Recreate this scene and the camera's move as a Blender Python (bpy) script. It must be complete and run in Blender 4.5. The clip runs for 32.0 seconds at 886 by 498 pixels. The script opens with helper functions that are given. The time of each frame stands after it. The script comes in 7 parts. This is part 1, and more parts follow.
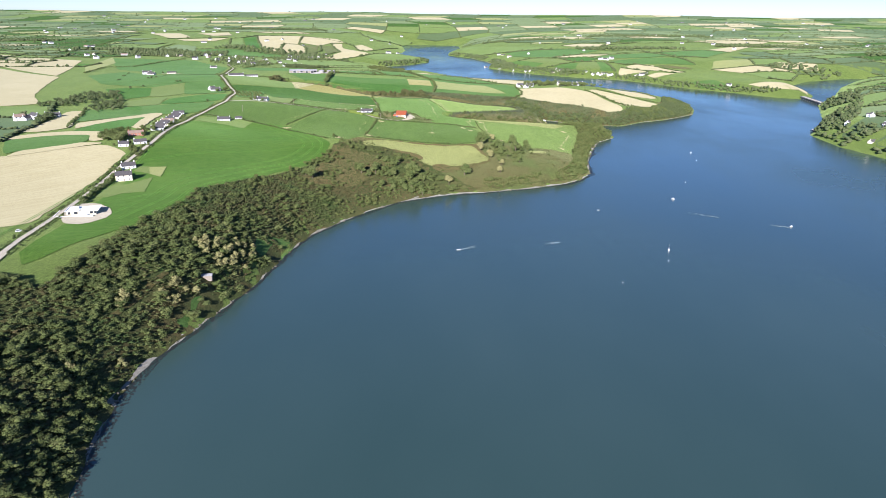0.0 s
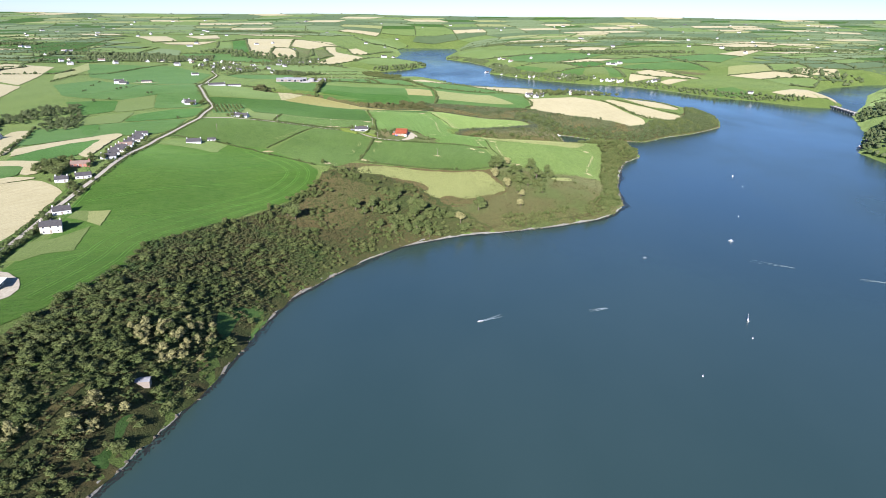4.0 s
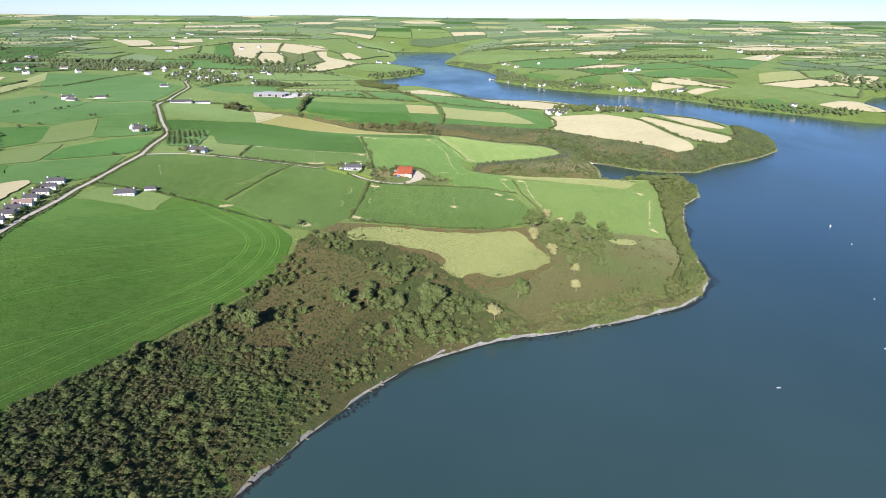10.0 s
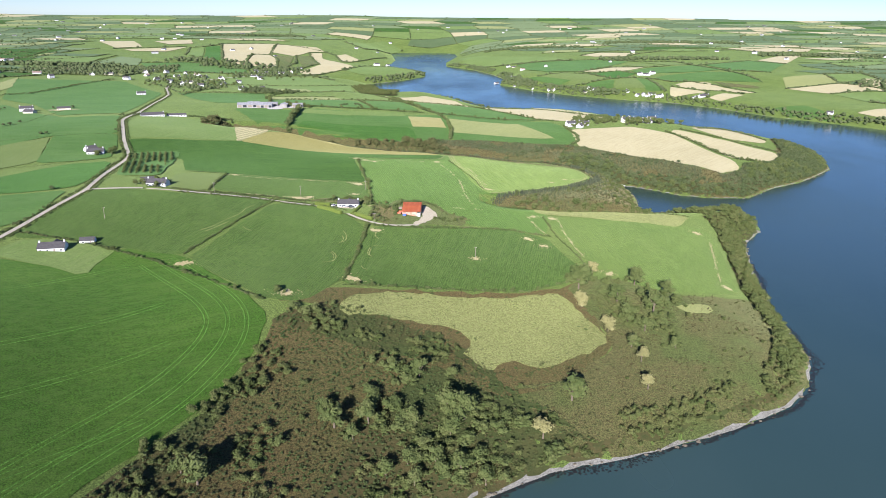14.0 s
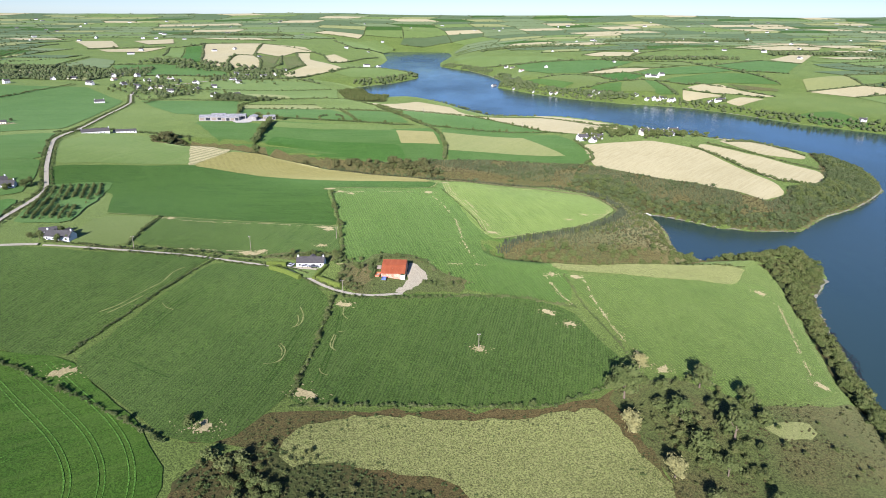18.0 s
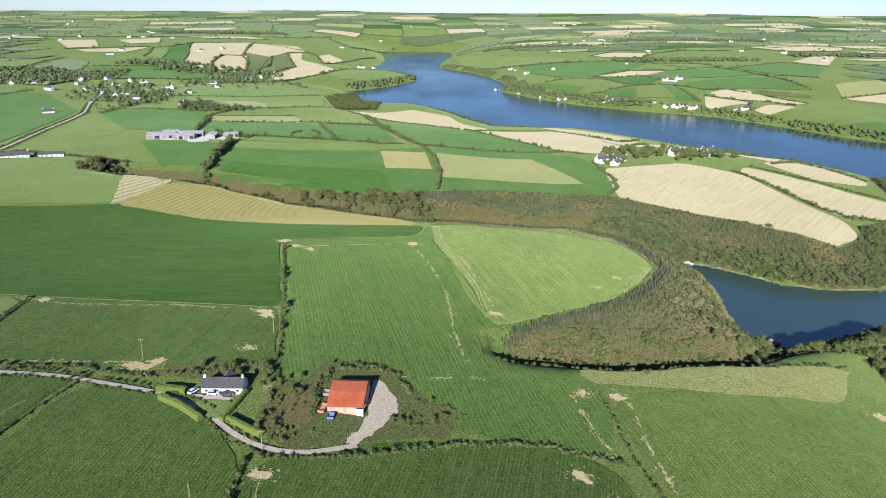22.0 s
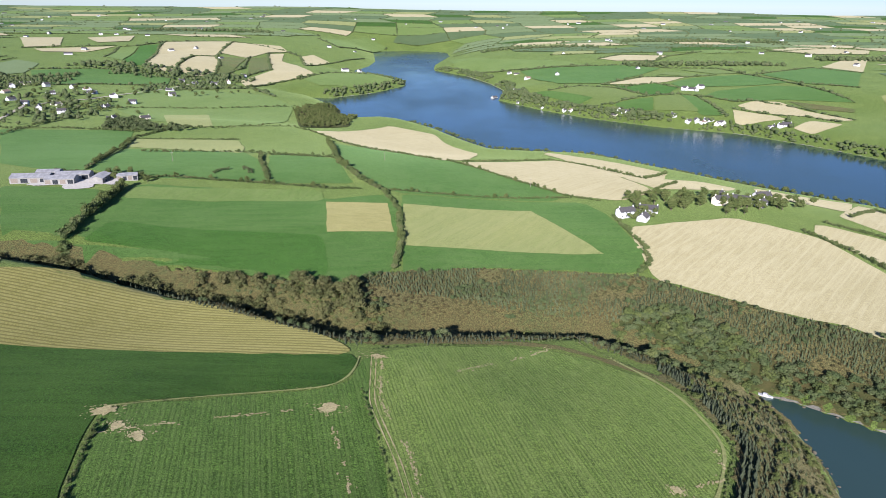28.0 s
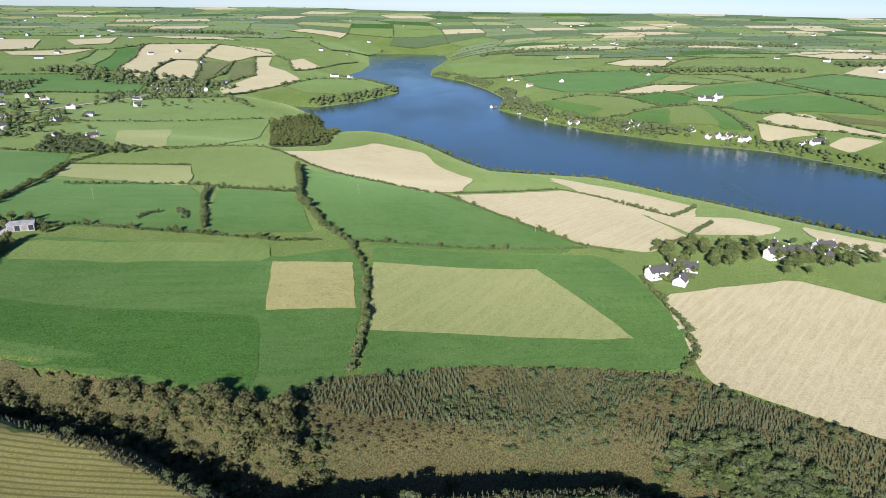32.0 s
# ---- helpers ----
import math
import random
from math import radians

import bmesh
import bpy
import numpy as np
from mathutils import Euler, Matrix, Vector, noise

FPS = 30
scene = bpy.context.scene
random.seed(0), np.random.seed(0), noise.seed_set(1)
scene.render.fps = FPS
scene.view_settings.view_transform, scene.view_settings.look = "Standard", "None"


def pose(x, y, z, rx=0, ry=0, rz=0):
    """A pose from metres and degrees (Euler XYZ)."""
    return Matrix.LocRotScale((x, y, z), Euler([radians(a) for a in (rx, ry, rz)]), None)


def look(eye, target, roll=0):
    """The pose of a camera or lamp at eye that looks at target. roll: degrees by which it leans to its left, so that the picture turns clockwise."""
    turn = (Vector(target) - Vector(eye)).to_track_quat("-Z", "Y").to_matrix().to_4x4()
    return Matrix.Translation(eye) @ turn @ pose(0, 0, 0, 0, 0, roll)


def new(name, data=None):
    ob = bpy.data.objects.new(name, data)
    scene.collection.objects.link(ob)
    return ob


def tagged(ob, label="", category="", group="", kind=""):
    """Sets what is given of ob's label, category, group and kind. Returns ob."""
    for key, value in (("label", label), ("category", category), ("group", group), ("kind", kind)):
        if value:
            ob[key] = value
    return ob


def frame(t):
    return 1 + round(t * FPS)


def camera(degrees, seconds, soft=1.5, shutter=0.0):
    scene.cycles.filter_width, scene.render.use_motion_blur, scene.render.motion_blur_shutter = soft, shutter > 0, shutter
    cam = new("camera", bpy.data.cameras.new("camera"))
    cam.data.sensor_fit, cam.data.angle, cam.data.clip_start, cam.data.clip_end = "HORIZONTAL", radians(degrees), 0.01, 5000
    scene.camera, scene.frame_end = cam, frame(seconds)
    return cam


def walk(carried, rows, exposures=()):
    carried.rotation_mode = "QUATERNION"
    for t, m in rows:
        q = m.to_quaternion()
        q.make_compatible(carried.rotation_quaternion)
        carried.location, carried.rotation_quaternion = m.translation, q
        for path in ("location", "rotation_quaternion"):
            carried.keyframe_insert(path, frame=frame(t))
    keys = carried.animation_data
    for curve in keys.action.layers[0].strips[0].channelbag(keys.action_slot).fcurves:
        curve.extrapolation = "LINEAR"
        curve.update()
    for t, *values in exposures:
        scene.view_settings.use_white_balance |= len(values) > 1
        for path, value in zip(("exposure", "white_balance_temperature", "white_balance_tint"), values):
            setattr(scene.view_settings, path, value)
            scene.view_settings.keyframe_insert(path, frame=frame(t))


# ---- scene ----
# ---- camera ----
cam = camera(64.0, 32.0, soft=0.7)
PATH = [
    (0, (0.00, -0.02, 175.21), (-1.68, 94.73, 143.31), 0.51),
    (1, (-4.88, 31.40, 175.53), (-6.44, 126.18, 143.69), 0.47),
    (2, (-8.93, 63.66, 175.84), (-10.28, 158.47, 144.07), 0.46),
    (3, (-12.30, 95.52, 176.18), (-13.47, 190.34, 144.46), 0.49),
    (3.5, (-14.12, 111.28, 176.42), (-15.20, 206.12, 144.71), 0.50),
    (5.5, (-22.48, 173.97, 177.73), (-22.92, 268.82, 146.05), 0.52),
    (6, (-24.42, 189.98, 177.92), (-24.82, 284.83, 146.25), 0.53),
    (7, (-28.12, 222.27, 178.15), (-28.55, 317.13, 146.50), 0.54),
    (8, (-31.53, 254.91, 178.39), (-31.89, 349.78, 146.76), 0.51),
    (9, (-34.48, 287.69, 178.72), (-34.70, 382.57, 147.14), 0.49),
    (10, (-37.23, 320.39, 179.11), (-37.42, 415.27, 147.54), 0.44),
    (11, (-40.41, 351.99, 179.51), (-40.69, 446.86, 147.91), 0.36),
    (12, (-43.99, 382.33, 179.89), (-44.26, 477.19, 148.23), 0.33),
    (13, (-47.57, 412.57, 180.06), (-47.63, 507.42, 148.39), 0.36),
    (14, (-51.11, 443.25, 179.99), (-50.93, 538.11, 148.35), 0.40),
    (14.5, (-52.33, 458.72, 179.98), (-52.01, 553.58, 148.34), 0.41),
    (16.5, (-52.86, 521.24, 180.34), (-51.90, 616.02, 148.46), 0.38),
    (17, (-51.91, 537.35, 180.43), (-50.95, 632.12, 148.52), 0.35),
    (18, (-49.14, 570.51, 180.59), (-48.32, 665.26, 148.64), 0.26),
    (19, (-46.75, 605.54, 180.58), (-46.04, 700.27, 148.54), 0.20),
    (20, (-44.53, 641.00, 180.44), (-43.96, 735.68, 148.27), 0.23),
    (21, (-42.32, 674.92, 180.46), (-41.88, 769.57, 148.21), 0.30),
    (22, (-39.55, 707.24, 180.77), (-39.07, 801.90, 148.53), 0.35),
    (23, (-36.48, 738.78, 181.13), (-35.99, 833.44, 148.90), 0.43),
    (24, (-33.56, 769.68, 181.43), (-33.15, 864.35, 149.19), 0.51),
    (25, (-29.95, 801.45, 181.76), (-29.40, 896.09, 149.47), 0.50),
    (25.5, (-27.83, 817.45, 181.97), (-27.22, 912.07, 149.63), 0.49),
    (27.5, (-18.11, 880.60, 183.04), (-17.66, 975.12, 150.38), 0.62),
    (28, (-15.66, 896.30, 183.16), (-15.29, 990.81, 150.49), 0.66),
    (29, (-10.93, 927.57, 183.26), (-10.68, 1022.10, 150.63), 0.70),
    (30, (-7.89, 958.51, 183.52), (-7.60, 1053.02, 150.85), 0.71),
    (31, (-6.16, 988.29, 183.82), (-5.88, 1082.80, 151.13), 0.76),
    (32, (-4.75, 1016.27, 184.00), (-4.44, 1110.82, 151.44), 0.79),
]
EXPOSURES = [(0, 0.72, 5950, 21), (9, 0.66, 5950, 21), (18, 0.52, 5950, 21), (26, 0.44, 5950, 21), (32, 0.38, 5950, 21)]
walk(cam, [(t, look(eye, target, roll)) for t, eye, target, roll in PATH], EXPOSURES)

# ---- daylight ----
SUN_UP, SUN_FROM = 21.5, 191.0  # degrees above the horizon, and clockwise from +y
world = bpy.data.worlds.new("sky")
scene.world = world
world.use_nodes = True
sky = world.node_tree.nodes.new("ShaderNodeTexSky")
sky.sky_type, sky.sun_disc = "NISHITA", False
sky.sun_elevation, sky.sun_rotation = radians(SUN_UP), radians(SUN_FROM)
sky.air_density, sky.dust_density, sky.ozone_density, sky.altitude = 0.9, 0.02, 4.0, 1500
clear = world.node_tree.nodes.new("ShaderNodeMix")
clear.data_type, clear.blend_type, clear.inputs[0].default_value = "RGBA", "MULTIPLY", 1.0
clear.inputs[7].default_value = (0.84, 0.91, 1.0, 1)
world.node_tree.links.new(sky.outputs[0], clear.inputs[6])
world.node_tree.links.new(clear.outputs[2], world.node_tree.nodes["Background"].inputs[0])
world.node_tree.nodes["Background"].inputs[1].default_value = 0.078
sun = new("sun", bpy.data.lights.new("sun", "SUN"))
sun.data.energy, sun.data.angle, sun.data.color = 5.0, radians(0.6), (1.0, 0.95, 0.87)
a, e = radians(SUN_FROM), radians(SUN_UP)
sun.matrix_world = look((0, 0, 400), Vector((0, 0, 400)) - Vector((math.sin(a) * math.cos(e), math.cos(a) * math.cos(e), math.sin(e))))

# ---- materials ----
def nodes_of(name, rough=0.9, spec=0.2):
    m = bpy.data.materials.new(name)
    m.use_nodes = True
    t = m.node_tree
    b = t.nodes["Principled BSDF"]
    b.inputs["Roughness"].default_value = rough
    b.inputs["Specular IOR Level"].default_value = spec
    b.inputs["Diffuse Roughness"].default_value = 0.8 if rough > 0.7 else 0.0
    return m, t, b


def node(t, kind, **inputs):
    n = t.nodes.new(kind)
    for key, value in inputs.items():
        n.inputs[key.replace("_", " ")].default_value = value
    return n


def where(t, turn=0.0):
    """World-sized coordinates, turned about z."""
    c = t.nodes.new("ShaderNodeNewGeometry")
    if not turn:
        return c.outputs["Position"]
    m = t.nodes.new("ShaderNodeMapping")
    m.inputs["Rotation"].default_value[2] = radians(turn)
    t.links.new(c.outputs["Position"], m.inputs["Vector"])
    return m.outputs["Vector"]


def mixed(t, fac, a, b, blend="MIX"):
    n = t.nodes.new("ShaderNodeMix")
    n.data_type, n.blend_type = "RGBA", blend
    for sock, v in ((n.inputs[0], fac), (n.inputs[6], a), (n.inputs[7], b)):
        if isinstance(v, bpy.types.NodeSocket):
            t.links.new(v, sock)
        elif isinstance(v, tuple):
            sock.default_value = (*v, 1)
        else:
            sock.default_value = v
    return n.outputs[2]


def ramp(t, fac, lo, hi):
    n = t.nodes.new("ShaderNodeMapRange")
    n.inputs["From Min"].default_value, n.inputs["From Max"].default_value = lo, hi
    t.links.new(fac, n.inputs["Value"])
    return n.outputs["Result"]


def noise_of(t, vec, scale, detail=4.0, rough=0.6, stretch=None):
    if stretch:
        m = t.nodes.new("ShaderNodeMapping")
        m.inputs["Scale"].default_value = stretch
        t.links.new(vec, m.inputs["Vector"])
        vec = m.outputs["Vector"]
    n = node(t, "ShaderNodeTexNoise", Scale=scale, Detail=detail, Roughness=rough)
    t.links.new(vec, n.inputs["Vector"])
    return n.outputs["Fac"]


def bump(t, b, height, strength, distance):
    n = t.nodes.new("ShaderNodeBump")
    n.inputs["Strength"].default_value, n.inputs["Distance"].default_value = strength, distance
    t.links.new(height, n.inputs["Height"])
    t.links.new(n.outputs["Normal"], b.inputs["Normal"])


def field_material(name, base, alt, fine, rows=0.0, turn=0.0, row_tone=None, row_mix=0.35, lines=0.0, line_tone=(0.5, 0.5, 0.3), patchy=(0.42, 0.62), wide=False, harsh=0.85, drill=0.0):
    """A crop, pasture or stubble: broad patches, fine grain, and drilled rows and tractor lines where it has them."""
    m, t, b = nodes_of(name)
    b.inputs["Sheen Weight"].default_value, b.inputs["Sheen Roughness"].default_value = 0.13, 0.3
    b.inputs["Sheen Tint"].default_value = (*(min(1.0, max(base) / 0.11) * (0.22 + 0.78 * c / max(base)) for c in base), 1)
    v = where(t, turn)
    col = mixed(t, ramp(t, noise_of(t, v, 0.018, 3), *patchy), base, alt)
    col = mixed(t, ramp(t, noise_of(t, v, 0.5, 5, 0.7), 0.35, 0.75), col, fine)
    grain = noise_of(t, v, 1.5, 6, 0.78)
    col = mixed(t, harsh, col, mixed(t, ramp(t, grain, 0.40, 0.60), (0.14, 0.14, 0.14), (0.86, 0.86, 0.86)), "OVERLAY")
    if rows:
        streak = noise_of(t, v, 1.0, 3, 0.6, (1 / rows, 0.012, 1))
        w = ramp(t, streak, 0.42, 0.62)
        f = t.nodes.new("ShaderNodeMath")
        f.operation, f.inputs[1].default_value = "MULTIPLY", row_mix
        t.links.new(w, f.inputs[0])
        col = mixed(t, f.outputs[0], col, row_tone)
    if drill:
        gaps = node(t, "ShaderNodeTexWave", Scale=0.314 / drill, Distortion=2.5, Detail=3.0, Detail_Scale=0.8)
        t.links.new(v, gaps.inputs["Vector"])
        f = t.nodes.new("ShaderNodeMath")
        f.operation = "MULTIPLY"
        t.links.new(ramp(t, gaps.outputs["Fac"], 0.55, 1.0), f.inputs[0])
        t.links.new(ramp(t, noise_of(t, v, 0.16, 4, 0.6), 0.3, 0.75), f.inputs[1])
        col = mixed(t, f.outputs[0], col, tuple(0.45 * c for c in base))
    if lines:
        wave = node(t, "ShaderNodeTexWave", Scale=0.314 / lines, Distortion=1.2, Detail=2.0, Detail_Scale=0.4)
        t.links.new(v, wave.inputs["Vector"])
        f = t.nodes.new("ShaderNodeMath")
        f.operation, f.inputs[1].default_value = "MULTIPLY", 0.75 if wide else 0.25
        t.links.new(ramp(t, wave.outputs["Fac"], 0.45 if wide else 0.86, 0.95 if wide else 1.0), f.inputs[0])
        col = mixed(t, f.outputs[0], col, line_tone)
    t.links.new(col, b.inputs["Base Color"])
    bump(t, b, grain, 0.8 * harsh, 0.6 * harsh)
    return m


def plain(name, base, alt, scale=0.8, rough=0.8, metal=0.0, spec=0.3, relief=0.0):
    m, t, b = nodes_of(name, rough, spec)
    b.inputs["Metallic"].default_value = metal
    o = t.nodes.new("ShaderNodeTexCoord")
    n = noise_of(t, o.outputs["Object"], scale, 5, 0.65)
    t.links.new(mixed(t, ramp(t, n, 0.35, 0.68), base, alt), b.inputs["Base Color"])
    if relief:
        bump(t, b, n, 0.6, relief)
    return m


def leaf_material(name, tones, drift=0.11):
    """Foliage that varies clump by clump."""
    m, t, b = nodes_of(name, 0.75, 0.25)
    g = t.nodes.new("ShaderNodeNewGeometry")
    r = t.nodes.new("ShaderNodeValToRGB")
    r.color_ramp.elements.remove(r.color_ramp.elements[0])
    for k, tone in enumerate(tones):
        el = r.color_ramp.elements[0] if k == 0 else r.color_ramp.elements.new(k / (len(tones) - 1))
        el.position, el.color = k / (len(tones) - 1), (*tone, 1)
    n = noise_of(t, g.outputs["Position"], drift, 3)
    s = t.nodes.new("ShaderNodeMath")
    s.operation = "MULTIPLY_ADD"
    s.inputs[1].default_value = 0.34
    t.links.new(g.outputs["Random Per Island"], s.inputs[0])
    k = t.nodes.new("ShaderNodeMath")
    k.operation, k.inputs[1].default_value = "MULTIPLY_ADD", 1.6
    k.inputs[2].default_value = -0.47
    t.links.new(n, k.inputs[0])
    t.links.new(k.outputs[0], s.inputs[2])
    t.links.new(s.outputs[0], r.inputs["Fac"])
    fine = noise_of(t, g.outputs["Position"], 1.6, 4, 0.75)
    col = mixed(t, 0.5, r.outputs["Color"], mixed(t, ramp(t, fine, 0.3, 0.7), (0.16, 0.16, 0.16), (0.78, 0.78, 0.78)), "OVERLAY")
    t.links.new(col, b.inputs["Base Color"])
    bump(t, b, fine, 0.9, 0.8)
    return m


PASTURE = field_material("pasture", (0.119, 0.184, 0.0445), (0.147, 0.213, 0.0565), (0.0969, 0.152, 0.0386), 2.0, 8, (0.174, 0.219, 0.0768), 0.35, harsh=0.5)
HAYGREEN = field_material("pale_meadow", (0.12, 0.17, 0.045), (0.138, 0.184, 0.0522), (0.101, 0.143, 0.0378), 2.0, 8, (0.147, 0.189, 0.063), 0.35, harsh=0.5)
LUSH = field_material("lush_grass", (0.0497, 0.115, 0.0125), (0.0721, 0.142, 0.0178), (0.0397, 0.0947, 0.0107), 2.2, 55, (0.0895, 0.151, 0.0287), 0.4, harsh=0.7)
GRAZED = field_material("grazed_grass", (0.0658, 0.138, 0.0285), (0.0889, 0.167, 0.0392), (0.05, 0.11, 0.0234), 5.0, 84, (0.103, 0.168, 0.0519), 0.35, harsh=0.6)
GRAZED_DARK = field_material("mown_grass", (0.0457, 0.116, 0.0174), (0.0614, 0.141, 0.0238), (0.0347, 0.0936, 0.0142), 5.0, 84, (0.0708, 0.142, 0.0314), 0.35)
DARK_GRASS = field_material("dark_grass", (0.0342, 0.0823, 0.0103), (0.0469, 0.103, 0.0137), (0.0256, 0.0644, 0.00855), 4.0, 86, (0.0569, 0.113, 0.0189), 0.5)
ROOT_CROP = field_material("root_crop", (0.0659, 0.119, 0.0209), (0.086, 0.148, 0.0264), (0.043, 0.0843, 0.0141), 0.9, 12, (0.112, 0.168, 0.0421), 0.45, harsh=1.0, drill=1.3)
ROOT_MID = field_material("root_crop_mid", (0.0898, 0.166, 0.0291), (0.117, 0.205, 0.0363), (0.0583, 0.118, 0.0194), 0.9, -14, (0.152, 0.233, 0.0581), 0.45, harsh=1.0, drill=1.7)
ROOT_PALE = field_material("root_crop_pale", (0.105, 0.171, 0.0324), (0.141, 0.21, 0.0424), (0.0729, 0.124, 0.0238), 0.9, -14, (0.176, 0.239, 0.0646), 0.45, harsh=1.0, drill=1.5)
# Pale crop scaled up: partly its own tone, partly sun glare painted in.
ROOT_ROUND = field_material("root_crop_glare", (0.158, 0.242, 0.0486), (0.212, 0.297, 0.0635), (0.11, 0.176, 0.0358), 0.9, -14, (0.264, 0.337, 0.0968), 0.45, harsh=1.0, drill=1.5)
STUBBLE = field_material("stubble", (0.37, 0.334, 0.181), (0.413, 0.374, 0.211), (0.324, 0.291, 0.156), 2.2, 40, (0.471, 0.433, 0.264), 0.35, 6, (0.483, 0.445, 0.276), harsh=0.3)
HAY = field_material("cut_hay", (0.267, 0.251, 0.0759), (0.3, 0.279, 0.0882), (0.218, 0.21, 0.0606), 3.0, 94, (0.341, 0.32, 0.121), 0.4, 3.1, (0.122, 0.116, 0.0334), wide=True, harsh=0.5)
HAY_END = field_material("hay_swaths", (0.379, 0.351, 0.185), (0.417, 0.377, 0.205), (0.328, 0.305, 0.152), 0, 20, (0, 0, 0), 0, 6.0, (0.164, 0.182, 0.0661), wide=True)
TAN_GRASS = field_material("tan_grass", (0.27, 0.259, 0.1), (0.302, 0.285, 0.113), (0.231, 0.223, 0.0821), 2.0, 80, (0.334, 0.315, 0.133), 0.4, harsh=0.5)
DRY_GRASS = field_material("dry_grass", (0.212, 0.242, 0.0859), (0.252, 0.269, 0.0973), (0.186, 0.216, 0.0739), 3.0, 30, (0.271, 0.283, 0.116), 0.4, harsh=0.45)
SEDGE = field_material("sedge_meadow", (0.2, 0.228, 0.07), (0.158, 0.182, 0.054), (0.236, 0.244, 0.09), 0, 0, patchy=(0.46, 0.58), harsh=0.9)
BRACKEN = field_material("bracken", (0.1, 0.086, 0.031), (0.083, 0.094, 0.029), (0.116, 0.083, 0.033), patchy=(0.4, 0.62))
TAWNY = field_material("tawny_scrub", (0.119, 0.116, 0.0442), (0.088, 0.11, 0.0391), (0.132, 0.104, 0.0399), patchy=(0.42, 0.6))
ROUGH_GRASS = field_material("rough_grass", (0.092, 0.118, 0.034), (0.122, 0.108, 0.042), (0.074, 0.092, 0.028), patchy=(0.44, 0.57))
# Pasture green made paler and bluer: distance haze put into the base colour.
HAZE_GREEN = field_material("hazed_pasture", (0.135, 0.185, 0.075), (0.155, 0.205, 0.09), (0.115, 0.16, 0.065), harsh=0.4)
EARTH = field_material("bare_earth", (0.388, 0.341, 0.176), (0.456, 0.41, 0.223), (0.32, 0.275, 0.138), harsh=0.4)
GRAVEL = field_material("gravel_yard", (0.40, 0.365, 0.27), (0.46, 0.42, 0.32), (0.33, 0.3, 0.215), harsh=0.3)
TARMAC = field_material("lane_tarmac", (0.368, 0.344, 0.267), (0.423, 0.395, 0.309), (0.305, 0.283, 0.22), harsh=0.3)
SHINGLE = field_material("shore_shingle", (0.245, 0.238, 0.198), (0.313, 0.308, 0.266), (0.177, 0.171, 0.14), harsh=0.5)


def ground_material():
    m, t, b = nodes_of("scrubland")
    v = where(t)
    col = mixed(t, ramp(t, noise_of(t, v, 0.02, 4), 0.42, 0.6), (0.072, 0.092, 0.028), (0.1, 0.084, 0.033))
    col = mixed(t, ramp(t, noise_of(t, v, 0.25, 5, 0.7), 0.4, 0.7), col, (0.048, 0.064, 0.02))
    t.links.new(col, b.inputs["Base Color"])
    bump(t, b, noise_of(t, v, 0.7, 4, 0.7), 0.8, 1.0)
    return m


def water_material():
    m, t, b = nodes_of("estuary_water", 0.12, 1.0)
    v = where(t)
    b.inputs["IOR"].default_value = 1.38
    drift = noise_of(t, v, 0.0045, 4, 0.55, (1, 0.45, 1))
    col = mixed(t, ramp(t, drift, 0.35, 0.7), (0.046, 0.094, 0.078), (0.064, 0.116, 0.098))
    t.links.new(col, b.inputs["Base Color"])
    t.links.new(ramp(t, drift, 0.1, 2.0), b.inputs["Roughness"])
    h = mixed(t, 0.5, noise_of(t, v, 0.35, 3, 0.6, (1, 0.6, 1)), noise_of(t, v, 1.4, 3, 0.6))
    bump(t, b, h, 0.045, 0.8)
    return m


GROUND, SEA = ground_material(), water_material()
# Dark grass greyed towards blue, again with haze mixed into its colour.
HAZE_DARK = field_material("hazed_dark_grass", (0.082, 0.125, 0.05), (0.098, 0.14, 0.058), (0.066, 0.104, 0.042), harsh=0.4)
MEADOW = field_material("farm_grass", (0.112, 0.167, 0.0382), (0.144, 0.198, 0.0482), (0.0908, 0.13, 0.0296))

# ---- the lie of the land ----
# Outline of the estuary, shore by shore, with the land on the left hand going upstream.
SHORE_BAY = [(-60, -400), (-130, -100), (-138, 120), (-143, 219), (-151, 252), (-159, 299), (-157, 333), (-148, 368), (-141, 403),
             (-131, 451), (-128, 495), (-118, 551), (-97, 594), (-78, 626), (-56, 659), (-30, 677), (-5, 692), (22, 700),
             (58, 713), (88, 727), (119, 744), (134, 760), (152, 792), (161, 860), (167, 885), (184, 952), (201, 1003), (228, 1036)]
SHORE_CREEK = [(234, 1055), (221, 1077), (197, 1077), (165, 1060), (146, 1058), (138, 1076), (141, 1106), (148, 1150), (149, 1186), (143, 1207),
               (151, 1206), (170, 1190), (198, 1163), (231, 1151), (265, 1154), (305, 1194), (352, 1226), (388, 1259), (428, 1304)]
SHORE_HEAD = [(452, 1372), (446, 1440), (408, 1540), (352, 1598), (280, 1668), (234, 1708), (178, 1775), (117, 1802), (60, 1822), (26, 1880),
              (-12, 1960), (-60, 2020), (-110, 2042), (-156, 2026), (-190, 2110), (-200, 2190), (-250, 2290), (-320, 2375), (-240, 2350),
              (-165, 2440), (-104, 2590), (-102, 2660), (-146, 2755), (-275, 2920), (-240, 3120), (-238, 3340), (-284, 3760)]
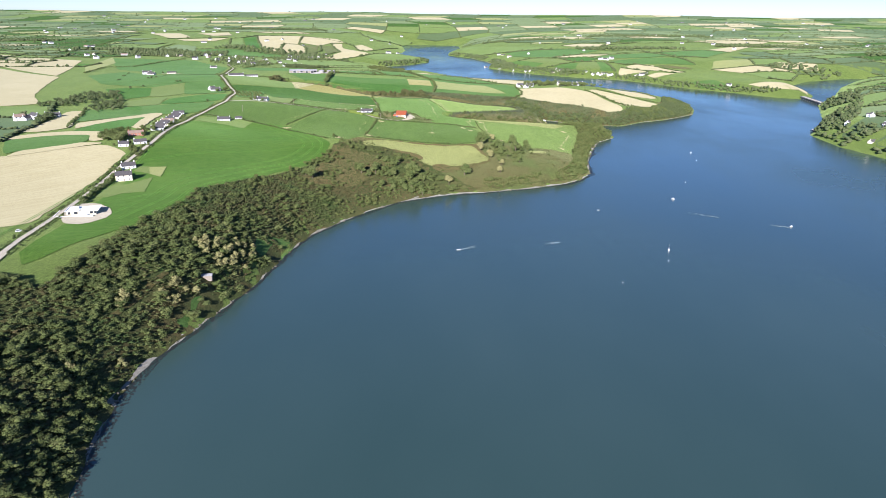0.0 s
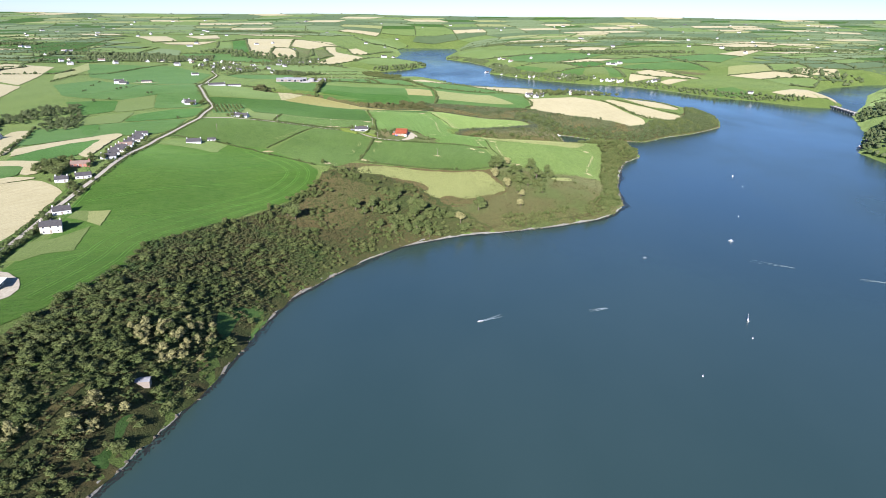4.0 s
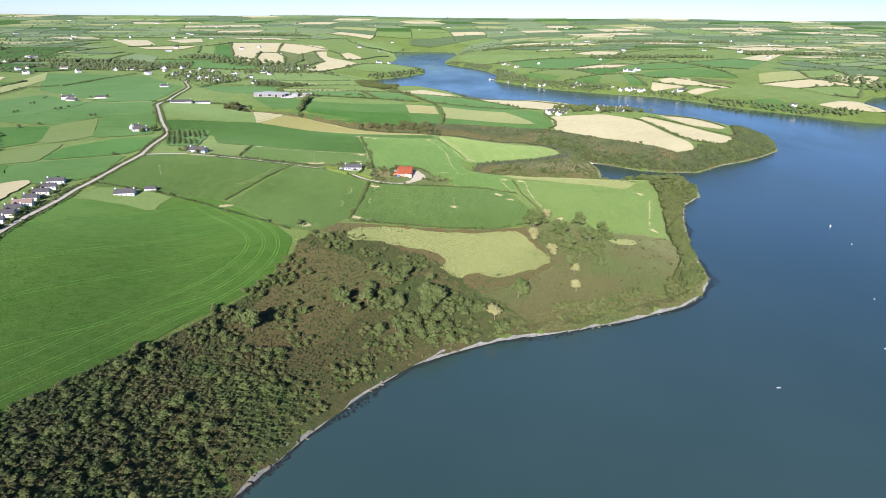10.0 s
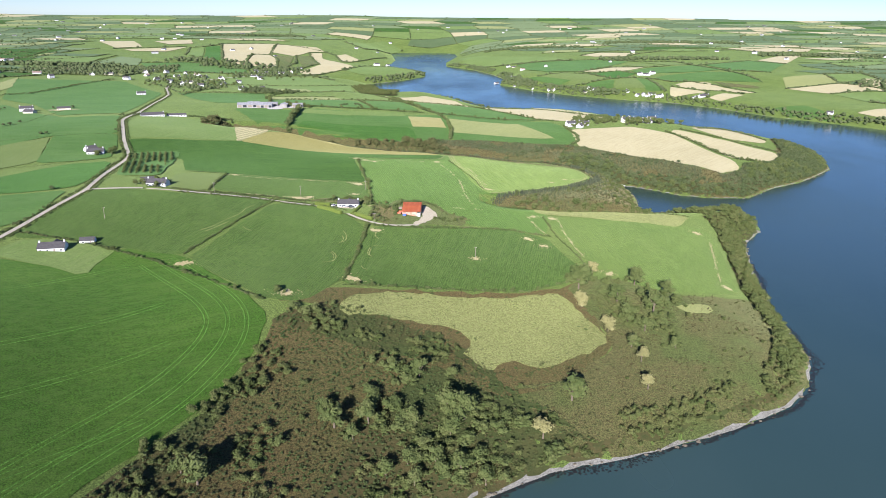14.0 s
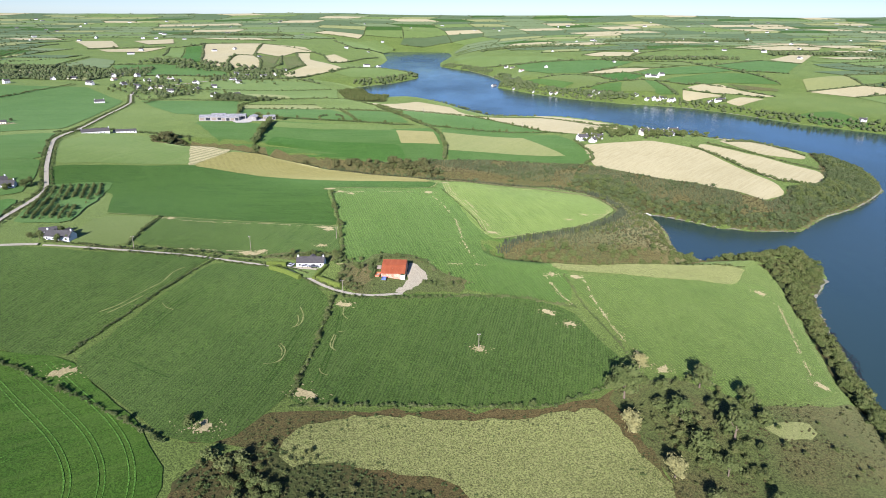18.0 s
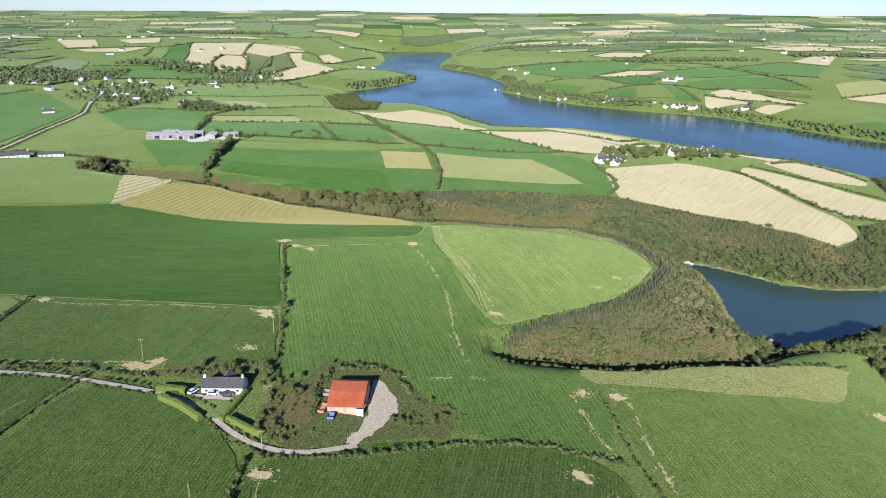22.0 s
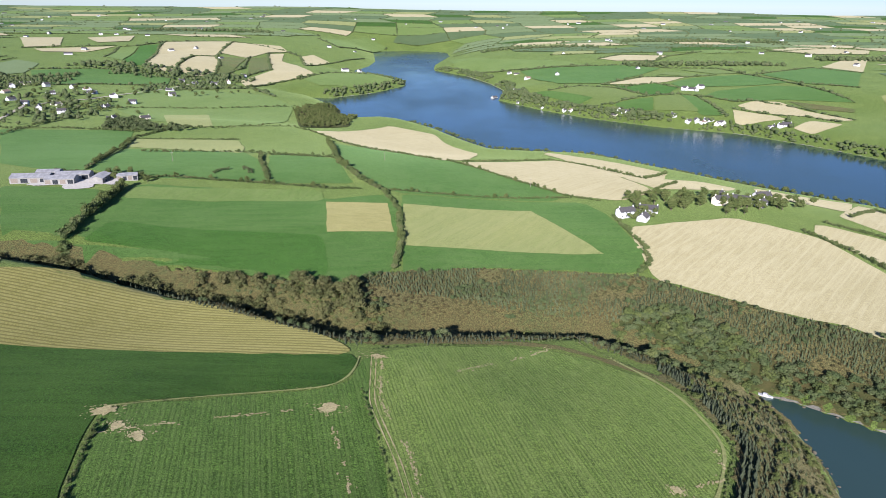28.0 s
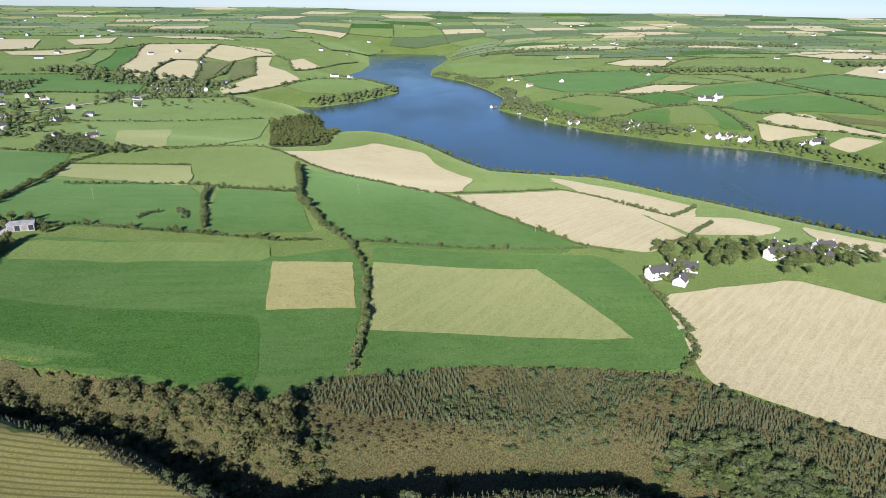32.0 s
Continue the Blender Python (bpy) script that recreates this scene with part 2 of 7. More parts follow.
SHORE_FAR = [(-250, 3860), (-120, 3900), (0, 3820), (10, 3600), (-40, 3200), (-41, 3010), (48, 2850), (100, 2660), (122, 2520), (98, 2350), (168, 2212),
             (240, 2112), (338, 2030), (440, 1975), (503, 1880), (560, 1770), (650, 1665), (700, 1590), (760, 1560), (800, 1640), (850, 1860),
             (950, 1990), (1100, 2080), (1300, 2120), (1300, 2060), (1090, 1950), (960, 1830), (850, 1640), (780, 1540), (728, 1460), (640, 1260), (535, 1085), (532, 985), (560, 850),
             (700, 640), (1200, 300), (2600, -100), (2600, -800), (-60, -800)]
WATER = np.array(SHORE_BAY + SHORE_CREEK + SHORE_HEAD + SHORE_FAR, float)
# Spot heights of the rolling farmland: x, y, height.
SPOTS = [(-260, 470, 46), (-140, 790, 41), (-20, 865, 33), (126, 842, 25), (-120, 940, 48), (-270, 943, 62), (150, 954, 27),
         (-130, 1106, 49), (-50, 1165, 41), (86, 1099, 36), (-290, 1259, 54), (-400, 1202, 68), (-120, 1225, 30), (-41, 1290, 36), (30, 1225, 18),
         (-92, 1345, 50), (116, 1380, 36), (113, 1296, 27), (277, 1215, 22), (364, 1307, 17), (219, 1441, 38), (-280, 1394, 60),
         (-149, 1432, 56), (10, 1800, 14), (-234, 1960, 24), (-420, 2390, 24)]
SPOTS_FAR = [(-733, 2664, 52), (-861, 3122, 68), (-329, 2687, 34), (39, 780, 17), (-10, 735, 15), (-90, 690, 24), (-320, 700, 60), (-800, 900, 62),
             (-1200, 400, 60), (-1500, 1700, 66), (-900, 1900, 50), (-300, 1700, 44), (350, 2450, 38), (800, 2300, 44), (1500, 2600, 55), (300, 3000, 46), (1000, 3400, 60),
             (-600, 3600, 66), (900, 1150, 45), (1500, 900, 50), (-200, 250, 52), (-500, 0, 60), (640, 1900, 20), (300, 1560, 16)]


def segment_distance(p, line):
    """Distance of every point of p from the nearest stretch of a line."""
    best = np.full(len(p), 1e9)
    for a, b in zip(line[:-1], line[1:]):
        ab = b - a
        t = np.clip(((p - a) @ ab) / max(ab @ ab, 1e-9), 0, 1)
        best = np.minimum(best, np.hypot(*(p - a - t[:, None] * ab).T))
    return best


def inside(p, ring):
    """Whether every point of p lies inside a closed outline."""
    ring = np.asarray(ring, float)
    hit = np.zeros(len(p), bool)
    for (x0, y0), (x1, y1) in zip(ring, np.roll(ring, -1, 0)):
        if y0 != y1:
            cross = (p[:, 1] < y0) != (p[:, 1] < y1)
            hit ^= cross & (p[:, 0] < (x1 - x0) * (p[:, 1] - y0) / (y1 - y0) + x0)
    return hit


def shore_distance(p):
    """Metres from the water's edge, positive on land."""
    d = segment_distance(p, np.vstack([WATER, WATER[:1]]))
    return np.where(inside(p, WATER), -d, d)


ALL_SPOTS = SPOTS + SPOTS_FAR
ROUND_ABOUT = [(0, 0), (38, 0), (-19, 33), (-19, -33)]


# Gullies: line, depth, half width of the floor, width of the sides.
GULLIES = [([(-300, 1276), (-200, 1268), (-120, 1251), (-58, 1211), (18, 1238), (64, 1244), (100, 1216), (124, 1190), (150, 1198)], 15.0, 5.0, 7.5),
           ([(-6, 994), (35, 994), (62, 1001), (104, 1011), (146, 1044)], 13.0, 3.0, 7.0)]


def swell(p):
    """The hills between the spot heights."""
    weight = total = 0
    for x, y, h in ALL_SPOTS:
        w = 1 / (((p - (x, y)) ** 2).sum(1) + 45.0**2) ** 1.75
        weight, total = weight + w, total + w * h
    return total / weight


def land(p):
    """Height of the ground at every point of p."""
    p = np.atleast_2d(np.asarray(p, float))
    hill = sum(swell(p + step) for step in np.array(ROUND_ABOUT, float)) / len(ROUND_ABOUT)
    rise = np.clip((p[:, 1] - 3100) / 1750, 0, 1)
    hill = hill + 103 * rise**1.6 + 6 * np.sin(p[:, 0] / 310 + p[:, 1] / 470) * np.clip((p[:, 1] - 1900) / 900, 0, 1) * (1 - rise * 0.5)
    for line, deep, flat, side in GULLIES:
        off = np.clip(segment_distance(p, np.array(line, float)) - flat, 0, None)
        hill = hill - np.minimum(deep, 0.8 * hill) * np.exp(-(off / side) ** 2)
    d = shore_distance(p)
    run = 30 + 0.11 * np.clip(p[:, 1] - 2300, 0, 1500) + 40 * np.clip((390 - p[:, 1]) / 130, 0, 1)
    bank = 1 - np.exp(-np.clip(d - 4, 0, None) / run)
    beach = 0.1 + 0.14 * np.clip(d, 0, 4)
    return np.where(d > 0, beach + hill * bank, np.maximum(0.1 + d * 0.5, -4.0))

# ---- ground, water and fields ----
from mathutils.geometry import delaunay_2d_cdt


def mesh_of(name, verts, faces, material, smooth=False):
    me = bpy.data.meshes.new(name)
    me.from_pydata(verts, [], faces)
    me.materials.append(material)
    if smooth:
        me.polygons.foreach_set("use_smooth", [True] * len(me.polygons))
    me.update()
    return me


def steps(marks):
    """Coordinates along one axis from (start, end, step) stretches."""
    out = []
    for a, b, s in marks:
        out += list(np.arange(a, b, s))
    return np.array(out + [marks[-1][1]])


xs = steps([(-3900, -1500, 60), (-1500, -560, 25), (-560, 560, 7), (560, 1200, 22), (1200, 3900, 60)])
ys = steps([(-700, 0, 40), (0, 1500, 7), (1500, 2200, 12), (2200, 3400, 25), (3400, 4900, 40)])
gx, gy = np.meshgrid(xs, ys)
gp = np.stack([gx.ravel(), gy.ravel()], 1)
gz = land(gp)
n, k = len(xs), len(ys)
idx = np.arange(n * k).reshape(k, n)
quads = np.stack([idx[:-1, :-1], idx[:-1, 1:], idx[1:, 1:], idx[1:, :-1]], -1).reshape(-1, 4)
ground = new("ground", mesh_of("ground", np.column_stack([gp, gz]).tolist(), quads.tolist(), MEADOW, True))
tagged(ground, "rolling green farmland reaching to the hills", "ground", kind="structure")

wx = steps([(-3900, 3900, 300)])
wy = steps([(-900, 4300, 300)])
qx, qy = np.meshgrid(wx, wy)
n, k = len(wx), len(wy)
idx = np.arange(n * k).reshape(k, n)
quads = np.stack([idx[:-1, :-1], idx[:-1, 1:], idx[1:, 1:], idx[1:, :-1]], -1).reshape(-1, 4)
water = new("water", mesh_of("water", np.column_stack([qx.ravel(), qy.ravel(), 0 * qx.ravel()]).tolist(), quads.tolist(), SEA, True))
tagged(water, "calm dark blue-grey tidal water of a wide estuary", "water", kind="structure")


def dense(line, step, closed):
    pts = [np.array(p, float) for p in line]
    out = []
    for a, b in zip(pts, pts[1:] + pts[:1] if closed else pts[1:]):
        m = max(1, int(np.hypot(*(b - a)) / step))
        out += [a + (b - a) * q / m for q in range(m)]
    return np.array(out if closed else out + [pts[-1]])


def rounded(ring, times=1, cut=5.0):
    """The ring with its corners cut back."""
    for _ in range(times):
        out = []
        for a, b in zip(ring, ring[1:] + ring[:1]):
            f = min(0.25, cut / max(math.dist(a, b), 1e-6))
            out += [(a[0] + f * (b[0] - a[0]), a[1] + f * (b[1] - a[1])), (b[0] + f * (a[0] - b[0]), b[1] + f * (a[1] - b[1]))]
        ring = out
    return ring


FIELDS = []


def sheet(name, ring, material, lift, step, ragged=1.0, soft=1):
    """A patch of ground cover laid over the land."""
    rng = random.Random(len(FIELDS))
    edge = dense(rounded(list(ring), soft), step, True)
    edge += np.array([[rng.uniform(-ragged, ragged), rng.uniform(-ragged, ragged)] for _ in edge])
    lo, hi = edge.min(0), edge.max(0)
    cx, cy = np.meshgrid(np.arange(lo[0] + step / 2, hi[0], step), np.arange(lo[1] + step / 2, hi[1], step))
    inner = np.stack([cx.ravel(), cy.ravel()], 1)
    inner = inner[inside(inner, edge)]
    inner = inner[segment_distance(inner, np.vstack([edge, edge[:1]])) > step * 0.4] if len(inner) else inner
    pts = np.vstack([edge, inner]) if len(inner) else edge
    verts, _, faces, *_ = delaunay_2d_cdt([Vector(p) for p in pts], [], [list(range(len(edge)))], 1, 1e-4)
    flat = np.array([tuple(v) for v in verts])
    z = land(flat) + lift
    me = mesh_of(name, np.column_stack([flat, z]).tolist(), [list(f) for f in faces], material, True)
    return new(name, me)


def field(label, ring, material, layer=0, step=9.0, ragged=1.0, soft=1, name="field"):
    FIELDS.append(np.array(ring, float))
    far = max(0.0, np.mean([p[1] for p in ring]) - 1500)
    ob = sheet(name, ring, material, 0.35 + 0.12 * layer + far * 0.0007, step, ragged, soft)
    return tagged(ob, label, name.replace("_", " "), kind="structure")


def ribbon(name, line, wide, material, lift, step=6.0, wobble=0.0, seed=1):
    """A strip of constant width along a line over the land."""
    rng = random.Random(seed)
    pts = dense(line, step, False)
    for _ in range(5):
        pts[1:-1] = (pts[:-2] + 2 * pts[1:-1] + pts[2:]) / 4
    way = np.gradient(pts, axis=0)
    way /= np.hypot(*way.T)[:, None] + 1e-9
    side = np.stack([-way[:, 1], way[:, 0]], 1)
    half = np.array([wide / 2 * (1 + rng.uniform(-wobble, wobble)) for _ in pts])[:, None]
    rows = [pts - side * half, pts, pts + side * half]
    verts = np.vstack([np.column_stack([r, land(r) + lift]) for r in rows])
    m = len(pts)
    faces = [(r * m + q, (r + 1) * m + q, (r + 1) * m + q + 1, r * m + q + 1) for r in (0, 1) for q in range(m - 1)]
    faces = [f[::-1] for f in faces]
    return new(name, mesh_of(name, verts.tolist(), faces, material, True))



field("pale golden stubble field beside a lane", [(-447, 569), (-389, 590), (-319, 634), (-292, 617), (-272, 465), (-267, 419), (-316, 390)], STUBBLE, 0, 9.0)
field("bright green young grass field above the wooded shore", [(-235, 353), (-245, 376), (-246, 423), (-256, 525), (-274, 593), (-302, 815), (-299, 801), (-251, 798), (-238, 833), (-201, 832), (-157, 793), (-137, 765), (-135, 737), (-146, 693), (-166, 646), (-182, 595), (-197, 551), (-200, 532), (-196, 508), (-198, 478), (-204, 446)], LUSH, 0, 9.0)
field("dark green root crop field along a hedge", [(-302, 835), (-294, 930), (-234, 926), (-173, 944), (-202, 831), (-241, 834), (-261, 837)], ROOT_CROP, 0, 9.0)
field("dark green root crop field between two hedges", [(-170, 936), (-126, 935), (-102, 897), (-107, 815), (-123, 782), (-141, 782), (-198, 829)], ROOT_CROP, 0, 9.0)
field("green root crop field around a lone pole", [(-99, 898), (-76, 909), (-50, 917), (-9, 925), (20, 912), (39, 851), (35, 846), (16, 836), (-2, 825), (-45, 820), (-106, 808)], ROOT_CROP, 0, 9.0)
field("light green crop field beside the wooded point", [(27, 958), (86, 970), (157, 976), (154, 946), (137, 860), (121, 844), (83, 836), (67, 847), (48, 864), (37, 899), (27, 937)], ROOT_PALE, 0, 9.0)
field("strip of dry grass along the creek edge", [(21, 980), (37, 979), (50, 980), (75, 989), (109, 994), (151, 1001), (131, 967), (120, 968), (85, 966), (57, 967), (36, 966), (21, 967)], SEDGE, 1, 6.0)
field("green row crop field behind a red barn", [(-128, 1102), (-49, 1137), (-37, 1098), (-23, 1036), (-19, 970), (11, 966), (22, 918), (-4, 924), (-34, 927), (-51, 949), (-56, 966), (-85, 965), (-101, 946)], ROOT_MID, 0, 9.0)
field("green row crop round a field corner", [(-134, 1114), (-52, 1142), (-47, 1172), (-30, 1180), (0, 1020), (30, 965), (22, 918), (-34, 927), (-100, 946)], ROOT_MID, -1, 8.0)
field("light green rounded crop field above the creek", [(-45, 1173), (-24, 1190), (-1, 1198), (20, 1206), (40, 1206), (60, 1192), (73, 1178), (84, 1166), (93, 1141), (94, 1120), (70, 1079), (42, 1049), (2, 1020), (-13, 1010), (-23, 1036), (-31, 1081), (-42, 1131)], ROOT_ROUND, 0, 9.0)
field("dark green grass field in mown stripes", [(-335, 1071), (-355, 1127), (-263, 1178), (-172, 1209), (-49, 1170), (-53, 1142), (-136, 1116), (-114, 1013), (-145, 1015), (-175, 1014), (-218, 1007), (-256, 1002), (-285, 1072), (-325, 1081)], DARK_GRASS, 0, 10.0)
field("mid green pasture beside the lane", [(-356, 1134), (-389, 1207), (-388, 1291), (-312, 1288), (-281, 1244), (-264, 1181)], PASTURE, 0, 12.0)
field("strip of cut hay lying in rows", [(-262, 1178), (-248, 1240), (-207, 1254), (-184, 1258), (-165, 1247), (-126, 1233), (-72, 1196), (-55, 1180), (-54, 1173), (-62, 1170), (-160, 1169), (-196, 1166)], HAY, 1, 9.0)
field("end of a hay strip with bold pale swaths", [(-264, 1176), (-289, 1257), (-250, 1258), (-248, 1240), (-262, 1178)], HAY_END, 1, 9.0)
field("dark green root crop field with bare patches", [(-219, 946), (-223, 1001), (-218, 1007), (-175, 1014), (-145, 1015), (-114, 1013), (-106, 962), (-115, 953), (-148, 952), (-174, 949)], ROOT_CROP, 0, 9.0)
field("small yellowish mown grass plot", [(-251, 937), (-258, 990), (-226, 1004), (-220, 941)], HAYGREEN, 0, 7.0)
field("green pasture across the wooded valley", [(-228, 1269), (-238, 1366), (-232, 1396), (-155, 1397), (-96, 1385), (-54, 1412), (-45, 1374), (-42, 1281), (-74, 1259), (-124, 1270), (-161, 1278), (-202, 1278)], GRAZED, 0, 10.0)
field("tan mown patch in a green pasture", [(-96, 1379), (-54, 1388), (-46, 1336), (-88, 1326)], TAN_GRASS, 2, 6.0, 0.5, 0)
field("bright green pasture beyond the valley", [(-45, 1417), (19, 1431), (96, 1436), (109, 1398), (118, 1329), (106, 1302), (58, 1304), (15, 1298), (-36, 1272), (-39, 1315)], GRAZED, 0, 10.0)
field("pale grazed patch in a bright pasture", [(-43, 1392), (-14, 1397), (52, 1408), (90, 1329), (26, 1324), (-38, 1317)], DRY_GRASS, 2, 6.0, 0.5, 0)
field("green pasture beside farm sheds", [(-324, 1379), (-251, 1376), (-236, 1366), (-231, 1330), (-231, 1272), (-255, 1260)], GRAZED, 0, 10.0)
field("green pasture between hedges", [(-289, 1434), (-317, 1569), (-270, 1552), (-199, 1546), (-171, 1494), (-145, 1417), (-204, 1419), (-239, 1412)], GRAZED, 0, 12.0)
field("narrow straw-coloured strip of mown grass", [(-326, 1584), (-340, 1638), (-230, 1639), (-209, 1587), (-197, 1537)], DRY_GRASS, 1, 12.0)
field("small green pasture between hedges", [(-171, 1527), (-113, 1525), (-83, 1430), (-143, 1412)], GRAZED, 0, 12.0)
field("green pasture sloping to the river", [(-133, 1661), (-64, 1643), (11, 1554), (86, 1462), (74, 1438), (24, 1433), (-50, 1419), (-74, 1443), (-101, 1513)], GRAZED, 0, 12.0)
field("stubble field near the river", [(-174, 1753), (-88, 1890), (-25, 1868), (-13, 1803), (27, 1716), (12, 1598), (-16, 1576), (-102, 1655)], STUBBLE, 1, 14.0)
field("long stubble field above the river", [(0, 1575), (110, 1637), (142, 1590), (164, 1473), (128, 1441), (90, 1457), (44, 1514)], STUBBLE, 1, 12.0)
field("stubble field on the river bank", [(101, 1705), (172, 1645), (216, 1608), (181, 1516), (135, 1559)], STUBBLE, 1, 12.0)
field("big pale stubble field above the creek wood", [(117, 1376), (198, 1398), (250, 1363), (286, 1253), (282, 1225), (251, 1195), (201, 1241), (113, 1295)], STUBBLE, 0, 10.0)
field("stubble field between hedgerows", [(247, 1372), (260, 1393), (321, 1368), (366, 1322), (359, 1297), (331, 1266), (290, 1263), (267, 1342)], STUBBLE, 0, 10.0)
field("narrow stubble strip by the river", [(289, 1417), (352, 1499), (384, 1393), (374, 1374), (326, 1379)], STUBBLE, 0, 10.0)
field("green pasture near the far village", [(-500, 1942), (-585, 2305), (-328, 2171), (-256, 2058), (-232, 1898), (-235, 1752), (-281, 1727), (-371, 1770)], PASTURE, 0, 22.0)
field("tan patch in a green pasture", [(-398, 1877), (-351, 1924), (-284, 1727), (-328, 1711)], DRY_GRASS, 2, 20.0)
field("green pasture below the village", [(-512, 1693), (-360, 1694), (-287, 1434), (-307, 1423), (-375, 1465)], GRAZED, 0, 20.0)
field("dark brown scrub on the river bank", [(-249, 2025), (-199, 2248), (-139, 1857), (-193, 1783)], GROUND, 1, 20.0)
field("light green pasture above the river bend", [(2, 3200), (131, 2984), (308, 2789), (345, 2712), (205, 2714), (125, 2771), (25, 2924)], PASTURE, 0, 22.0)
field("wide green pasture on the opposite bank", [(178, 2694), (305, 2684), (425, 2694), (504, 2634), (420, 2494), (303, 2329), (217, 2345), (192, 2452)], GRAZED, 0, 22.0)
field("thin stubble field on the opposite hill", [(400, 2840), (490, 2963), (616, 2956), (539, 2800), (432, 2786)], STUBBLE, 0, 30.0)
field("narrow stubble field on the opposite bank", [(306, 2320), (411, 2440), (500, 2439), (438, 2357), (375, 2312)], STUBBLE, 0, 22.0)
field("pale green meadow on the opposite bank", [(191, 2278), (252, 2294), (309, 2262), (348, 2173), (281, 2138), (237, 2151), (257, 2185)], HAYGREEN, 1, 18.0)
field("mid green pasture behind shore houses", [(152, 2303), (191, 2278), (257, 2185), (226, 2169)], GRAZED, 1, 18.0)
field("green pasture above shore houses", [(280, 2134), (356, 2160), (334, 2081), (292, 2102)], GRAZED, 1, 16.0)
field("pale mown patch above shore houses", [(357, 2160), (411, 2187), (402, 2055), (335, 2079)], HAYGREEN, 1, 14.0)
field("green pasture beside a farm track", [(412, 2187), (432, 2162), (435, 2031), (398, 2039)], GRAZED, 1, 16.0)
field("green field on the opposite slope", [(314, 2280), (404, 2334), (431, 2264), (395, 2200), (350, 2180)], GRAZED_DARK, 0, 22.0)
field("long green pasture on the opposite slope", [(437, 2334), (514, 2428), (638, 2471), (663, 2310), (597, 2284), (506, 2282), (440, 2275)], GRAZED, 0, 22.0)
field("broad green pasture on the opposite slope", [(490, 2226), (593, 2274), (666, 2241), (684, 2109), (570, 2143), (486, 2127), (447, 2171)], GRAZED, 0, 22.0)
field("stubble field beside the opposite shore", [(478, 2095), (516, 2131), (562, 2126), (574, 2065), (617, 1987), (591, 1975), (558, 2015), (516, 2028), (482, 2060)], STUBBLE, 0, 16.0)
field("square stubble field beside the opposite shore", [(458, 2063), (510, 2018), (516, 1992), (458, 1991), (439, 1995)], STUBBLE, 0, 14.0)
field("small stubble field near shore houses", [(503, 1945), (548, 1980), (581, 1949), (545, 1921), (515, 1907)], STUBBLE, 0, 14.0)
field("dull rough grass on the opposite slope", [(578, 2131), (663, 2071), (649, 2047), (589, 2077)], ROUGH_GRASS, 0, 22.0)
field("green field on the opposite hill", [(671, 2465), (855, 2623), (922, 2611), (908, 2498), (754, 2234), (684, 2278)], GRAZED, 0, 22.0)
field("stubble field on the opposite hill top", [(899, 2657), (1070, 2880), (1145, 2895), (928, 2526)], STUBBLE, 0, 30.0)
field("pale stubble fields on the far rise", [(1006, 3185), (1143, 3360), (1368, 3276), (1286, 3136), (1090, 3069)], STUBBLE, 0, 40.0)
field("pale green strip on the opposite hill", [(538, 2592), (629, 2609), (644, 2501), (586, 2494)], HAYGREEN, 0, 22.0)
field("thin pale green strip on the opposite hill", [(461, 2510), (500, 2554), (574, 2479), (521, 2448)], HAYGREEN, 0, 22.0)
field("big stubble field on the far hill", [(-668, 2495), (-856, 3130), (-690, 3259), (-623, 2854), (-670, 2829), (-603, 2472)], STUBBLE, 1, 24.0)
field("stubble field with curved swaths on the far hill", [(-602, 2506), (-655, 2807), (-612, 2823), (-558, 2676), (-520, 2503), (-552, 2470)], STUBBLE, 1, 20.0)
field("stubble field on the far hill top", [(-634, 2930), (-676, 3225), (-526, 3215), (-476, 3090), (-522, 3042), (-545, 2876)], STUBBLE, 1, 24.0)
field("stubble field running down the far hill", [(-516, 3007), (-480, 3049), (-454, 2896), (-397, 2815), (-307, 2558), (-372, 2452), (-411, 2350), (-448, 2447), (-413, 2623), (-456, 2751)], STUBBLE, 1, 20.0)
field("grey-green rough field on the far hill", [(-614, 2844), (-541, 2855), (-491, 2538), (-513, 2508)], ROUGH_GRASS, 1, 20.0)
field("grey-green rough field beside a copse", [(-538, 2885), (-505, 2938), (-430, 2646), (-453, 2532)], ROUGH_GRASS, 1, 20.0)
field("dark green field on the far hill", [(-740, 2557), (-857, 2944), (-820, 3017), (-675, 2509), (-689, 2501)], GRAZED_DARK, 1, 24.0)
field("light green pasture on the far hill", [(-828, 2659), (-894, 2899), (-858, 2936), (-751, 2575)], PASTURE, 1, 24.0)
field("wide green pasture below the far hill", [(-846, 2365), (-743, 2428), (-638, 2423), (-583, 2413), (-552, 2310), (-666, 2238), (-714, 2140)], GRAZED, 0, 18.0)
field("bright pasture on the far headland", [(-324, 2492), (-282, 2586), (-205, 2625), (-132, 2581), (-196, 2440), (-272, 2420)], PASTURE, 1, 20.0)
field("small tan field above the far headland", [(-428, 3027), (-404, 3103), (-339, 3001), (-380, 2843)], STUBBLE, 1, 22.0)
field("pale green field above the far headland", [(-473, 3636), (-337, 3957), (-246, 3894), (-372, 3436)], PASTURE, 1, 30.0)
field("pale stubble field on the western skyline", [(-1362, 3253), (-1234, 3270), (-1056, 2902), (-1125, 2849)], STUBBLE, 0, 34.0)
field("thin stubble strip on the western skyline", [(-1081, 2812), (-910, 2918), (-932, 2781), (-1029, 2754)], STUBBLE, 0, 34.0)
field("stubble field behind the far hill", [(-1156, 3268), (-1066, 3423), (-959, 3122), (-1004, 3012)], STUBBLE, 0, 34.0)
field("stubble field on the low peninsula by the bridge", [(676, 1700), (720, 1716), (800, 1760), (812, 1700), (772, 1602), (726, 1610), (694, 1652)], STUBBLE, 0, 16.0)
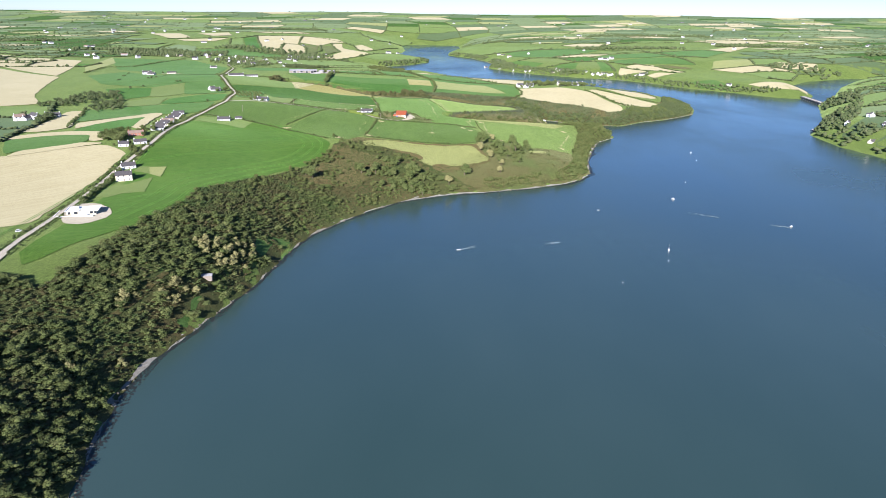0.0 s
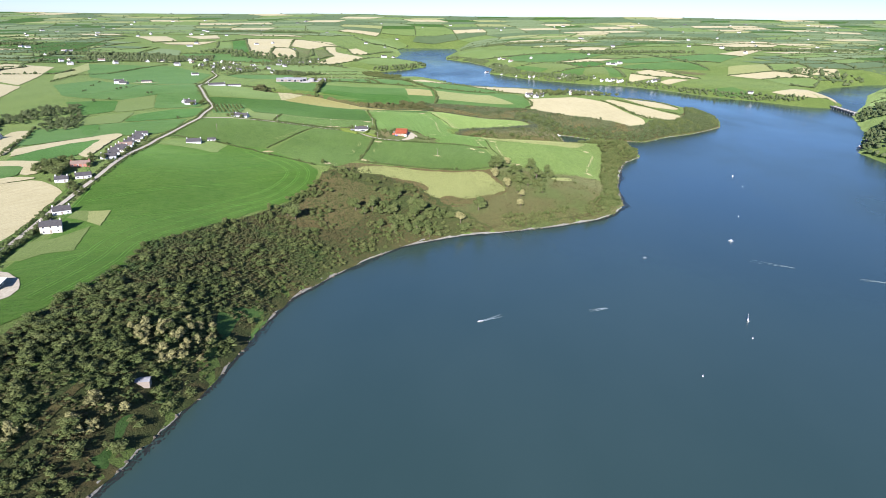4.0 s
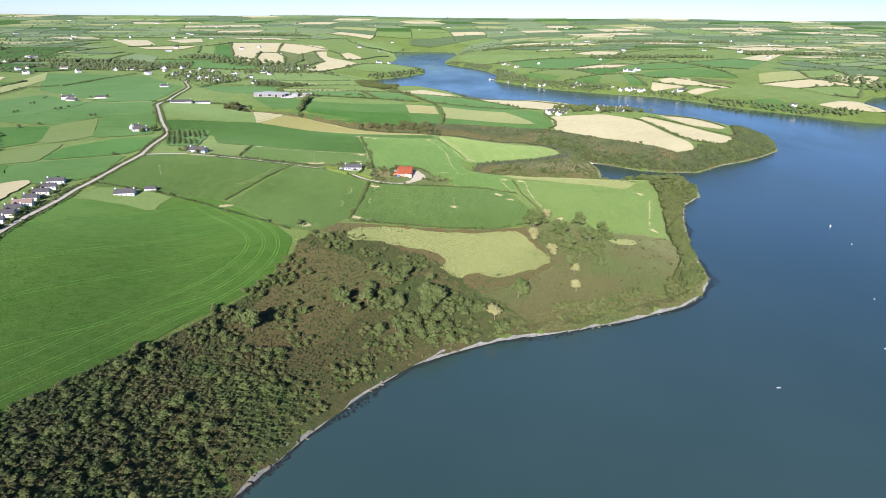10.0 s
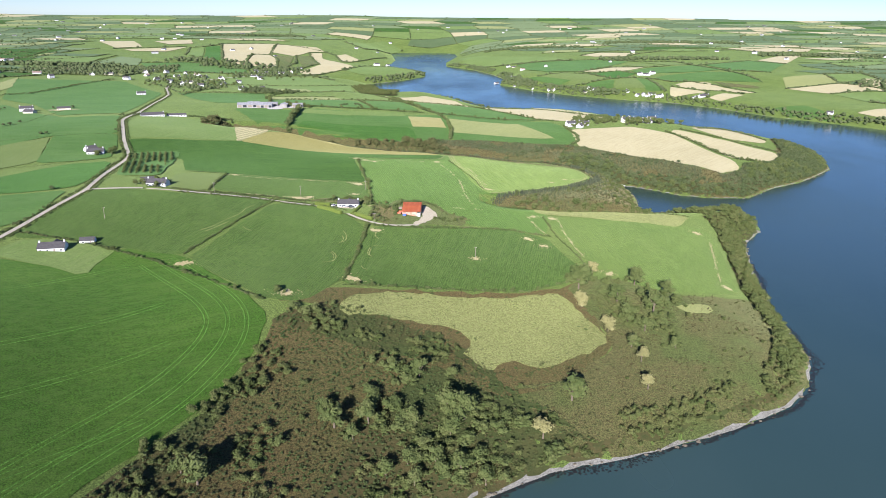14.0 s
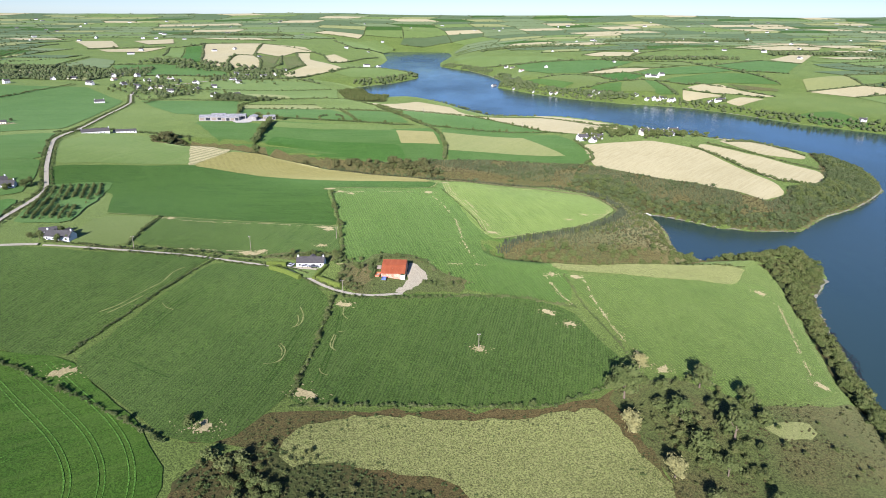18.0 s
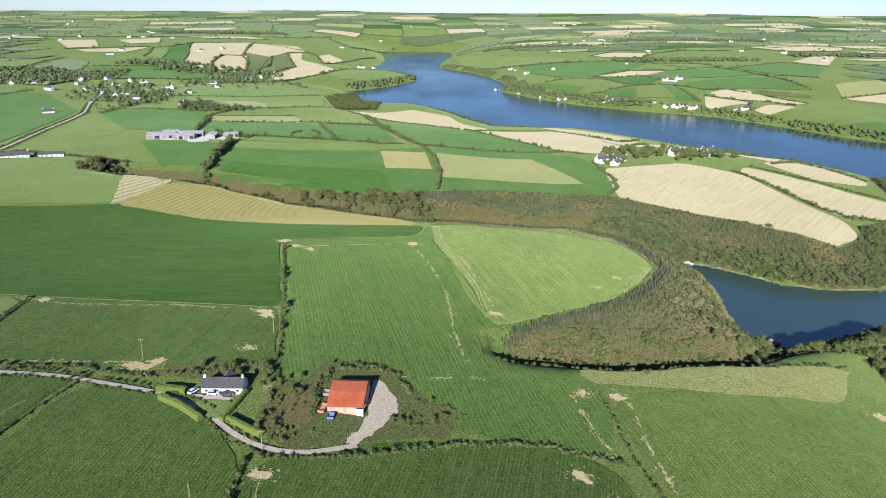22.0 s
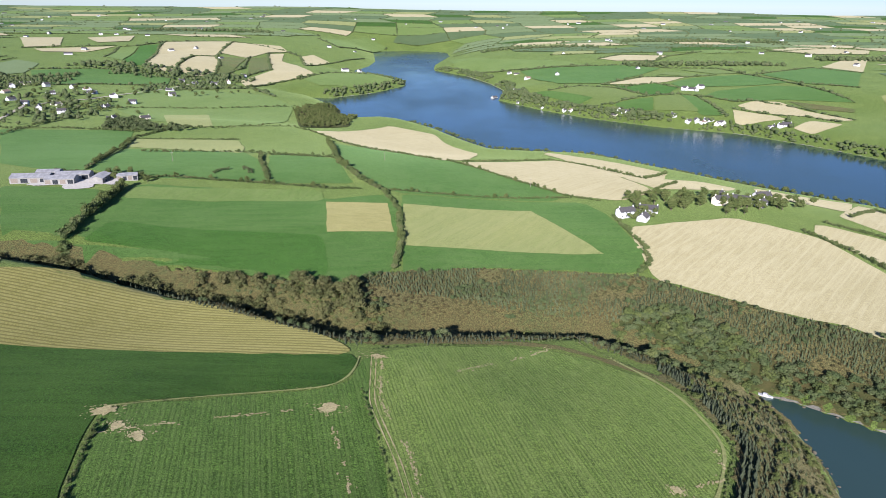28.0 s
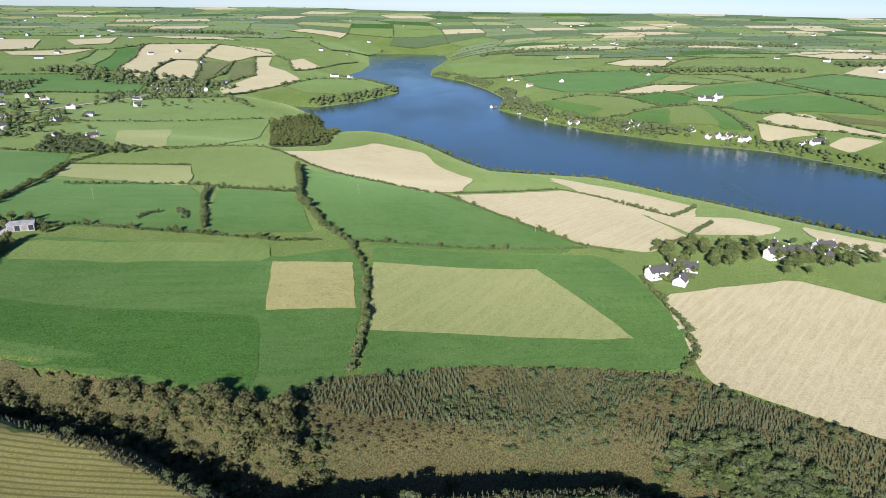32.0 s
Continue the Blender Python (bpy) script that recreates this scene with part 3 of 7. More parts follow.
field("green pasture on the low peninsula", [(575, 1800), (630, 1790), (640, 1710), (636, 1685), (585, 1748)], GRAZED, 0, 16.0)
field("stubble field above the side channel", [(869, 2061), (950, 2150), (1032, 2120), (1010, 2060), (900, 2030)], STUBBLE, 0, 16.0)
field("pale green sedge meadow among bracken", [(-104, 792), (-76, 808), (-22, 815), (20, 827), (26, 806), (38, 780), (19, 764), (5, 754), (-4, 750), (-18, 758), (-28, 745), (-41, 757), (-35, 767), (-43, 781), (-62, 780), (-81, 781), (-102, 774)], SEDGE, 2, 4.0, 1.3)
field("brown bracken slope above the shore", [(-133, 762), (-114, 756), (-78, 749), (-49, 749), (-34, 732), (-55, 747), (-84, 692), (-97, 653), (-127, 634), (-145, 646), (-136, 702)], BRACKEN, 0, 8.0)
field("bare stony building plot", [(-255, 434), (-263, 466), (-249, 473), (-232, 459), (-227, 447), (-234, 424), (-248, 423)], GRAVEL, 2, 6.0)
field("garden lawn round a bungalow", [(-301, 808), (-291, 834), (-257, 835), (-239, 833), (-239, 791), (-266, 798)], PASTURE, 2, 6.0)

field("big tan stubble field on the western rise", [(-1020, 1459), (-967, 1523), (-728, 1315), (-594, 1000), (-544, 925), (-611, 860)], STUBBLE, 1, 16.0)
field("tan stubble field beyond a hedge", [(-1180, 1695), (-1209, 1914), (-920, 1775), (-751, 1347), (-1001, 1577), (-1100, 1577)], STUBBLE, 1, 20.0)
field("small tan field with a dark hedge", [(-822, 1593), (-905, 1906), (-814, 1725), (-757, 1465)], DRY_GRASS, 1, 20.0)
field("stubble strip on the river bank", [(103, 1727), (166, 1627), (209, 1608), (128, 1553)], STUBBLE, 1, 10.0)
field("pale stubble field above the river", [(152, 1540), (240, 1580), (270, 1560), (218, 1484), (169, 1482)], STUBBLE, 1, 10.0)
field("dark green field on a rise above a village", [(-1586, 2841), (-1363, 2888), (-1252, 2816), (-1219, 2469), (-1186, 2244), (-1287, 2339)], DARK_GRASS, 1, 22.0)
field("green pasture above a village", [(-1130, 2317), (-1195, 2586), (-1006, 2503), (-958, 2253), (-994, 2138), (-1078, 2191)], PASTURE, 1, 18.0)
field("pale green pasture above a village, haze in its colour", [(-950, 2189), (-966, 2409), (-973, 2542), (-884, 2472), (-834, 2320), (-876, 2232)], HAZE_GREEN, 1, 18.0)
field("long green grazed slope below a village", [(-893, 1868), (-763, 1856), (-674, 1868), (-533, 1683), (-473, 1449), (-443, 1316), (-502, 1284), (-631, 1466), (-729, 1549)], GRAZED, 0, 14.0)
field("green grazed field below a hilltop house", [(-692, 1346), (-676, 1467), (-475, 1242), (-424, 1268), (-373, 1144), (-426, 1123), (-460, 1083), (-514, 1103), (-561, 1130)], GRAZED, 1, 12.0)
field("pale cropped grass field with sheep tracks", [(-432, 1002), (-460, 1083), (-426, 1121), (-394, 1032), (-415, 1004)], HAYGREEN, 1, 9.0)
field("mid green pasture behind a bungalow", [(-426, 1123), (-373, 1144), (-354, 1100), (-341, 1056), (-368, 1037), (-392, 1029)], GRAZED, 1, 9.0)
field("darker green pasture beside a wooded hollow", [(-528, 1074), (-460, 1080), (-433, 1005), (-448, 985), (-469, 975)], GRAZED_DARK, 1, 9.0)
field("pale mown meadow on a gentle slope", [(-426, 902), (-441, 953), (-406, 1001), (-398, 976), (-382, 913), (-403, 905)], HAYGREEN, 1, 9.0)
field("dark green grass field beside the lane", [(-382, 915), (-392, 976), (-363, 1025), (-334, 1042), (-313, 978), (-312, 931), (-339, 922)], GRAZED_DARK, 1, 9.0)
field("green grass field behind the roadside houses", [(-372, 837), (-402, 905), (-381, 910), (-337, 918), (-311, 924), (-305, 868), (-319, 843), (-344, 837)], GRAZED, 1, 9.0)
field("dark green grass corner behind the roadside houses", [(-422, 896), (-402, 905), (-374, 842), (-387, 837)], GRAZED_DARK, 2, 8.0)
field("stubble strip between hedge and river", [(291, 1575), (352, 1506), (310, 1441), (260, 1462)], STUBBLE, 1, 10.0)
field("darker mown half of a green pasture", [(-222, 1320), (-90, 1322), (-78, 1265), (-106, 1269), (-140, 1278), (-200, 1279), (-226, 1274)], GRAZED_DARK, 1, 10.0)
field("paler top strip of a green pasture", [(-232, 1389), (-104, 1405), (-98, 1380), (-166, 1370), (-234, 1362)], PASTURE, 1, 10.0)
field("pale straw field beside a farm", [(-434, 693), (-446, 761), (-475, 863), (-458, 872), (-417, 770), (-392, 714), (-408, 691)], STUBBLE, 2, 8.0)
field("green field behind the straw strips", [(-420, 775), (-458, 876), (-416, 882), (-354, 855), (-379, 823), (-397, 787), (-408, 768)], GRAZED, 2, 8.0)
field("straw-coloured strip between grass fields", [(-383, 703), (-403, 748), (-386, 803), (-360, 848), (-349, 844), (-340, 790), (-314, 700), (-329, 712), (-358, 814), (-372, 774), (-379, 720)], STUBBLE, 3, 6.0)
field("dark green field behind a row of houses", [(-376, 687), (-381, 724), (-375, 780), (-357, 815), (-330, 715), (-338, 691), (-364, 680)], GRAZED_DARK, 2, 7.0)
field("straw-coloured verge between grass fields", [(-421, 652), (-423, 672), (-398, 684), (-375, 690), (-345, 685), (-324, 648), (-337, 639), (-348, 669), (-388, 666), (-411, 652)], STUBBLE, 3, 6.0)
field("dark green field above a stubble field", [(-391, 596), (-418, 646), (-413, 655), (-388, 666), (-350, 672), (-339, 638), (-362, 619), (-383, 606)], GRAZED, 2, 8.0)
field("straw-coloured headland of a stubble field", [(-385, 587), (-383, 606), (-362, 619), (-339, 638), (-320, 637), (-349, 613), (-375, 593)], STUBBLE, 3, 6.0)
field("mown garden lawn with a clipped edge", [(-258, 487), (-263, 518), (-252, 529), (-244, 555), (-232, 510), (-245, 501), (-250, 488)], HAYGREEN, 2, 5.0, 0.3, 0)
field("small garden lawn behind a hedge", [(-265, 567), (-266, 581), (-246, 587), (-240, 558), (-252, 564)], HAYGREEN, 2, 5.0, 0.3, 0)
field("dry end of a garden lawn", [(-258, 582), (-246, 589), (-239, 557), (-250, 563)], DRY_GRASS, 3, 5.0, 0.3, 0)
field("orchard grass beside the lane", [(-337, 1081), (-296, 1103), (-267, 973), (-298, 969)], GRAZED, 2, 8.0)
LANE =  [(-251, 365), (-256, 407), (-263, 466), (-280, 573), (-283, 653), (-307, 822), (-298, 922), (-329, 1067), (-356, 1120), (-398, 1216), (-438, 1371), (-512, 1657), (-560, 1775)]
FARM_LANE =  [(-259, 930), (-225, 932), (-180, 941), (-144, 935), (-123, 926), (-107, 909), (-87, 903), (-67, 912)]

# ---- patchwork of farther fields ----
CORE = [(-330, 300), (-250, 300), (-120, 540), (-50, 650), (140, 740), (240, 1040), (150, 1200), (450, 1290), (460, 1440), (190, 1780), (50, 1850), (-70, 2060), (-180, 2080), (-260, 2300),
        (-600, 2350), (-640, 1700), (-470, 1400), (-380, 1060), (-330, 900), (-330, 680), (-460, 600)]
HILL = [(-862, 2393), (-1428, 3357), (-1092, 3483), (-880, 3217), (-691, 3303), (-339, 3974), (-240, 3894), (-335, 3006), (-129, 2586), (-195, 2435), (-406, 2331), (-543, 2303), (-709, 2132)]
PENINSULA = [(560, 1830), (640, 1800), (760, 1710), (760, 1590), (680, 1575), (580, 1730)]
BANK = [(-7, 3410), (313, 2819), (429, 2979), (650, 3012), (732, 2696), (1023, 3222), (1394, 3316), (605, 1965), (514, 1905), (432, 1996), (433, 2026), (291, 2099), (225, 2165), (142, 2310), (192, 2452), (175, 2697), (25, 2919)]
RISE = [(-1020, 1459), (-967, 1523), (-728, 1315), (-594, 1000), (-544, 925), (-611, 860), (-640, 980)]
WEST = [(-397, 853), (-754, 1449), (-760, 1614), (-849, 1863), (-744, 1920), (-545, 1711), (-447, 1362), (-340, 1050), (-318, 944), (-309, 853)]
HEDGE_RUNS = []


def patchwork():
    rng = random.Random(11)
    blocks = [(-3000, -300, -200, 1900, 135, 95, 14), (-3000, -60, 1900, 3300, 145, 100, -9), (-60, 3000, 1850, 3300, 140, 95, 17), (500, 3000, 300, 1850, 135, 90, 24), (-3600, 3600, 3300, 4850, 190, 110, 6)]
    made = []
    for x0, x1, y0, y1, w, d, turn in blocks:
        c, s = math.cos(radians(turn)), math.sin(radians(turn))
        mid = np.array([(x0 + x1) / 2, (y0 + y1) / 2])
        reach = max(x1 - x0, y1 - y0) * 0.75
        nu, nv = int(2 * reach / w), int(2 * reach / d)
        shift = np.array([rng.uniform(0, w) for _ in range(nv + 1)])
        corner = {}
        for i in range(nu + 1):
            for j in range(nv + 1):
                u, v = -reach + i * w + shift[j] * 0.6 + rng.uniform(-0.16, 0.16) * w, -reach + j * d + rng.uniform(-0.16, 0.16) * d
                corner[i, j] = mid + (c * u - s * v, s * u + c * v)
        for i in range(nu):
            for j in range(nv):
                ring = np.array([corner[i, j], corner[i + 1, j], corner[i + 1, j + 1], corner[i, j + 1]])
                m = ring.mean(0)
                if not (x0 <= m[0] < x1 and y0 <= m[1] < y1) or abs(m[0]) > 420 + 0.72 * m[1]:
                    continue
                test = np.vstack([ring, m[None], (ring + m) / 2])
                if any(inside(test, zone).any() for zone in (CORE, HILL, BANK, RISE, PENINSULA, WEST)):
                    continue
                wet = shore_distance(np.vstack([ring, m[None]]))
                if wet[-1] < 30:
                    continue
                pull = np.clip((14 - wet[:4]) / np.maximum(wet[-1] - wet[:4], 1), 0, 0.9)[:, None]
                ring = ring + (m - ring) * np.maximum(pull, 0.018)
                made.append((ring, m))
    return made


# The two far-hill tones carry painted haze; the others are plain field colours.
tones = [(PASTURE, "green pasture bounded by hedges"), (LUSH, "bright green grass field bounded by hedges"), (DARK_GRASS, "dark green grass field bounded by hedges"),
         (HAZE_GREEN, "pale green pasture on the far hills"), (HAZE_DARK, "dull blue-green grass field on the far hills"), (STUBBLE, "pale stubble field on rolling land"), (DRY_GRASS, "straw-tinted grass field on rolling land")]
pick = random.Random(5)
for ring, m in patchwork():
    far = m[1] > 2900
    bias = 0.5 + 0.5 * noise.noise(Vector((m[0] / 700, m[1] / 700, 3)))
    # Distant cells mostly draw the haze-tinted greens.
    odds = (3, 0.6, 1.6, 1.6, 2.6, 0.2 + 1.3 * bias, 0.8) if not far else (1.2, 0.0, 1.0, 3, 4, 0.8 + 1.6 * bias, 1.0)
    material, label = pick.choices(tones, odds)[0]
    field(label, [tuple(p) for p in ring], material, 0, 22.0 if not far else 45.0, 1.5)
    HEDGE_RUNS.append((ring, m))


# ---- foliage ----
def clump_template(seed, clumps, spread, squash, lobe, rough=False):
    """A crown built of many uneven leafy lobes, unit height, base at zero."""
    rng = random.Random(seed)
    bm = bmesh.new()
    for q in range(clumps):
        if q == 0:
            at, size = Vector((0, 0, 0.52)), lobe * 1.35
        else:
            a, r, h = rng.uniform(0, 2 * math.pi), spread * math.sqrt(rng.random()), rng.random()
            at = Vector((math.cos(a) * r * (1 - 0.45 * h), math.sin(a) * r * (1 - 0.45 * h), 0.24 + 0.62 * h))
            size = lobe * rng.uniform(0.55, 1.15) * (1.1 - 0.35 * h)
        made = (bmesh.ops.create_uvsphere(bm, u_segments=4, v_segments=2, radius=size * 1.2) if rough else bmesh.ops.create_icosphere(bm, subdivisions=1, radius=size))["verts"]
        turn = Euler((rng.uniform(0, 6), rng.uniform(0, 6), rng.uniform(0, 6))).to_matrix()
        for v in made:
            v.co = turn @ v.co * rng.uniform(0.72, 1.28)
            v.co.z *= squash
            v.co += at
    bm.verts.index_update()
    out = np.array([v.co[:] for v in bm.verts]), np.array([[v.index for v in f.verts] for f in bm.faces])
    bm.free()
    return out


def conifer_template(seed, tiers=4):
    rng = random.Random(seed)
    v, f = [], []
    for q in range(tiers):
        z0, r = 0.06 + q * 0.22, 0.27 * (1 - q / (tiers + 0.6))
        top = len(v)
        v.append((rng.uniform(-0.02, 0.02), rng.uniform(-0.02, 0.02), min(1.0, z0 + 0.42)))
        for s in range(7):
            a = 2 * math.pi * s / 7 + q
            k = r * rng.uniform(0.7, 1.2)
            v.append((math.cos(a) * k, math.sin(a) * k, z0 + rng.uniform(-0.03, 0.03)))
        f += [(top, top + 1 + s, top + 1 + (s + 1) % 7) for s in range(7)]
    return np.array(v), np.array(f)


def leafy_template(seed, leaves, lobes, spread, size, squash=0.8, core=0.24):
    """A ragged crown: sprays of leaves on the skin of a few lobes round a solid heart, unit height, base at zero."""
    rng = np.random.default_rng(seed)
    mids = []
    for q in range(lobes):
        a, r, h = rng.uniform(0, 6.283), spread * math.sqrt(rng.random()) * (q > 0), rng.random() if q else 0.55
        mids.append((math.cos(a) * r * (1 - 0.4 * h), math.sin(a) * r * (1 - 0.4 * h), 0.3 + 0.5 * h, rng.uniform(0.7, 1.15) * core * (1.25 if q == 0 else 0.95)))
    v, f = [], []
    for x, y, z, r in mids:
        base = len(v)
        ring = [(0, 0, -0.8), (0, 0, 0.8)] + [(0.8 * math.cos(k * 1.257), 0.8 * math.sin(k * 1.257), 0.0) for k in range(5)]
        v += [(x + r * p, y + r * q, z + r * w * squash) for p, q, w in ring]
        for k in range(5):
            i, j = base + 2 + k, base + 2 + (k + 1) % 5
            f += [(base, j, i), (base + 1, i, j)]
    for _ in range(leaves):
        x, y, z, r = mids[rng.integers(lobes)]
        d = rng.normal(size=3)
        d /= np.linalg.norm(d)
        if d[2] < -0.35:
            d[2] = -d[2]
        p = np.array((x, y, z)) + d * r * rng.uniform(0.85, 1.25) * (1, 1, squash)
        n = d + rng.normal(0, 0.45, 3)
        n /= np.linalg.norm(n)
        u = np.cross(n, rng.normal(size=3))
        u /= np.linalg.norm(u)
        w = np.cross(n, u)
        k = size * rng.uniform(0.6, 1.3)
        base = len(v)
        v += [tuple(p + u * k), tuple(p - u * k * 0.6 + w * k * 0.8), tuple(p - u * k * 0.5 - w * k * 0.8)]
        f.append((base, base + 1, base + 2))
    return np.array(v), np.array(f)


BROAD = [leafy_template(s, 300, 12, 0.40, 0.05, 0.8, 0.21) for s in range(7)]
FEATHER = [leafy_template(90 + s, 330, 9, 0.30, 0.045, 1.25, 0.15) for s in range(5)]
LEAN = [leafy_template(40 + s, 120, 5, 0.32, 0.085, core=0.27) for s in range(6)]
BUSH = [leafy_template(20 + s, 55, 3, 0.30, 0.12, 0.7, 0.32) for s in range(6)]
TUFT = [leafy_template(30 + s, 12, 1, 0.0, 0.22, 0.7, 0.36) for s in range(6)]
FAR = [clump_template(50 + s, 4, 0.40, 0.75, 0.32, True) for s in range(5)]
LUMP = [clump_template(80 + s, 2, 0.35, 0.7, 0.36, True) for s in range(5)]
SPIRE = [conifer_template(s) for s in range(4)]
OAK = leaf_material("broad_leaves", [(0.0705, 0.103, 0.0286), (0.0948, 0.129, 0.0364), (0.124, 0.158, 0.0468), (0.156, 0.184, 0.0598), (0.192, 0.208, 0.078)])
ASH = leaf_material("pale_leaves", [(0.234, 0.233, 0.0916), (0.311, 0.3, 0.122), (0.404, 0.378, 0.165)])
GORSE = leaf_material("scrub_leaves", [(0.0672, 0.0975, 0.0252), (0.09, 0.125, 0.0324), (0.12, 0.147, 0.0432), (0.151, 0.168, 0.0552), (0.144, 0.135, 0.0504)])
BRAMBLE = leaf_material("bramble_and_bracken", [(0.0578, 0.0978, 0.0264), (0.0714, 0.115, 0.0308), (0.0893, 0.115, 0.0374), (0.105, 0.0954, 0.0374), (0.128, 0.0897, 0.0374)], 0.035)
DRY_FERN = leaf_material("dry_fern", [(0.053, 0.0765, 0.025), (0.0764, 0.0884, 0.0328), (0.0967, 0.0935, 0.0359), (0.101, 0.0765, 0.0312), (0.078, 0.0935, 0.0343)], 0.05)
SPRUCE_DARK = leaf_material("dark_spruce_needles", [(0.046, 0.0585, 0.033), (0.0752, 0.094, 0.0505), (0.117, 0.138, 0.0772)])
SPRUCE = leaf_material("spruce_needles", [(0.0645, 0.0832, 0.038), (0.0975, 0.123, 0.0555), (0.143, 0.17, 0.0842)])
THORN = leaf_material("dull_autumn_leaves", [(0.0542, 0.0844, 0.0305), (0.0785, 0.114, 0.0408), (0.106, 0.141, 0.0522), (0.132, 0.159, 0.0669), (0.152, 0.165, 0.0798)])
HEDGE_LEAF = leaf_material("hedge_leaves", [(0.0597, 0.0915, 0.0272), (0.0875, 0.128, 0.037), (0.119, 0.159, 0.0505), (0.159, 0.183, 0.0697), (0.17, 0.159, 0.0772)])
BARK = plain("bark", (0.168, 0.131, 0.0936), (0.262, 0.215, 0.159), 2.0, 0.95, relief=0.05)
OLDLEAF = leaf_material("old_grey_leaves", [(0.07, 0.088, 0.03), (0.098, 0.112, 0.038), (0.122, 0.13, 0.046), (0.14, 0.134, 0.053), (0.11, 0.136, 0.045)], 0.16)


def planted(name, places, shapes, material, lows, highs, seed, wide=(0.75, 1.15), sink=0.05):
    """Many plants of one growth in one mesh."""
    rng = np.random.default_rng(seed)
    places = np.asarray(places, float)
    zs = land(places)
    vs, fs, base = [], [], 0
    for p, z in zip(places, zs):
        v, f = shapes[rng.integers(len(shapes))]
        h = rng.uniform(lows, highs)
        w = h * rng.uniform(*wide)
        a = rng.uniform(0, 2 * np.pi)
        c, s = np.cos(a), np.sin(a)
        q = np.empty_like(v)
        q[:, 0] = (v[:, 0] * c - v[:, 1] * s) * w + p[0]
        q[:, 1] = (v[:, 0] * s + v[:, 1] * c) * w * rng.uniform(0.85, 1.15) + p[1]
        q[:, 2] = (v[:, 2] - sink) * h + z
        vs.append(q)
        fs.append(f + base)
        base += len(v)
    v, f = np.vstack(vs), np.vstack(fs)
    me = bpy.data.meshes.new(name)
    me.vertices.add(len(v))
    me.vertices.foreach_set("co", v.ravel())
    me.loops.add(f.size)
    me.loops.foreach_set("vertex_index", f.ravel().astype(np.int32))
    me.polygons.add(len(f))
    me.polygons.foreach_set("loop_start", np.arange(0, f.size, 3, dtype=np.int32))
    me.polygons.foreach_set("loop_total", np.full(len(f), 3, np.int32))
    me.materials.append(material)
    me.update(calc_edges=True)
    return new(name, me)


def scattered(ring, spacing, seed, keep=1.0, patch=0.0, hole=0.0, clear=3.5, jitter=0.45):
    """Uneven places inside an outline; patch and hole thin them out in drifts."""
    rng = np.random.default_rng(seed)
    ring = np.array(ring, float)
    lo, hi = ring.min(0), ring.max(0)
    x, y = np.meshgrid(np.arange(lo[0], hi[0], spacing), np.arange(lo[1], hi[1], spacing))
    p = np.stack([x.ravel(), y.ravel()], 1) + rng.uniform(-jitter, jitter, (x.size, 2)) * spacing
    p = p[inside(p, ring) & (rng.random(len(p)) < keep)]
    if patch:
        drift = np.array([noise.noise(Vector((q[0] / patch, q[1] / patch, seed))) for q in p])
        p = p[drift > hole] if len(p) else p
    for x, y, r in CLEAR:
        p = p[np.hypot(p[:, 0] - x, p[:, 1] - y) > r]
    return p[shore_distance(p) > clear] if len(p) else p


def along(line, gap, seed, spread=0.8):
    rng = np.random.default_rng(seed)
    p = dense([tuple(q) for q in line], gap, False)
    return p + rng.uniform(-spread, spread, p.shape)


CLEAR = [(-155, 412, 6), (-137, 486, 11), (-152, 384, 7), (-148, 398, 5), (-155, 370, 5), (-180, 344, 3), (-176, 358, 3), (-174, 374, 3), (-172, 388, 3), (-131, 512, 5), (-72, 936, 14), (-118, 938, 11)]


def wood(label, places, shapes, material, lows, highs, seed, name="woodland", **more):
    return tagged(planted(name, places, shapes, material, lows, highs, seed, **more), label, name, kind="stuff")


def floor(label, ring, material, layer=0, step=8.0, name="wood_floor"):
    ob = sheet(name, ring, material, 0.22 + 0.06 * layer, step, 2.0, 1)
    return tagged(ob, label, "undergrowth", kind="structure")


SLOPE = [(-145, 219), (-159, 299), (-149, 368), (-132, 451), (-119, 551), (-99, 594), (-120, 640), (-178, 606), (-185, 585), (-200, 545), (-203, 533), (-199, 508), (-202, 478), (-206, 446), (-216, 340),
         (-240, 345), (-262, 340), (-300, 270), (-290, 160), (-128, 160)]
SCRUB = [(-100, 594), (-78, 628), (-56, 661), (-30, 679), (-5, 694), (22, 702), (0, 722), (-20, 735), (-30, 752), (-45, 770), (-75, 780), (-110, 785), (-132, 768), (-134, 737), (-143, 699), (-162, 647), (-179, 600), (-130, 600)]
HEATH = [(-20, 735), (-8, 718), (-2, 706), (22, 702), (58, 715), (88, 729), (119, 746), (134, 762), (150, 792), (158, 860), (140, 852), (128, 842), (80, 832), (45, 832), (30, 815), (40, 775), (10, 745)]
POINT = [(152, 794), (160, 860), (166, 885), (183, 952), (200, 1003), (226, 1036), (232, 1055), (220, 1075), (197, 1075), (170, 1050), (150, 1045), (130, 1035), (170, 1012), (168, 985), (160, 945), (142, 860)]
CLUMP = [(22, 838), (40, 850), (60, 852), (90, 835), (88, 805), (70, 782), (48, 790), (32, 810)]
GLEN = [(-18, 996), (17, 1026), (54, 1052), (79, 1086), (97, 1122), (90, 1165), (84, 1186), (118, 1200), (143, 1205), (149, 1186), (147, 1150), (140, 1106), (137, 1076), (145, 1060), (165, 1058), (152, 1028), (110, 1002), (62, 991), (36, 986), (0, 985)]
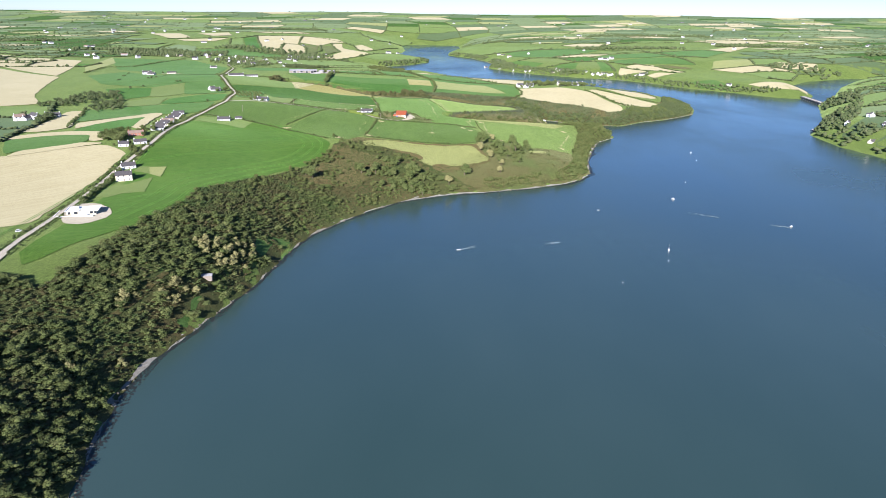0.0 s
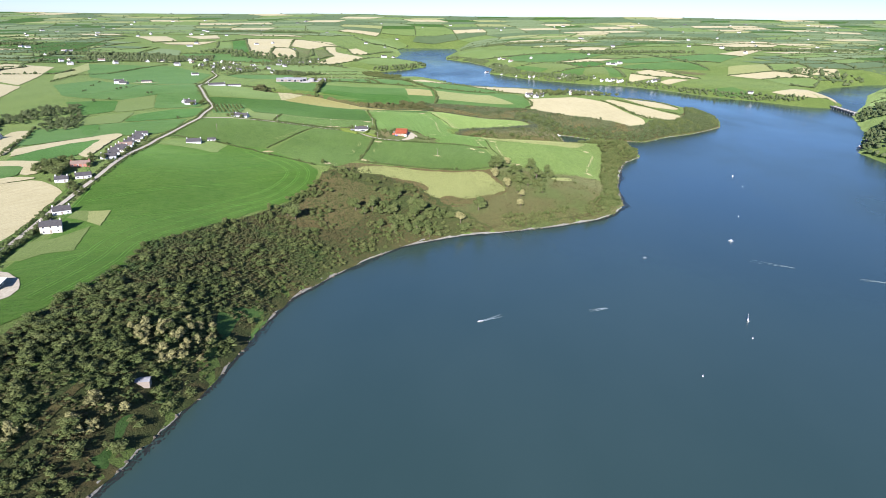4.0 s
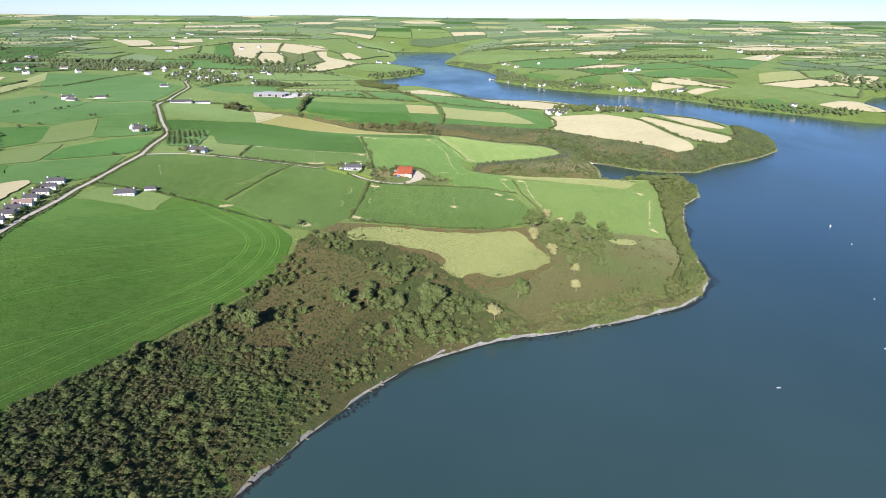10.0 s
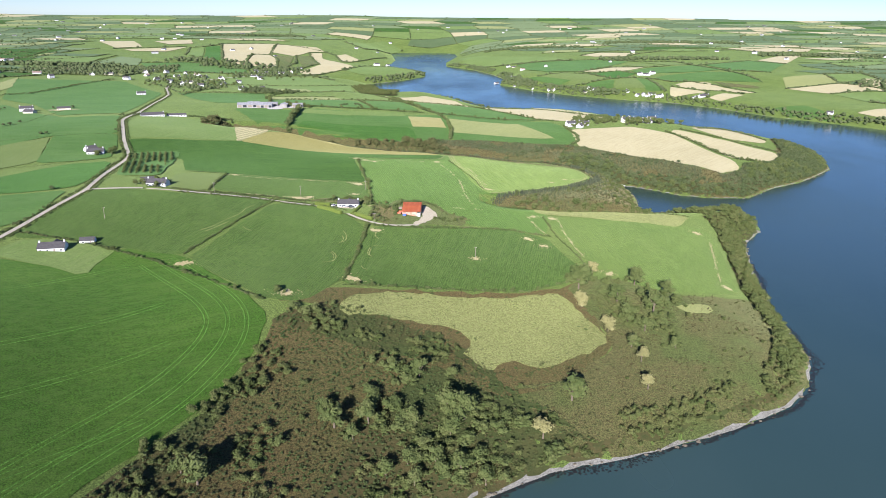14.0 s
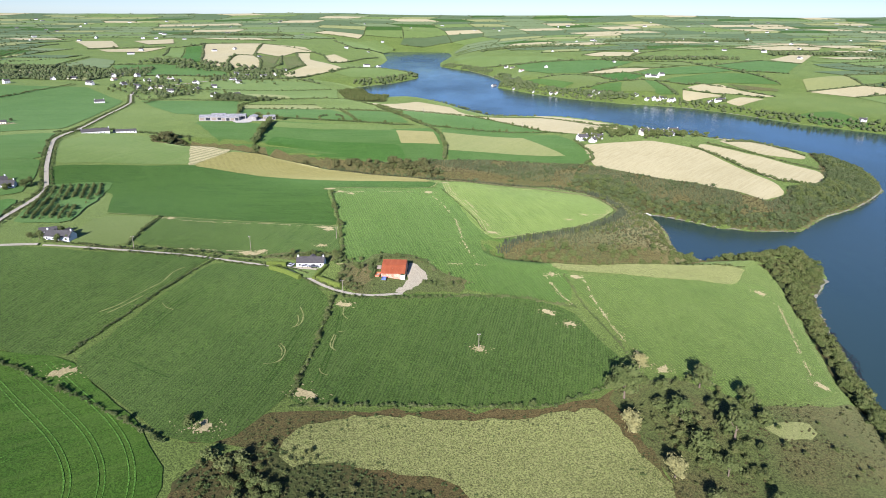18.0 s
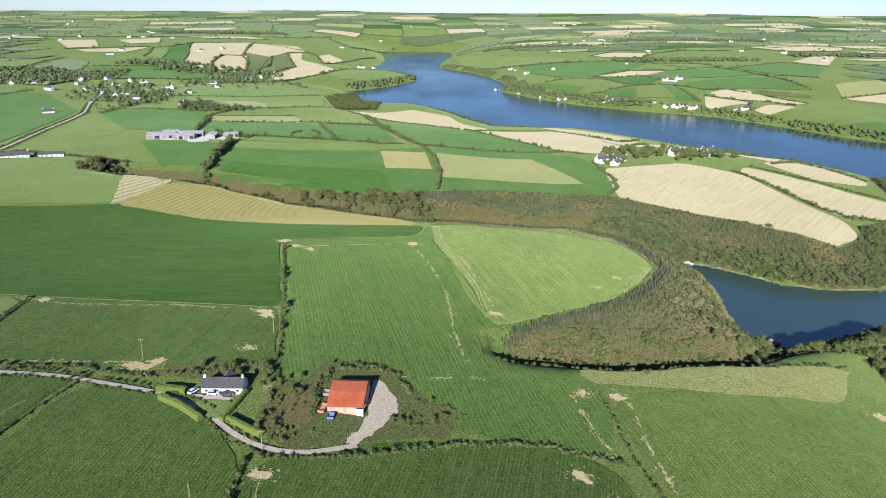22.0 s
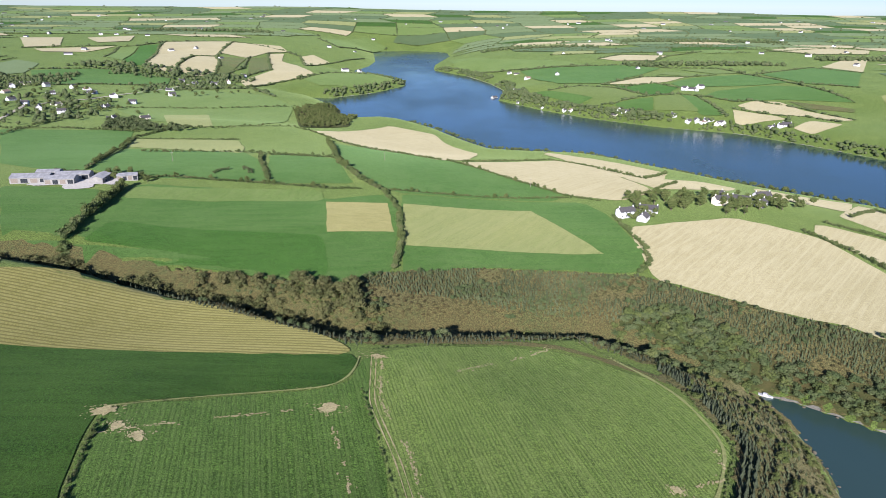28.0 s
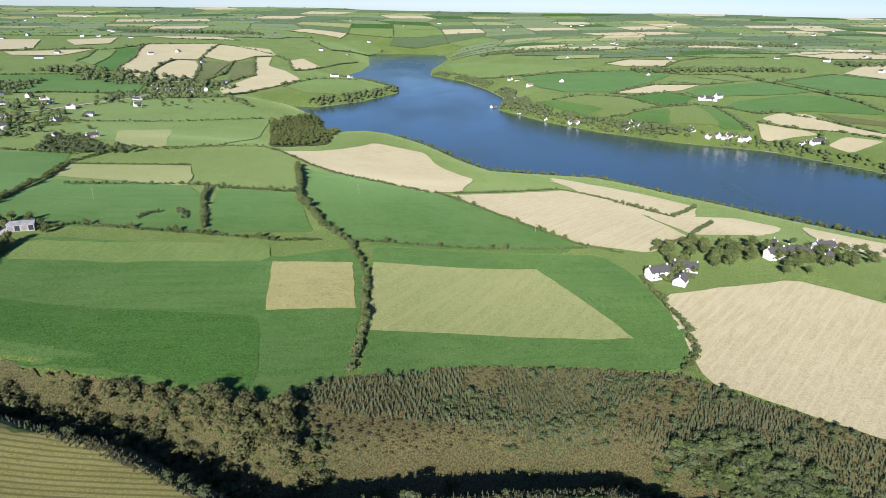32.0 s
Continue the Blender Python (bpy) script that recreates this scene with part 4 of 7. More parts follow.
VALLEY = [(-330, 1262), (-289, 1260), (-208, 1262), (-163, 1246), (-114, 1224), (-56, 1185), (-44, 1184), (21, 1216), (50, 1226), (84, 1190), (143, 1210), (150, 1209), (171, 1192), (198, 1166), (231, 1154), (265, 1157), (305, 1197), (352, 1229), (388, 1262),
          (426, 1306), (448, 1372), (444, 1430), (400, 1420), (384, 1360), (366, 1320), (358, 1295), (330, 1262), (292, 1240), (284, 1222), (251, 1193), (201, 1239), (113, 1293), (106, 1300), (57, 1302), (15, 1296), (-42, 1279),
          (-75, 1257), (-124, 1268), (-161, 1276), (-202, 1276), (-230, 1272), (-330, 1290)]
floor("dark undergrowth of a steep coastal wood", SLOPE, GROUND)
floor("green and brown bramble slope above the shore", SCRUB, GROUND)
floor("rough green heath with brown bracken drifts", HEATH, ROUGH_GRASS)
HEATH_TOP = [(-140, 782), (-105, 806), (-45, 817), (-2, 823), (38, 846), (30, 815), (40, 775), (10, 743), (-20, 729), (-40, 734), (-52, 748), (-54, 768), (-75, 778), (-110, 783)]
floor("brown bracken round a sedge meadow", HEATH_TOP, BRACKEN)
floor("pale dry patch on a heath", [(84, 822), (105, 826), (106, 814), (84, 811)], DRY_GRASS, 2, 4.0)
floor("rough grass under scattered trees", CLUMP, ROUGH_GRASS, 1)
floor("dark undergrowth of the wooded point", POINT, GROUND)
for bed, (line, deep, flat, side) in enumerate(GULLIES):
    tagged(ribbon("gully_bed", line, 2.2 * (flat + side), TAWNY, 0.3, 4.0, 0.1, bed), "brown scrubby bed of a steep gully", "gully", kind="structure")
floor("brown scrub on the side of a creek", GLEN, TAWNY, 4, 3.0)
floor("brown marshy floor of a wooded valley", VALLEY, TAWNY, 4, 3.0)

NEAR_WOOD = [(-145, 219), (-159, 299), (-149, 368), (-134, 451), (-128, 480), (-150, 500), (-175, 490), (-200, 470), (-206, 446), (-216, 340), (-240, 345), (-262, 340), (-300, 270), (-290, 160), (-128, 160)]
UPPER = [(-134, 451), (-119, 551), (-99, 594), (-120, 640), (-178, 606), (-185, 585), (-200, 545), (-203, 533), (-199, 508), (-203, 470), (-175, 490), (-150, 500)]
PALE = [(-172, 436), (-160, 461), (-140, 482), (-136, 452), (-151, 425)]
PALE_LOW = [(-172, 379), (-163, 395), (-154, 398), (-153, 381), (-162, 368)]
PALE_WEST = [(-188, 356), (-179, 369), (-172, 357), (-180, 346)]
spots = scattered(NEAR_WOOD, 5.0, 1, 0.9, 26, -0.18)
wood("dense mixed green trees on a steep coastal slope", spots[~inside(spots, PALE) & ~inside(spots, PALE_LOW)], BROAD, OAK, 2.2, 5.6, 1, wide=(1.5, 2.1))
wood("low dense bramble between coastal trees", scattered(SLOPE, 2.7, 2, 0.97), TUFT, BRAMBLE, 0.8, 2.2, 2, wide=(1.4, 2.2))
wood("bushes between coastal trees", scattered(NEAR_WOOD, 3.8, 65, 0.85), BUSH, OAK, 1.0, 2.6, 65, wide=(1.7, 2.5))
wood("pale half-bare trees among dark coastal wood", np.vstack([scattered(PALE, 6.0, 3, 0.75), scattered(PALE_LOW, 5.0, 79, 0.8), scattered(PALE_WEST, 6.0, 80, 0.7), scattered(NEAR_WOOD, 26, 4, 0.2)]), FEATHER, ASH, 4.5, 7.5, 3, wide=(1.05, 1.55))
wood("green trees between pale ones", np.vstack([scattered(PALE, 8.0, 86, 0.6), scattered(PALE_LOW, 9.0, 87, 0.5)]), BROAD, OAK, 3.0, 6.5, 86, wide=(1.1, 1.5))
wood("low mixed trees and thorn on the coastal slope", scattered(UPPER, 4.6, 37, 0.7, 24, 0.0), LEAN, GORSE, 1.6, 3.4, 37, wide=(1.4, 2.2))
wood("close dense scrub over the coastal slope", scattered(UPPER, 2.5, 36, 0.95), TUFT, BRAMBLE, 0.7, 1.8, 36, wide=(1.4, 2.2))
wood("taller green trees among coastal thorn", scattered(UPPER, 8.0, 38, 0.6, 26, 0.1), BROAD, OAK, 2.8, 5.6, 38, wide=(1.4, 2.0))
floor("bright rough grass clearing above the beach", [(-147, 482), (-135, 470), (-128, 492), (-125, 524), (-133, 518), (-142, 500)], GRAZED, 3, 4.0)
floor("rough green clearing beside a hut", [(-158, 366), (-155, 386), (-150, 404), (-146, 402), (-148, 379), (-153, 363)], GRAZED, 3, 4.0)
tagged(ribbon("earth_track", [(-183, 334), (-176, 360), (-174, 378), (-171, 392)], 2.6, BRACKEN, 0.6, 4.0, 0.3, 12), "brown earth track through a coastal wood", "track", kind="structure")
SHADY = [(-64, 672), (-72, 690), (-86, 712), (-80, 728), (-66, 724), (-62, 742), (-46, 745), (-40, 716), (-18, 712), (2, 704), (-6, 694), (-30, 680), (-50, 666)]
wood("dark green thorn thickets on a bracken slope", scattered(SCRUB, 4.2, 5, 0.9, 22, 0.30), LEAN, GORSE, 1.8, 4.5, 5, wide=(1.1, 1.7))
wood("scattered single thorn bushes on a bracken slope", scattered(SCRUB, 10, 56, 0.5), LEAN, GORSE, 1.2, 3.6, 56, wide=(0.9, 1.5))
wood("dense bramble and bracken covering a slope", scattered(SCRUB, 1.9, 6, 0.95), TUFT, BRAMBLE, 0.5, 1.5, 6, wide=(1.0, 1.7))
wood("dense small trees above the shore", scattered(SHADY, 5.6, 7, 0.8, 22, -0.1), BROAD, OAK, 3.5, 7.5, 7, wide=(1.1, 1.6))
wood("thicket along the shore bank", scattered([(-102, 596), (-58, 661), (-6, 694), (14, 702), (-8, 714), (-36, 696), (-66, 672), (-108, 615)], 4.0, 57, 0.9, 18, -0.05), LEAN, GORSE, 2.0, 4.5, 57, wide=(0.9, 1.4))
wood("thorn trees along the field edge", scattered([(-145, 700), (-164, 648), (-182, 596), (-168, 590), (-148, 640), (-130, 695), (-118, 745), (-135, 745)], 4.2, 8, 0.85, 18, -0.05), LEAN, GORSE, 2.0, 4.8, 8, wide=(0.9, 1.4))
wood("line of thorn trees on the slope", scattered([(-146, 790), (-118, 766), (-98, 745), (-78, 732), (-64, 722), (-60, 732), (-74, 744), (-92, 756), (-112, 775), (-138, 796)], 3.8, 9, 0.85, 18, -0.2), LEAN, OAK, 2.5, 6.0, 9, wide=(0.9, 1.4))
wood("bracken tussocks round a sedge meadow", scattered(HEATH_TOP, 2.4, 41, 0.8, 16, -0.2), TUFT, BRAMBLE, 0.3, 0.9, 41, wide=(1.0, 1.8))
wood("bracken scattered into a sedge meadow", np.vstack([along([(-105, 789), (-76, 805), (-22, 811), (17, 823)], 0.9, 75, 5.0), along([(21, 802), (37, 776), (19, 764), (-4, 750), (-28, 745), (-41, 757), (-35, 767), (-43, 781), (-81, 781), (-102, 774)], 0.9, 76, 4.5)]), TUFT, BRAMBLE, 0.4, 1.1, 75, wide=(1.2, 2.0))
wood("grass and bramble tussocks on the heath", scattered(HEATH, 2.4, 11, 0.85, 18, -0.25), TUFT, DRY_FERN, 0.3, 1.0, 11, wide=(1.0, 1.8))
wood("few low bushes on the heath", scattered(HEATH, 8.0, 10, 0.4, 30, 0.0), LEAN, GORSE, 1.2, 3.2, 10, wide=(0.9, 1.5))
wood("thicket along the shore of the point", scattered([(26, 708), (60, 720), (119, 750), (132, 766), (148, 794), (154, 850), (142, 845), (136, 800), (118, 772), (90, 748), (58, 734), (28, 722)], 3.7, 12, 0.95, 22, -0.3), LEAN, GORSE, 2.0, 5.0, 12, wide=(0.9, 1.4))
wood("taller trees on the seaward side of the point", scattered([(126, 756), (134, 764), (148, 794), (157, 862), (141, 858), (134, 800), (122, 776)], 4.2, 88, 0.85, clear=2.0), BROAD, OAK, 3.5, 7.0, 88, wide=(1.0, 1.4))
wood("loose grove of pale shrubs beside crop fields", scattered(CLUMP, 4.6, 13, 0.65, 18, 0.0), LEAN, GORSE, 2.0, 4.6, 13, wide=(0.9, 1.4))
wood("few rounded trees in a loose grove", scattered(CLUMP, 9.0, 58, 0.4), BROAD, OAK, 4.0, 7.5, 58, wide=(0.9, 1.3))
wood("dense low trees covering the point", scattered(POINT, 3.9, 14, 0.97), LEAN, GORSE, 2.5, 6.5, 14, wide=(0.9, 1.4))
wood("taller trees on the wooded point", scattered(POINT, 8.0, 59, 0.5), BROAD, OAK, 4.5, 7.5, 59, wide=(0.9, 1.3))
wood("bracken and bramble beside the creek", scattered(GLEN, 2.5, 15, 0.8), TUFT, DRY_FERN, 0.6, 1.5, 15, wide=(1.0, 1.7))
wood("low bushes along the rim of a gully", along([(-14, 982), (4, 979), (21, 980), (50, 980), (75, 989), (109, 994), (151, 1001)], 1.7, 89, 1.6), BUSH, GORSE, 0.6, 1.9, 89, wide=(1.1, 1.7))
wood("thorn bushes beside the creek", scattered(GLEN, 5.0, 61, 0.8, 20, 0.0), LEAN, GORSE, 1.6, 4.2, 61, wide=(0.9, 1.4))
wood("dark trees on the creek bank", scattered([(10, 991), (60, 997), (110, 1007), (150, 1032), (162, 1052), (146, 1064), (110, 1029), (60, 1012), (5, 1005)], 5.0, 16, 0.7), BROAD, OAK, 3.5, 7.5, 16, wide=(0.9, 1.3))
HEAD = [(60, 1240), (113, 1262), (170, 1212), (231, 1168), (262, 1172), (284, 1212), (292, 1236), (330, 1258), (362, 1296), (384, 1352), (400, 1410), (440, 1425), (446, 1372), (424, 1306), (386, 1262), (350, 1230), (303, 1198), (265, 1158), (231, 1155), (198, 1167), (171, 1193), (151, 1210), (120, 1206), (90, 1200)]
floor("dark undergrowth of the wooded headland", HEAD, GROUND, 7, 3.0)
wood("dense trees over the wooded headland", scattered(HEAD, 3.9, 17, 0.97), LEAN, THORN, 3.0, 6.0, 17, wide=(1.1, 1.6))
wood("taller trees along the headland shore", scattered(HEAD, 6.4, 39, 0.7, 40, -0.1), BROAD, OAK, 4.5, 8.5, 39, wide=(0.9, 1.3))
wood("tall old trees at the head of the valley", scattered([(-330, 1264), (-208, 1268), (-163, 1254), (-110, 1236), (-60, 1205), (-40, 1222), (-60, 1250), (-124, 1266), (-202, 1274), (-330, 1288)], 6.2, 18, 0.95), BROAD, OLDLEAF, 6.5, 11.5, 18, wide=(0.9, 1.3))
wood("green undergrowth below old trees", scattered([(-330, 1264), (-208, 1268), (-163, 1254), (-110, 1236), (-60, 1205), (-30, 1222), (-60, 1252), (-124, 1266), (-202, 1274), (-330, 1288)], 2.8, 66, 0.95), BUSH, GORSE, 1.2, 3.0, 66, wide=(1.0, 1.6))
wood("bracken and low scrub on the valley floor", scattered(VALLEY, 2.5, 19, 0.9), TUFT, DRY_FERN, 0.7, 1.8, 19, wide=(1.0, 1.7))
wood("thorn thickets on the valley floor", scattered(VALLEY, 4.6, 77, 0.9, 24, 0.12), LEAN, THORN, 2.0, 4.5, 77, wide=(1.0, 1.5))
wood("willows along the valley stream", scattered([(-60, 1200), (20, 1228), (70, 1230), (120, 1210), (130, 1226), (70, 1250), (10, 1244), (-50, 1224)], 7.5, 20, 0.5, 26, -0.1), BROAD, GORSE, 4.0, 7.5, 20, wide=(0.9, 1.4))


def rows_of(ring, gap, along, turn, seed, keep):
    rng = np.random.default_rng(seed)
    ring = np.array(ring, float)
    mid = ring.mean(0)
    u, v = np.meshgrid(np.arange(-300, 300, gap), np.arange(-300, 300, along))
    u, v = u.ravel() + rng.normal(0, 0.3, u.size), v.ravel() + rng.normal(0, 0.4, v.size)
    c, s = math.cos(radians(turn)), math.sin(radians(turn))
    p = np.stack([mid[0] + c * u - s * v, mid[1] + s * u + c * v], 1)
    p = p[inside(p, ring) & (rng.random(len(p)) < keep)]
    drift = np.array([noise.noise(Vector((q[0] / 28, q[1] / 28, seed))) for q in p])
    return p[drift > -0.3]


wood("young spruce plantation in rows on a brown slope", rows_of([(-60, 1264), (-44, 1277), (15, 1294), (57, 1300), (106, 1298), (113, 1291), (201, 1237), (251, 1192), (281, 1220), (292, 1240), (330, 1262), (358, 1295), (366, 1320), (384, 1316), (352, 1255), (303, 1214), (262, 1177), (231, 1172), (190, 1192), (150, 1224), (113, 1240), (60, 1254), (0, 1254), (-40, 1252)], 2.2, 1.7, 20, 21, 0.95), SPIRE, SPRUCE, 1.7, 3.3, 21, name="plantation", wide=(0.75, 1.05))
wood("belt of dark spruces along the field edge", rows_of([(-290, 1256), (-208, 1258), (-163, 1242), (-114, 1221), (-56, 1183), (-44, 1182), (21, 1213), (52, 1223), (86, 1188), (98, 1150), (104, 1160), (92, 1196), (56, 1234), (20, 1224), (-46, 1194), (-110, 1236), (-205, 1270), (-290, 1268)], 2.4, 2.0, 8, 22, 0.92), SPIRE, SPRUCE_DARK, 1.5, 3.0, 22, name="plantation", wide=(0.6, 0.85))
TERRACE = dense([(-12, 1006), (17, 1027), (54, 1053), (79, 1087), (97, 1123), (91, 1165), (84, 1188)], 2.0, False)
for _ in range(6):
    TERRACE[1:-1] = (TERRACE[:-2] + 2 * TERRACE[1:-1] + TERRACE[2:]) / 4
way = np.gradient(TERRACE, axis=0)
way /= np.hypot(*way.T)[:, None]
ranks = np.vstack([TERRACE + np.stack([way[:, 1], -way[:, 0]], 1) * d for d in (4, 6.5, 10, 14, 18.5, 23, 28, 33, 38)])
ranks = ranks + np.random.default_rng(62).normal(0, 0.45, ranks.shape)
ranks = ranks[inside(ranks, GLEN) & (shore_distance(ranks) > 6) & (np.random.default_rng(63).random(len(ranks)) < 0.85)]
rim = np.vstack([TERRACE + np.stack([way[:, 1], -way[:, 0]], 1) * d for d in (2.6, 4.6, 6.8)]) + np.random.default_rng(67).normal(0, 0.3, (3 * len(TERRACE), 2))
wood("dark spruces along the rim of a crop field", rim, SPIRE, SPRUCE_DARK, 2.6, 4.8, 67, name="plantation", wide=(0.7, 1.0))
wood("young spruces planted in curved rows above the creek", ranks, SPIRE, SPRUCE, 1.2, 3.0, 64, name="plantation", wide=(0.8, 1.2))
wood("young spruces in rows above the creek", rows_of([(0, 1016), (54, 1056), (84, 1092), (100, 1126), (94, 1165), (108, 1170), (118, 1128), (100, 1080), (70, 1046), (30, 1012)], 3.0, 2.4, 35, 23, 0.85), SPIRE, SPRUCE, 1.4, 2.8, 23, name="plantation", wide=(0.8, 1.1))
wood("trees on the river bank", np.vstack([scattered([(446, 1430), (404, 1535), (350, 1592), (278, 1660), (232, 1698), (176, 1764), (116, 1790), (50, 1815), (60, 1795), (110, 1775), (165, 1750), (222, 1688), (268, 1650), (340, 1580), (390, 1525), (430, 1430)], 7, 24, 0.7, 60, -0.25),
                                       scattered([(-250, 2020), (-210, 2230), (-190, 2110), (-145, 2020), (-140, 1870), (-190, 1790)], 5.5, 25, 0.95)]), LEAN, GORSE, 3.0, 6.5, 24)
wood("thorn trees along the river bank", along([(448, 1425), (404, 1528), (346, 1588), (274, 1656), (226, 1698), (172, 1762), (112, 1790), (52, 1812), (16, 1874), (-20, 1950), (-66, 2006)], 4.0, 78, 4.0), LEAN, THORN, 2.5, 6.5, 78, wide=(1.0, 1.6))
wood("trees along the far headland", scattered([(-245, 2352), (-165, 2440), (-104, 2590), (-102, 2660), (-146, 2755), (-275, 2920), (-290, 2900), (-165, 2745), (-125, 2650), (-128, 2600), (-185, 2470), (-260, 2375)], 9, 26, 0.9), FAR, THORN, 5.0, 9.0, 26)
wood("wooded shore of the opposite bank", np.vstack([scattered([(-41, 3010), (48, 2850), (100, 2660), (122, 2520), (98, 2350), (168, 2212), (240, 2112), (338, 2030), (440, 1975), (503, 1880), (560, 1770), (650, 1665), (710, 1605), (720, 1625), (660, 1690), (572, 1795), (515, 1900), (450, 1998), (345, 2055), (250, 2138), (185, 2235), (122, 2360), (150, 2530), (125, 2670), (70, 2870), (-20, 3030)], 6.5, 27, 0.85, 80, -0.35)]), FAR, THORN, 4.0, 8.0, 27)
wood("trees of the far eastern shore", scattered([(728, 1465), (640, 1262), (537, 1085), (534, 985), (562, 850), (700, 645), (760, 660), (640, 900), (590, 1000), (610, 1090), (700, 1250), (790, 1440)], 9, 28, 0.85, 70, -0.15), FAR, THORN, 5.0, 9.0, 28)
wood("distant dark woods on the hills", np.vstack([scattered([(x - w, y - d), (x + w, y - d * 0.6), (x + w * 0.8, y + d), (x - w * 0.9, y + d * 0.7)], 15, 60 + q, 0.9) for q, (x, y, w, d) in enumerate([
    (-1250, 1750, 160, 60), (-1000, 2250, 180, 50), (-620, 2480, 190, 40), (620, 2700, 200, 40), (1250, 2900, 260, 60), (1000, 2050, 140, 40), (1500, 2350, 220, 50), (-1700, 2700, 260, 60), (-200, 3000, 50, 120), (900, 3500, 300, 60), (-900, 3700, 260, 50), (300, 3300, 200, 40)])]), FAR, THORN, 7.0, 12.0, 29, name="far_wood", wide=(1.0, 1.4))


runs = []
for k, (ring, m) in enumerate(HEDGE_RUNS):
    far = m[1] > 2300
    for a, b in ((ring[0], ring[1]), (ring[1], ring[2])):
        runs.append(along([a, b], 10.5 if far else 6.0, k, 1.6))


def far_run(line):
    runs.append(along(line, 6.0, 900 + len(runs), 2.2))


far_run([(192, 2282), (253, 2297), (311, 2269), (348, 2173), (413, 2192), (445, 2171)])
far_run([(348, 2173), (280, 2135), (227, 2150)])
far_run([(179, 2702), (307, 2694), (441, 2704), (531, 2632), (634, 2621), (642, 2482), (661, 2306), (684, 2109)])
far_run([(25, 2913), (124, 2759), (204, 2704), (343, 2702)])
far_run([(300, 2316), (414, 2451), (507, 2444), (580, 2478)])
far_run([(300, 2316), (335, 2279), (404, 2334), (431, 2264)])
far_run([(437, 2175), (435, 2026)])
far_run([(446, 2173), (485, 2125), (523, 2136), (582, 2071), (618, 1987)])
far_run([(463, 2068), (514, 2024), (556, 2011), (587, 1968)])
far_run([(514, 1987), (504, 1947)])
far_run([(660, 2467), (862, 2638), (917, 2512)])
far_run([(688, 2286), (750, 2226)])
far_run([(398, 2833), (495, 2986), (628, 2968)])
far_run([(441, 2704), (535, 2786), (628, 2968), (764, 3104)])
far_run([(952, 3102), (1226, 3299), (1360, 3257)])
far_run([(991, 3170), (1079, 3048), (1277, 3116)])
far_run([(-599, 2462), (-664, 2811), (-616, 2841), (-683, 3249)])
far_run([(-616, 2841), (-554, 2667), (-516, 2494)])
far_run([(-668, 2495), (-866, 3158), (-686, 3261), (-477, 3096)])
far_run([(-306, 2553), (-370, 2446), (-406, 2331)])
far_run([(-503, 2493), (-490, 2629), (-546, 2908)])
far_run([(-453, 2521), (-424, 2634), (-520, 3017), (-476, 3090)])
far_run([(-828, 2659), (-899, 2909), (-862, 2956), (-844, 3102)])
far_run([(-855, 2381), (-746, 2434), (-640, 2428), (-580, 2411)])
far_run([(-714, 2140), (-662, 2230), (-548, 2300), (-418, 2296)])
far_run([(-330, 2492), (-282, 2592), (-199, 2633)])
far_run([(-476, 3090), (-428, 3027), (-380, 2843), (-328, 3017), (-272, 3275)])
far_run([(-482, 3653), (-369, 3414), (-240, 3894)])
far_run([(-1116, 2827), (-1027, 2878), (-919, 2936)])
far_run([(-528, 2139), (-548, 2211), (-386, 2303), (-312, 2163)])
runs = np.vstack(runs)
runs = runs[shore_distance(runs) > 6]
wood("hedgerows dividing the distant fields", runs, LUMP, THORN, 2.2, 4.8, 31, name="hedgerow", wide=(1.5, 2.6))
trees_far = runs[np.random.default_rng(3).random(len(runs)) < 0.1]
wood("hedgerow trees dividing the distant fields", trees_far, FAR, THORN, 5.0, 9.0, 32, name="hedgerow", wide=(0.9, 1.3))


# Hedges between the nearer fields: line, height, width.
def hedge(label, line, low, high, gap=1.7, material=HEDGE_LEAF, seed=0, thick=0.7):
    ob = planted("hedge", along(line, gap, seed, thick), BUSH, material, low, high, seed, (0.9, 1.4))
    return tagged(ob, label, "hedge", "field hedges")


